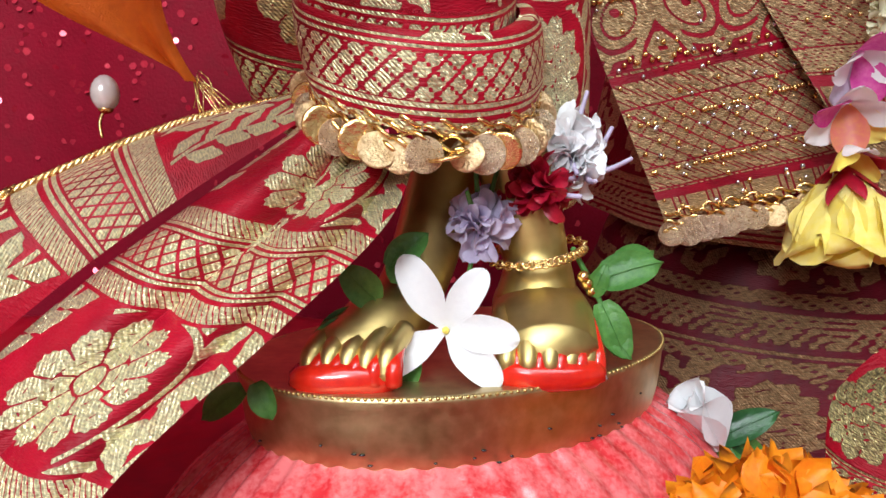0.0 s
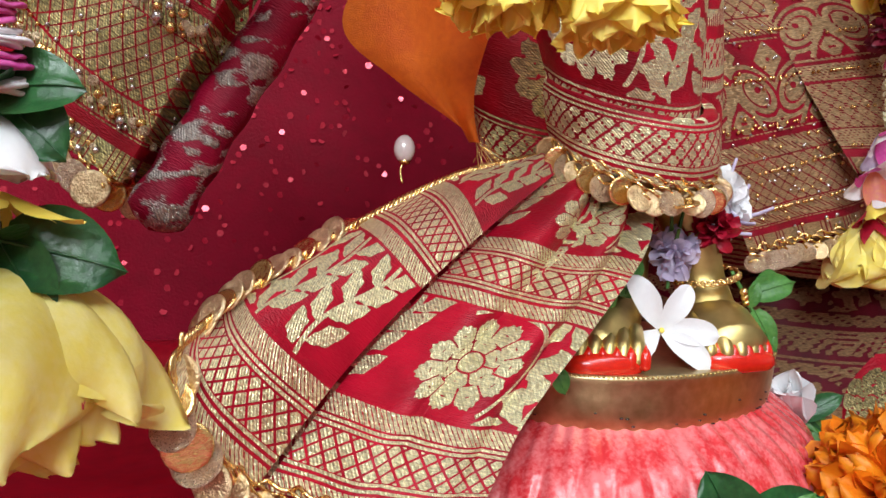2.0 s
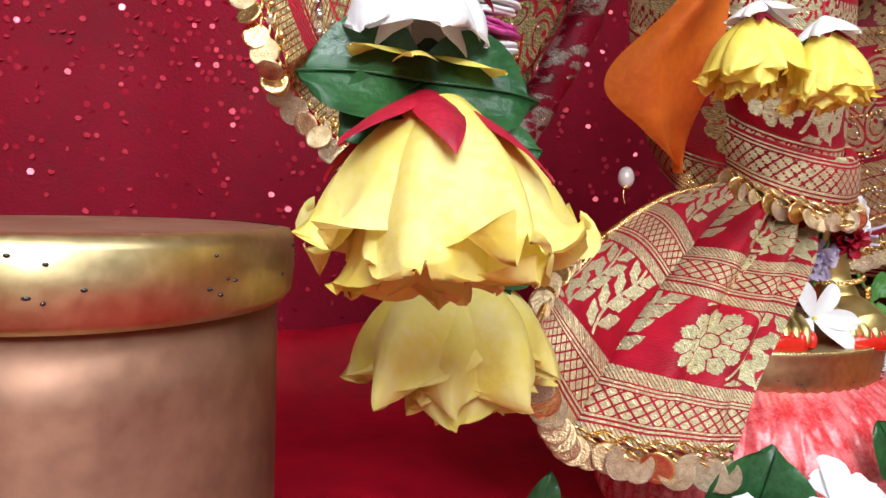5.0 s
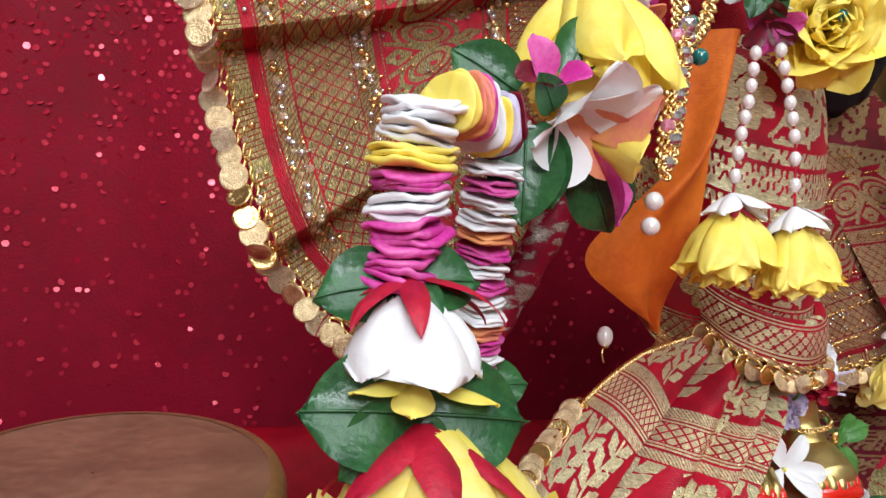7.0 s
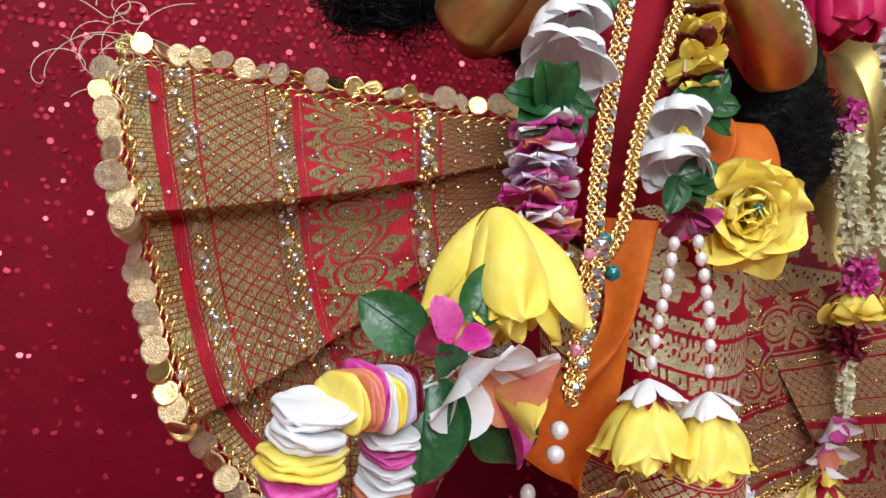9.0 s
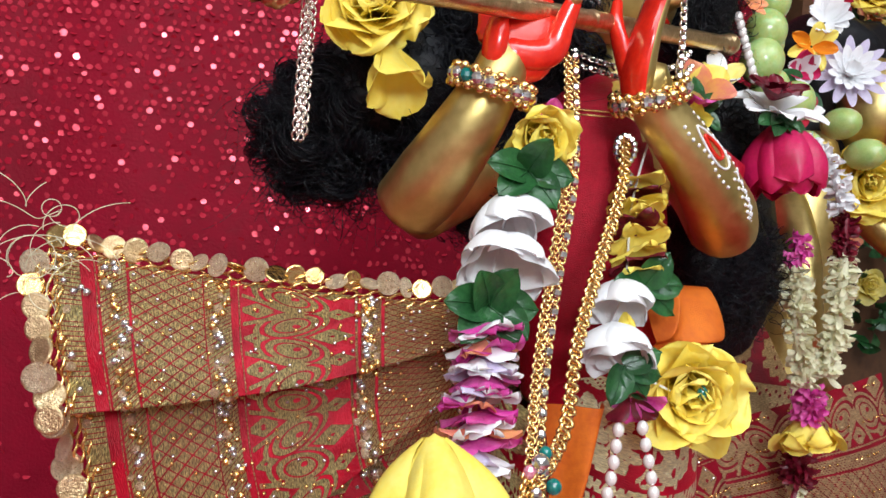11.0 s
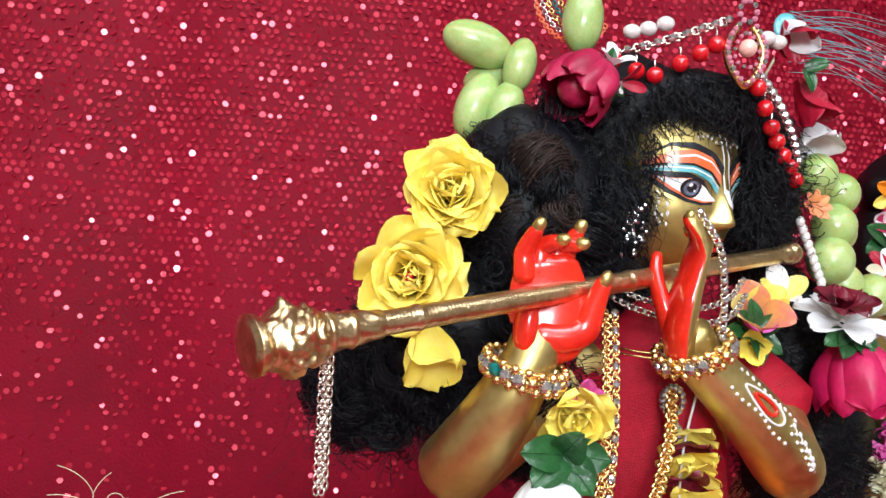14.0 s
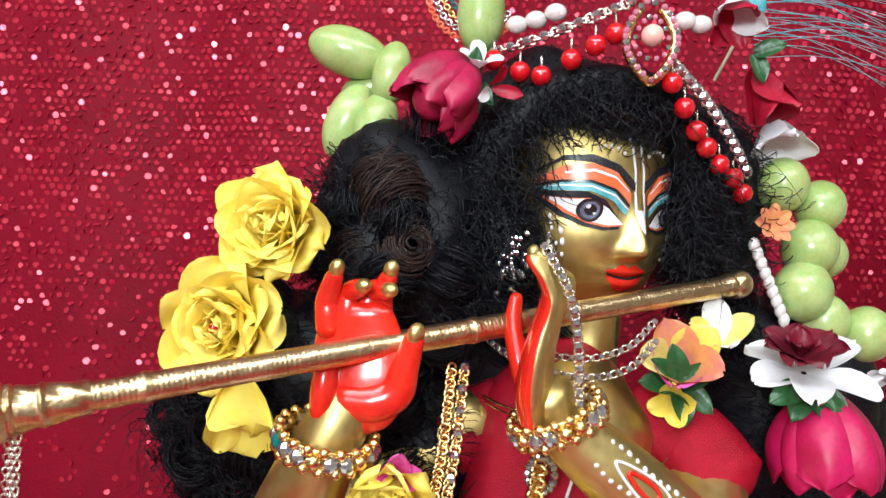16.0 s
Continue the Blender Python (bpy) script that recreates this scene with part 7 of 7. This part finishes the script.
t = whole("white_pebble", ball(Geo(), (-0.382, 0.363, 0.037), (0.004, 0.004, 0.003), nu=7, nv=10, rough=0.3), m_whitepaint, "tiny pale crumb lying on the red cloth", "crumb")

# ---- the second statue beside it, in a wide brocade skirt ----
g = Geo()
limb(g, [(0.3, 0.5, 0.4), (0.3, 0.495, 0.5), (0.31, 0.49, 0.6), (0.32, 0.49, 0.66)], [0.06, 0.05, 0.05, 0.025], 24)
limb(g, [(0.26, 0.47, 0.6), (0.235, 0.42, 0.56), (0.225, 0.395, 0.52), (0.232, 0.39, 0.45)], [0.022, 0.018, 0.016, 0.013], 18)
limb(g, [(0.36, 0.47, 0.6), (0.39, 0.43, 0.55), (0.36, 0.38, 0.56)], [0.022, 0.018, 0.014], 18)
ball(g, (0.375, 0.47, 0.7), (0.04, 0.045, 0.055), None, 16, 22)
whole("statue", g, [m_brass], "second brass temple statue half hidden by garlands", "statue")
sk = thing("brocade_skirt", (0.27, 0.5, 0.19), "wide red and gold beaded brocade skirt", "clothing")
g, P2 = dhoti([(0.17, 0.19), (0.165, 0.23), (0.15, 0.3), (0.125, 0.38), (0.09, 0.46), (0.06, 0.5)], (0.27, 0.53, 0), 1.0, 0.75)
part("skirt_cloth", g, m_shadebrocade, sk)
g = Geo()
shP = lambda U, V: np.stack([0 * U, -0.006 * np.sin(np.pi * U) - 0.004 * np.sin(9 * U + 1) * V, 0 * U], -1)
PP = cloth(g, [(0.045, 0.395, 0.37), (0.066, 0.38, 0.303), (0.09, 0.373, 0.24), (0.108, 0.37, 0.196)], [(0.19, 0.43, 0.4), (0.205, 0.412, 0.33), (0.21, 0.406, 0.27), (0.225, 0.402, 0.216)], 110, 190, 0.115, 0.185, shP, fan_mask)
pp = part("front_panel", g, m_shadebrocade, sk, "hanging brocade panel with beaded bands")
fringe(sk, PP[::6, -1], (0, 0, -1), (-0.2, -1, 0), 0.0068, 0.009, 31)
g = Geo()
P3 = cloth(g, [(0.13, 0.405, 0.37), (0.158, 0.392, 0.31), (0.19, 0.38, 0.25)], [(0.36, 0.42, 0.42), (0.36, 0.4, 0.34), (0.36, 0.39, 0.25)], 110, 150, 0.18, 0.14, shP, fan_mask)
part("front_panel", g, m_shadebrocade, sk, "overlapping sheer brocade panel")
g = Geo()
rg = np.random.RandomState(9)
for i in range(420):
    a, b = rg.randint(2, 108), rg.randint(4, 188)
    if i % 2:
        b = (b // 30) * 30 + 6
    ball(g, PP[a, min(b, 189)] + (0, -0.0012, 0), 0.001 + 0.0006 * rg.rand(), nu=5, nv=6, slot=i % 4 == 0)
    if i % 2:
        ball(g, P3[a, min(b, 149)] + (0, -0.0014, 0), 0.0013, nu=5, nv=6)
part("beadwork", g, [m_gold, m_crystal], sk, "tiny sewn gold and clear beads")["kind"] = "stuff"
p2 = thing("draped_base", (0.25, 0.54, 0.034), "round base draped in red and gold brocade, darkened for shade", "pedestal")
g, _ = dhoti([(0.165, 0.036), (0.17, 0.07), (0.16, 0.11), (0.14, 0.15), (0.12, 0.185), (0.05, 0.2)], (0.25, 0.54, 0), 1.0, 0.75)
part("drape", g, m_baseshade, p2)
g, _ = dhoti([(0.07, 0.036), (0.075, 0.06), (0.066, 0.09), (0.04, 0.108), (0.01, 0.112)], (0.285, 0.425, 0), 1.0, 0.6)
part("fold", g, m_brocade2, p2, "bright gold brocade fold at its foot")
g = Geo()
for c, r in (((0.36, 0.51, 0.76), (0.075, 0.05, 0.05)), ((0.33, 0.52, 0.68), (0.05, 0.045, 0.09)), ((0.16, 0.42, 0.52), (0.055, 0.035, 0.085)), ((0.155, 0.42, 0.59), (0.04, 0.03, 0.06))):
    ball(g, c, r, None, 20, 28, rough=0.2)
whole("wig", g, m_hair, "black wig of the second statue", "wig")

g4 = thing("flower_garland", (0.2, 0.37, 0.17), "garland of cream tuberose, maroon petals and yellow roses", "garland")


def tuberose(pts, n, r, material, seed, L=0.012):
    rg = np.random.RandomState(seed)
    p = smooth_path(pts, n)
    g = Geo()
    for i, q in enumerate(p):
        for k in range(9):
            a = rg.rand() * 6.3
            d = unit((np.cos(a), np.sin(a), rg.randn() * 0.35))
            petal(g, q + d * r * 0.25, turn_to(d, rg.rand() * 360), L * (0.7 + 0.5 * rg.rand()), 0.0055, 8, 45, 0.5, 0.1, 0.45, nu=5, nv=4, seed=k)
    tube(g, p, r * 0.4, 7)
    return part("blossom_rope", g, material, g4)


tuberose([(0.174, 0.35, 0.518), (0.178, 0.35, 0.47), (0.194, 0.352, 0.418)], 26, 0.012, m_tube, 1)
tuberose([(0.226, 0.352, 0.53), (0.224, 0.35, 0.48), (0.214, 0.352, 0.428)], 26, 0.012, m_tube, 2)
tuberose([(0.15, 0.335, 0.622), (0.183, 0.345, 0.618), (0.21, 0.352, 0.598), (0.222, 0.352, 0.572)], 18, 0.011, m_white, 3)
tuberose([(0.174, 0.35, 0.545), (0.173, 0.35, 0.52)], 7, 0.01, m_magenta, 4, 0.009)
tuberose([(0.225, 0.352, 0.566), (0.226, 0.352, 0.532)], 10, 0.01, m_wine, 5, 0.01)
tuberose([(0.2, 0.354, 0.415), (0.204, 0.356, 0.385)], 12, 0.014, m_magenta, 6, 0.013)
tuberose([(0.202, 0.362, 0.352), (0.204, 0.365, 0.33)], 8, 0.012, m_wine, 7, 0.014)
tuberose([(0.206, 0.366, 0.325), (0.212, 0.368, 0.28)], 10, 0.006, m_tube, 8, 0.007)
rose(g4, (0.204, 0.36, 0.388), (0, -0.15, -1), 0.062, m_yellow, 0.8, (3, 4, 5, 6), 370, 0.16, high=0.8)
bloom(g4, (0.198, 0.366, 0.275), (0, -0.6, -0.6), 5, 0.026, 0.017, 45, 10, 0.5, [m_magenta, m_white, m_lilac], 371)
bloom(g4, (0.194, 0.366, 0.252), (-0.2, -0.6, -0.6), 6, 0.026, 0.017, 50, 10, 0.5, [m_white, m_magenta, m_white, m_peach, m_yellow], 372)
bloom(g4, (0.195, 0.366, 0.232), (0, -0.5, -0.9), 6, 0.024, 0.014, 40, 10, 0.5, [m_white, m_yellow, m_crimson], 373)
bloom(g4, (0.197, 0.37, 0.222), (0, -0.3, -1), 6, 0.026, 0.01, 42, -20, 0.4, m_crimson, 374, 0.04, 0.7)
rose(g4, (0.197, 0.372, 0.218), (0, -0.08, -1), 0.074, m_cream, 0.3, (3, 4, 5, 5), 375, 0.12, high=1.05)
g5 = thing("flower_collar", (0.3, 0.44, 0.6), "flower collar with chrysanthemum, grapes and yellow roses", "garland")
T0 = turn_to((-0.45, -0.85, 0.25))
for k, (n, L, ln) in enumerate(((14, 0.042, 78), (12, 0.032, 58), (8, 0.02, 30))):
    for i in range(n):
        R = T0 @ np.array(Matrix.Rotation((i + 0.5 * k) / n * 2 * np.pi, 3, "Z"))
        part("petal", petal(Geo(), np.array((0.315, 0.445, 0.722)), R, L, 0.011, ln, -10, 0.5, 0.05, 0.5, nu=7, nv=5, seed=i), m_lilac if k == 0 else m_white, g5)
for c, r in (((0.297, 0.432, 0.668), 0.02), ((0.318, 0.42, 0.638), 0.02), ((0.24, 0.42, 0.64), 0.016)):
    part("grape", ball(Geo(), c, (r * 1.1, r * 0.8, r * 0.8), turn_to((0.3, 0, 1)), 14, 18), m_grape, g5)
rose(g5, (0.36, 0.46, 0.62), (-0.5, -0.8, -0.2), 0.08, m_yellow, 0.7, (3, 4, 5, 6), 380)
rose(g5, (0.41, 0.51, 0.84), (-0.5, -0.8, 0.1), 0.07, m_yellow, 0.7, (3, 4, 5, 5), 381)
bloom(g5, (0.29, 0.455, 0.775), (-0.5, -0.8, 0.3), 12, 0.026, 0.014, 50, 10, 0.5, m_white, 382, 0.1)
bloom(g5, (0.275, 0.455, 0.748), (-0.5, -0.8, -0.1), 7, 0.026, 0.014, 60, 10, 0.5, [m_yellow, m_marigold], 383, 0.1)
bloom(g5, (0.262, 0.455, 0.72), (-0.5, -0.8, 0.0), 6, 0.024, 0.018, 35, 10, 0.6, [m_pinkbud, m_white], 384, 0.1)
bloom(g5, (0.31, 0.47, 0.8), (-0.5, -0.8, 0.4), 7, 0.026, 0.018, 50, 10, 0.5, [m_wine, m_crimson], 385, 0.1)
for i, d in enumerate(((-0.8, -0.3, -0.2), (-0.5, -0.4, -0.7), (-0.8, -0.3, 0.4), (0.3, -0.5, -0.8))):
    leaf(g5, (0.262, 0.452, 0.7), d, (-0.4, -0.9, 0.3), 0.036, 0.022, seed=386 + i)
bloom(g5, (0.24, 0.43, 0.67), (-0.4, -0.8, 0.4), 8, 0.022, 0.013, 60, 10, 0.5, [m_white, m_crimson, m_tube], 390, 0.1)

# ---- beyond the curtain's edge ----
post = whole("wooden_post", Geo().add([(x, y, z) for z in (-0.8, 2.35) for x, y in ((0.8, 1.02), (0.9, 1.02), (0.9, 1.1), (0.8, 1.1))], [(0, 1, 5, 4), (1, 2, 6, 5), (2, 3, 7, 6), (3, 0, 4, 7), (4, 5, 6, 7)]), m_wood, "brown wooden post at the curtain's edge", "post", smooth=False)
scr = thing("flower_screen", (1.25, 1.3, -0.8), "dark panel covered with leaves and pale roses", "screen")
part("panel", Geo().add([(x, y, z) for z in (-0.8, 2.2) for x, y in ((0.88, 1.3), (2.6, 1.3), (2.6, 1.34), (0.88, 1.34))], [(0, 1, 5, 4), (1, 2, 6, 5), (2, 3, 7, 6), (3, 0, 4, 7), (4, 5, 6, 7)]), m_wood, scr, smooth=False)
rg = np.random.RandomState(12)
g = Geo()
for i in range(500):
    c = np.array((0.9 + rg.rand() * 0.8, 1.28 - rg.rand() * 0.06, 0.35 + rg.rand() * 1.1))
    petal(g, c, turn_to(unit(rg.randn(3) + (0, -0.7, 0)), rg.rand() * 360), 0.06, 0.035, 20, 40, 0.3, 0.1, 0.6, nu=5, nv=4, seed=i)
part("foliage", g, m_leaf, scr, "dense dark green leaves")["kind"] = "stuff"
for i in range(16):
    c = (0.95 + rg.rand() * 0.6, 1.26, 0.5 + rg.rand() * 0.85)
    rose(scr, c, (-0.3, -0.9, 0.1), 0.075, [m_white, m_peach, m_cream][i % 3], 0.8, (3, 4, 5), 400 + i)
g = Geo()
rg = np.random.RandomState(30)
for i in range(16):
    p0 = np.array((-0.372, 0.268, 0.505)) + rg.randn(3) * (0.015, 0.004, 0.012)
    k = np.linspace(0, 1, 24)
    w = k * (3 + 5 * rg.rand()) + rg.rand() * 6
    R = 0.003 + 0.008 * rg.rand()
    tube(g, p0 + np.stack([R * np.cos(w) - 0.02 * k * (i % 3), -0.003 - 0.004 * k, R * np.sin(w) - 0.01 * k * (i % 2)], -1), 0.00022, 4)
part("loose_threads", g, m_tube, fan, "loose shiny pale threads at the corner")

pf = thing("peacock_feather", (0.06, 0.33, 0.82), "peacock feather with a teal eye and thin pale barbs", "feather")
part("feather_eye", ball(Geo(), (0.058, 0.328, 0.846), (0.011, 0.003, 0.012), nu=8, nv=14), m_tealpaint, pf)
rg = np.random.RandomState(33)
for i in range(30):
    d = np.array((0.075 + rg.rand() * 0.03, 0.0, -0.028 + 0.04 * rg.rand()))
    p0 = np.array((0.062, 0.33, 0.84 + 0.012 * rg.randn()))
    part("barb", tube(Geo(), smooth_path([p0, p0 + d * 0.5 + (0, 0, 0.004), p0 + d + (0, 0, -0.008 * rg.rand())], 8), 0.0002, 4), m_tealpaint, pf)
part("quill", tube(Geo(), [(0.04, 0.335, 0.8), (0.052, 0.331, 0.825), (0.062, 0.33, 0.85)], 0.0011, 5), m_tube, pf)
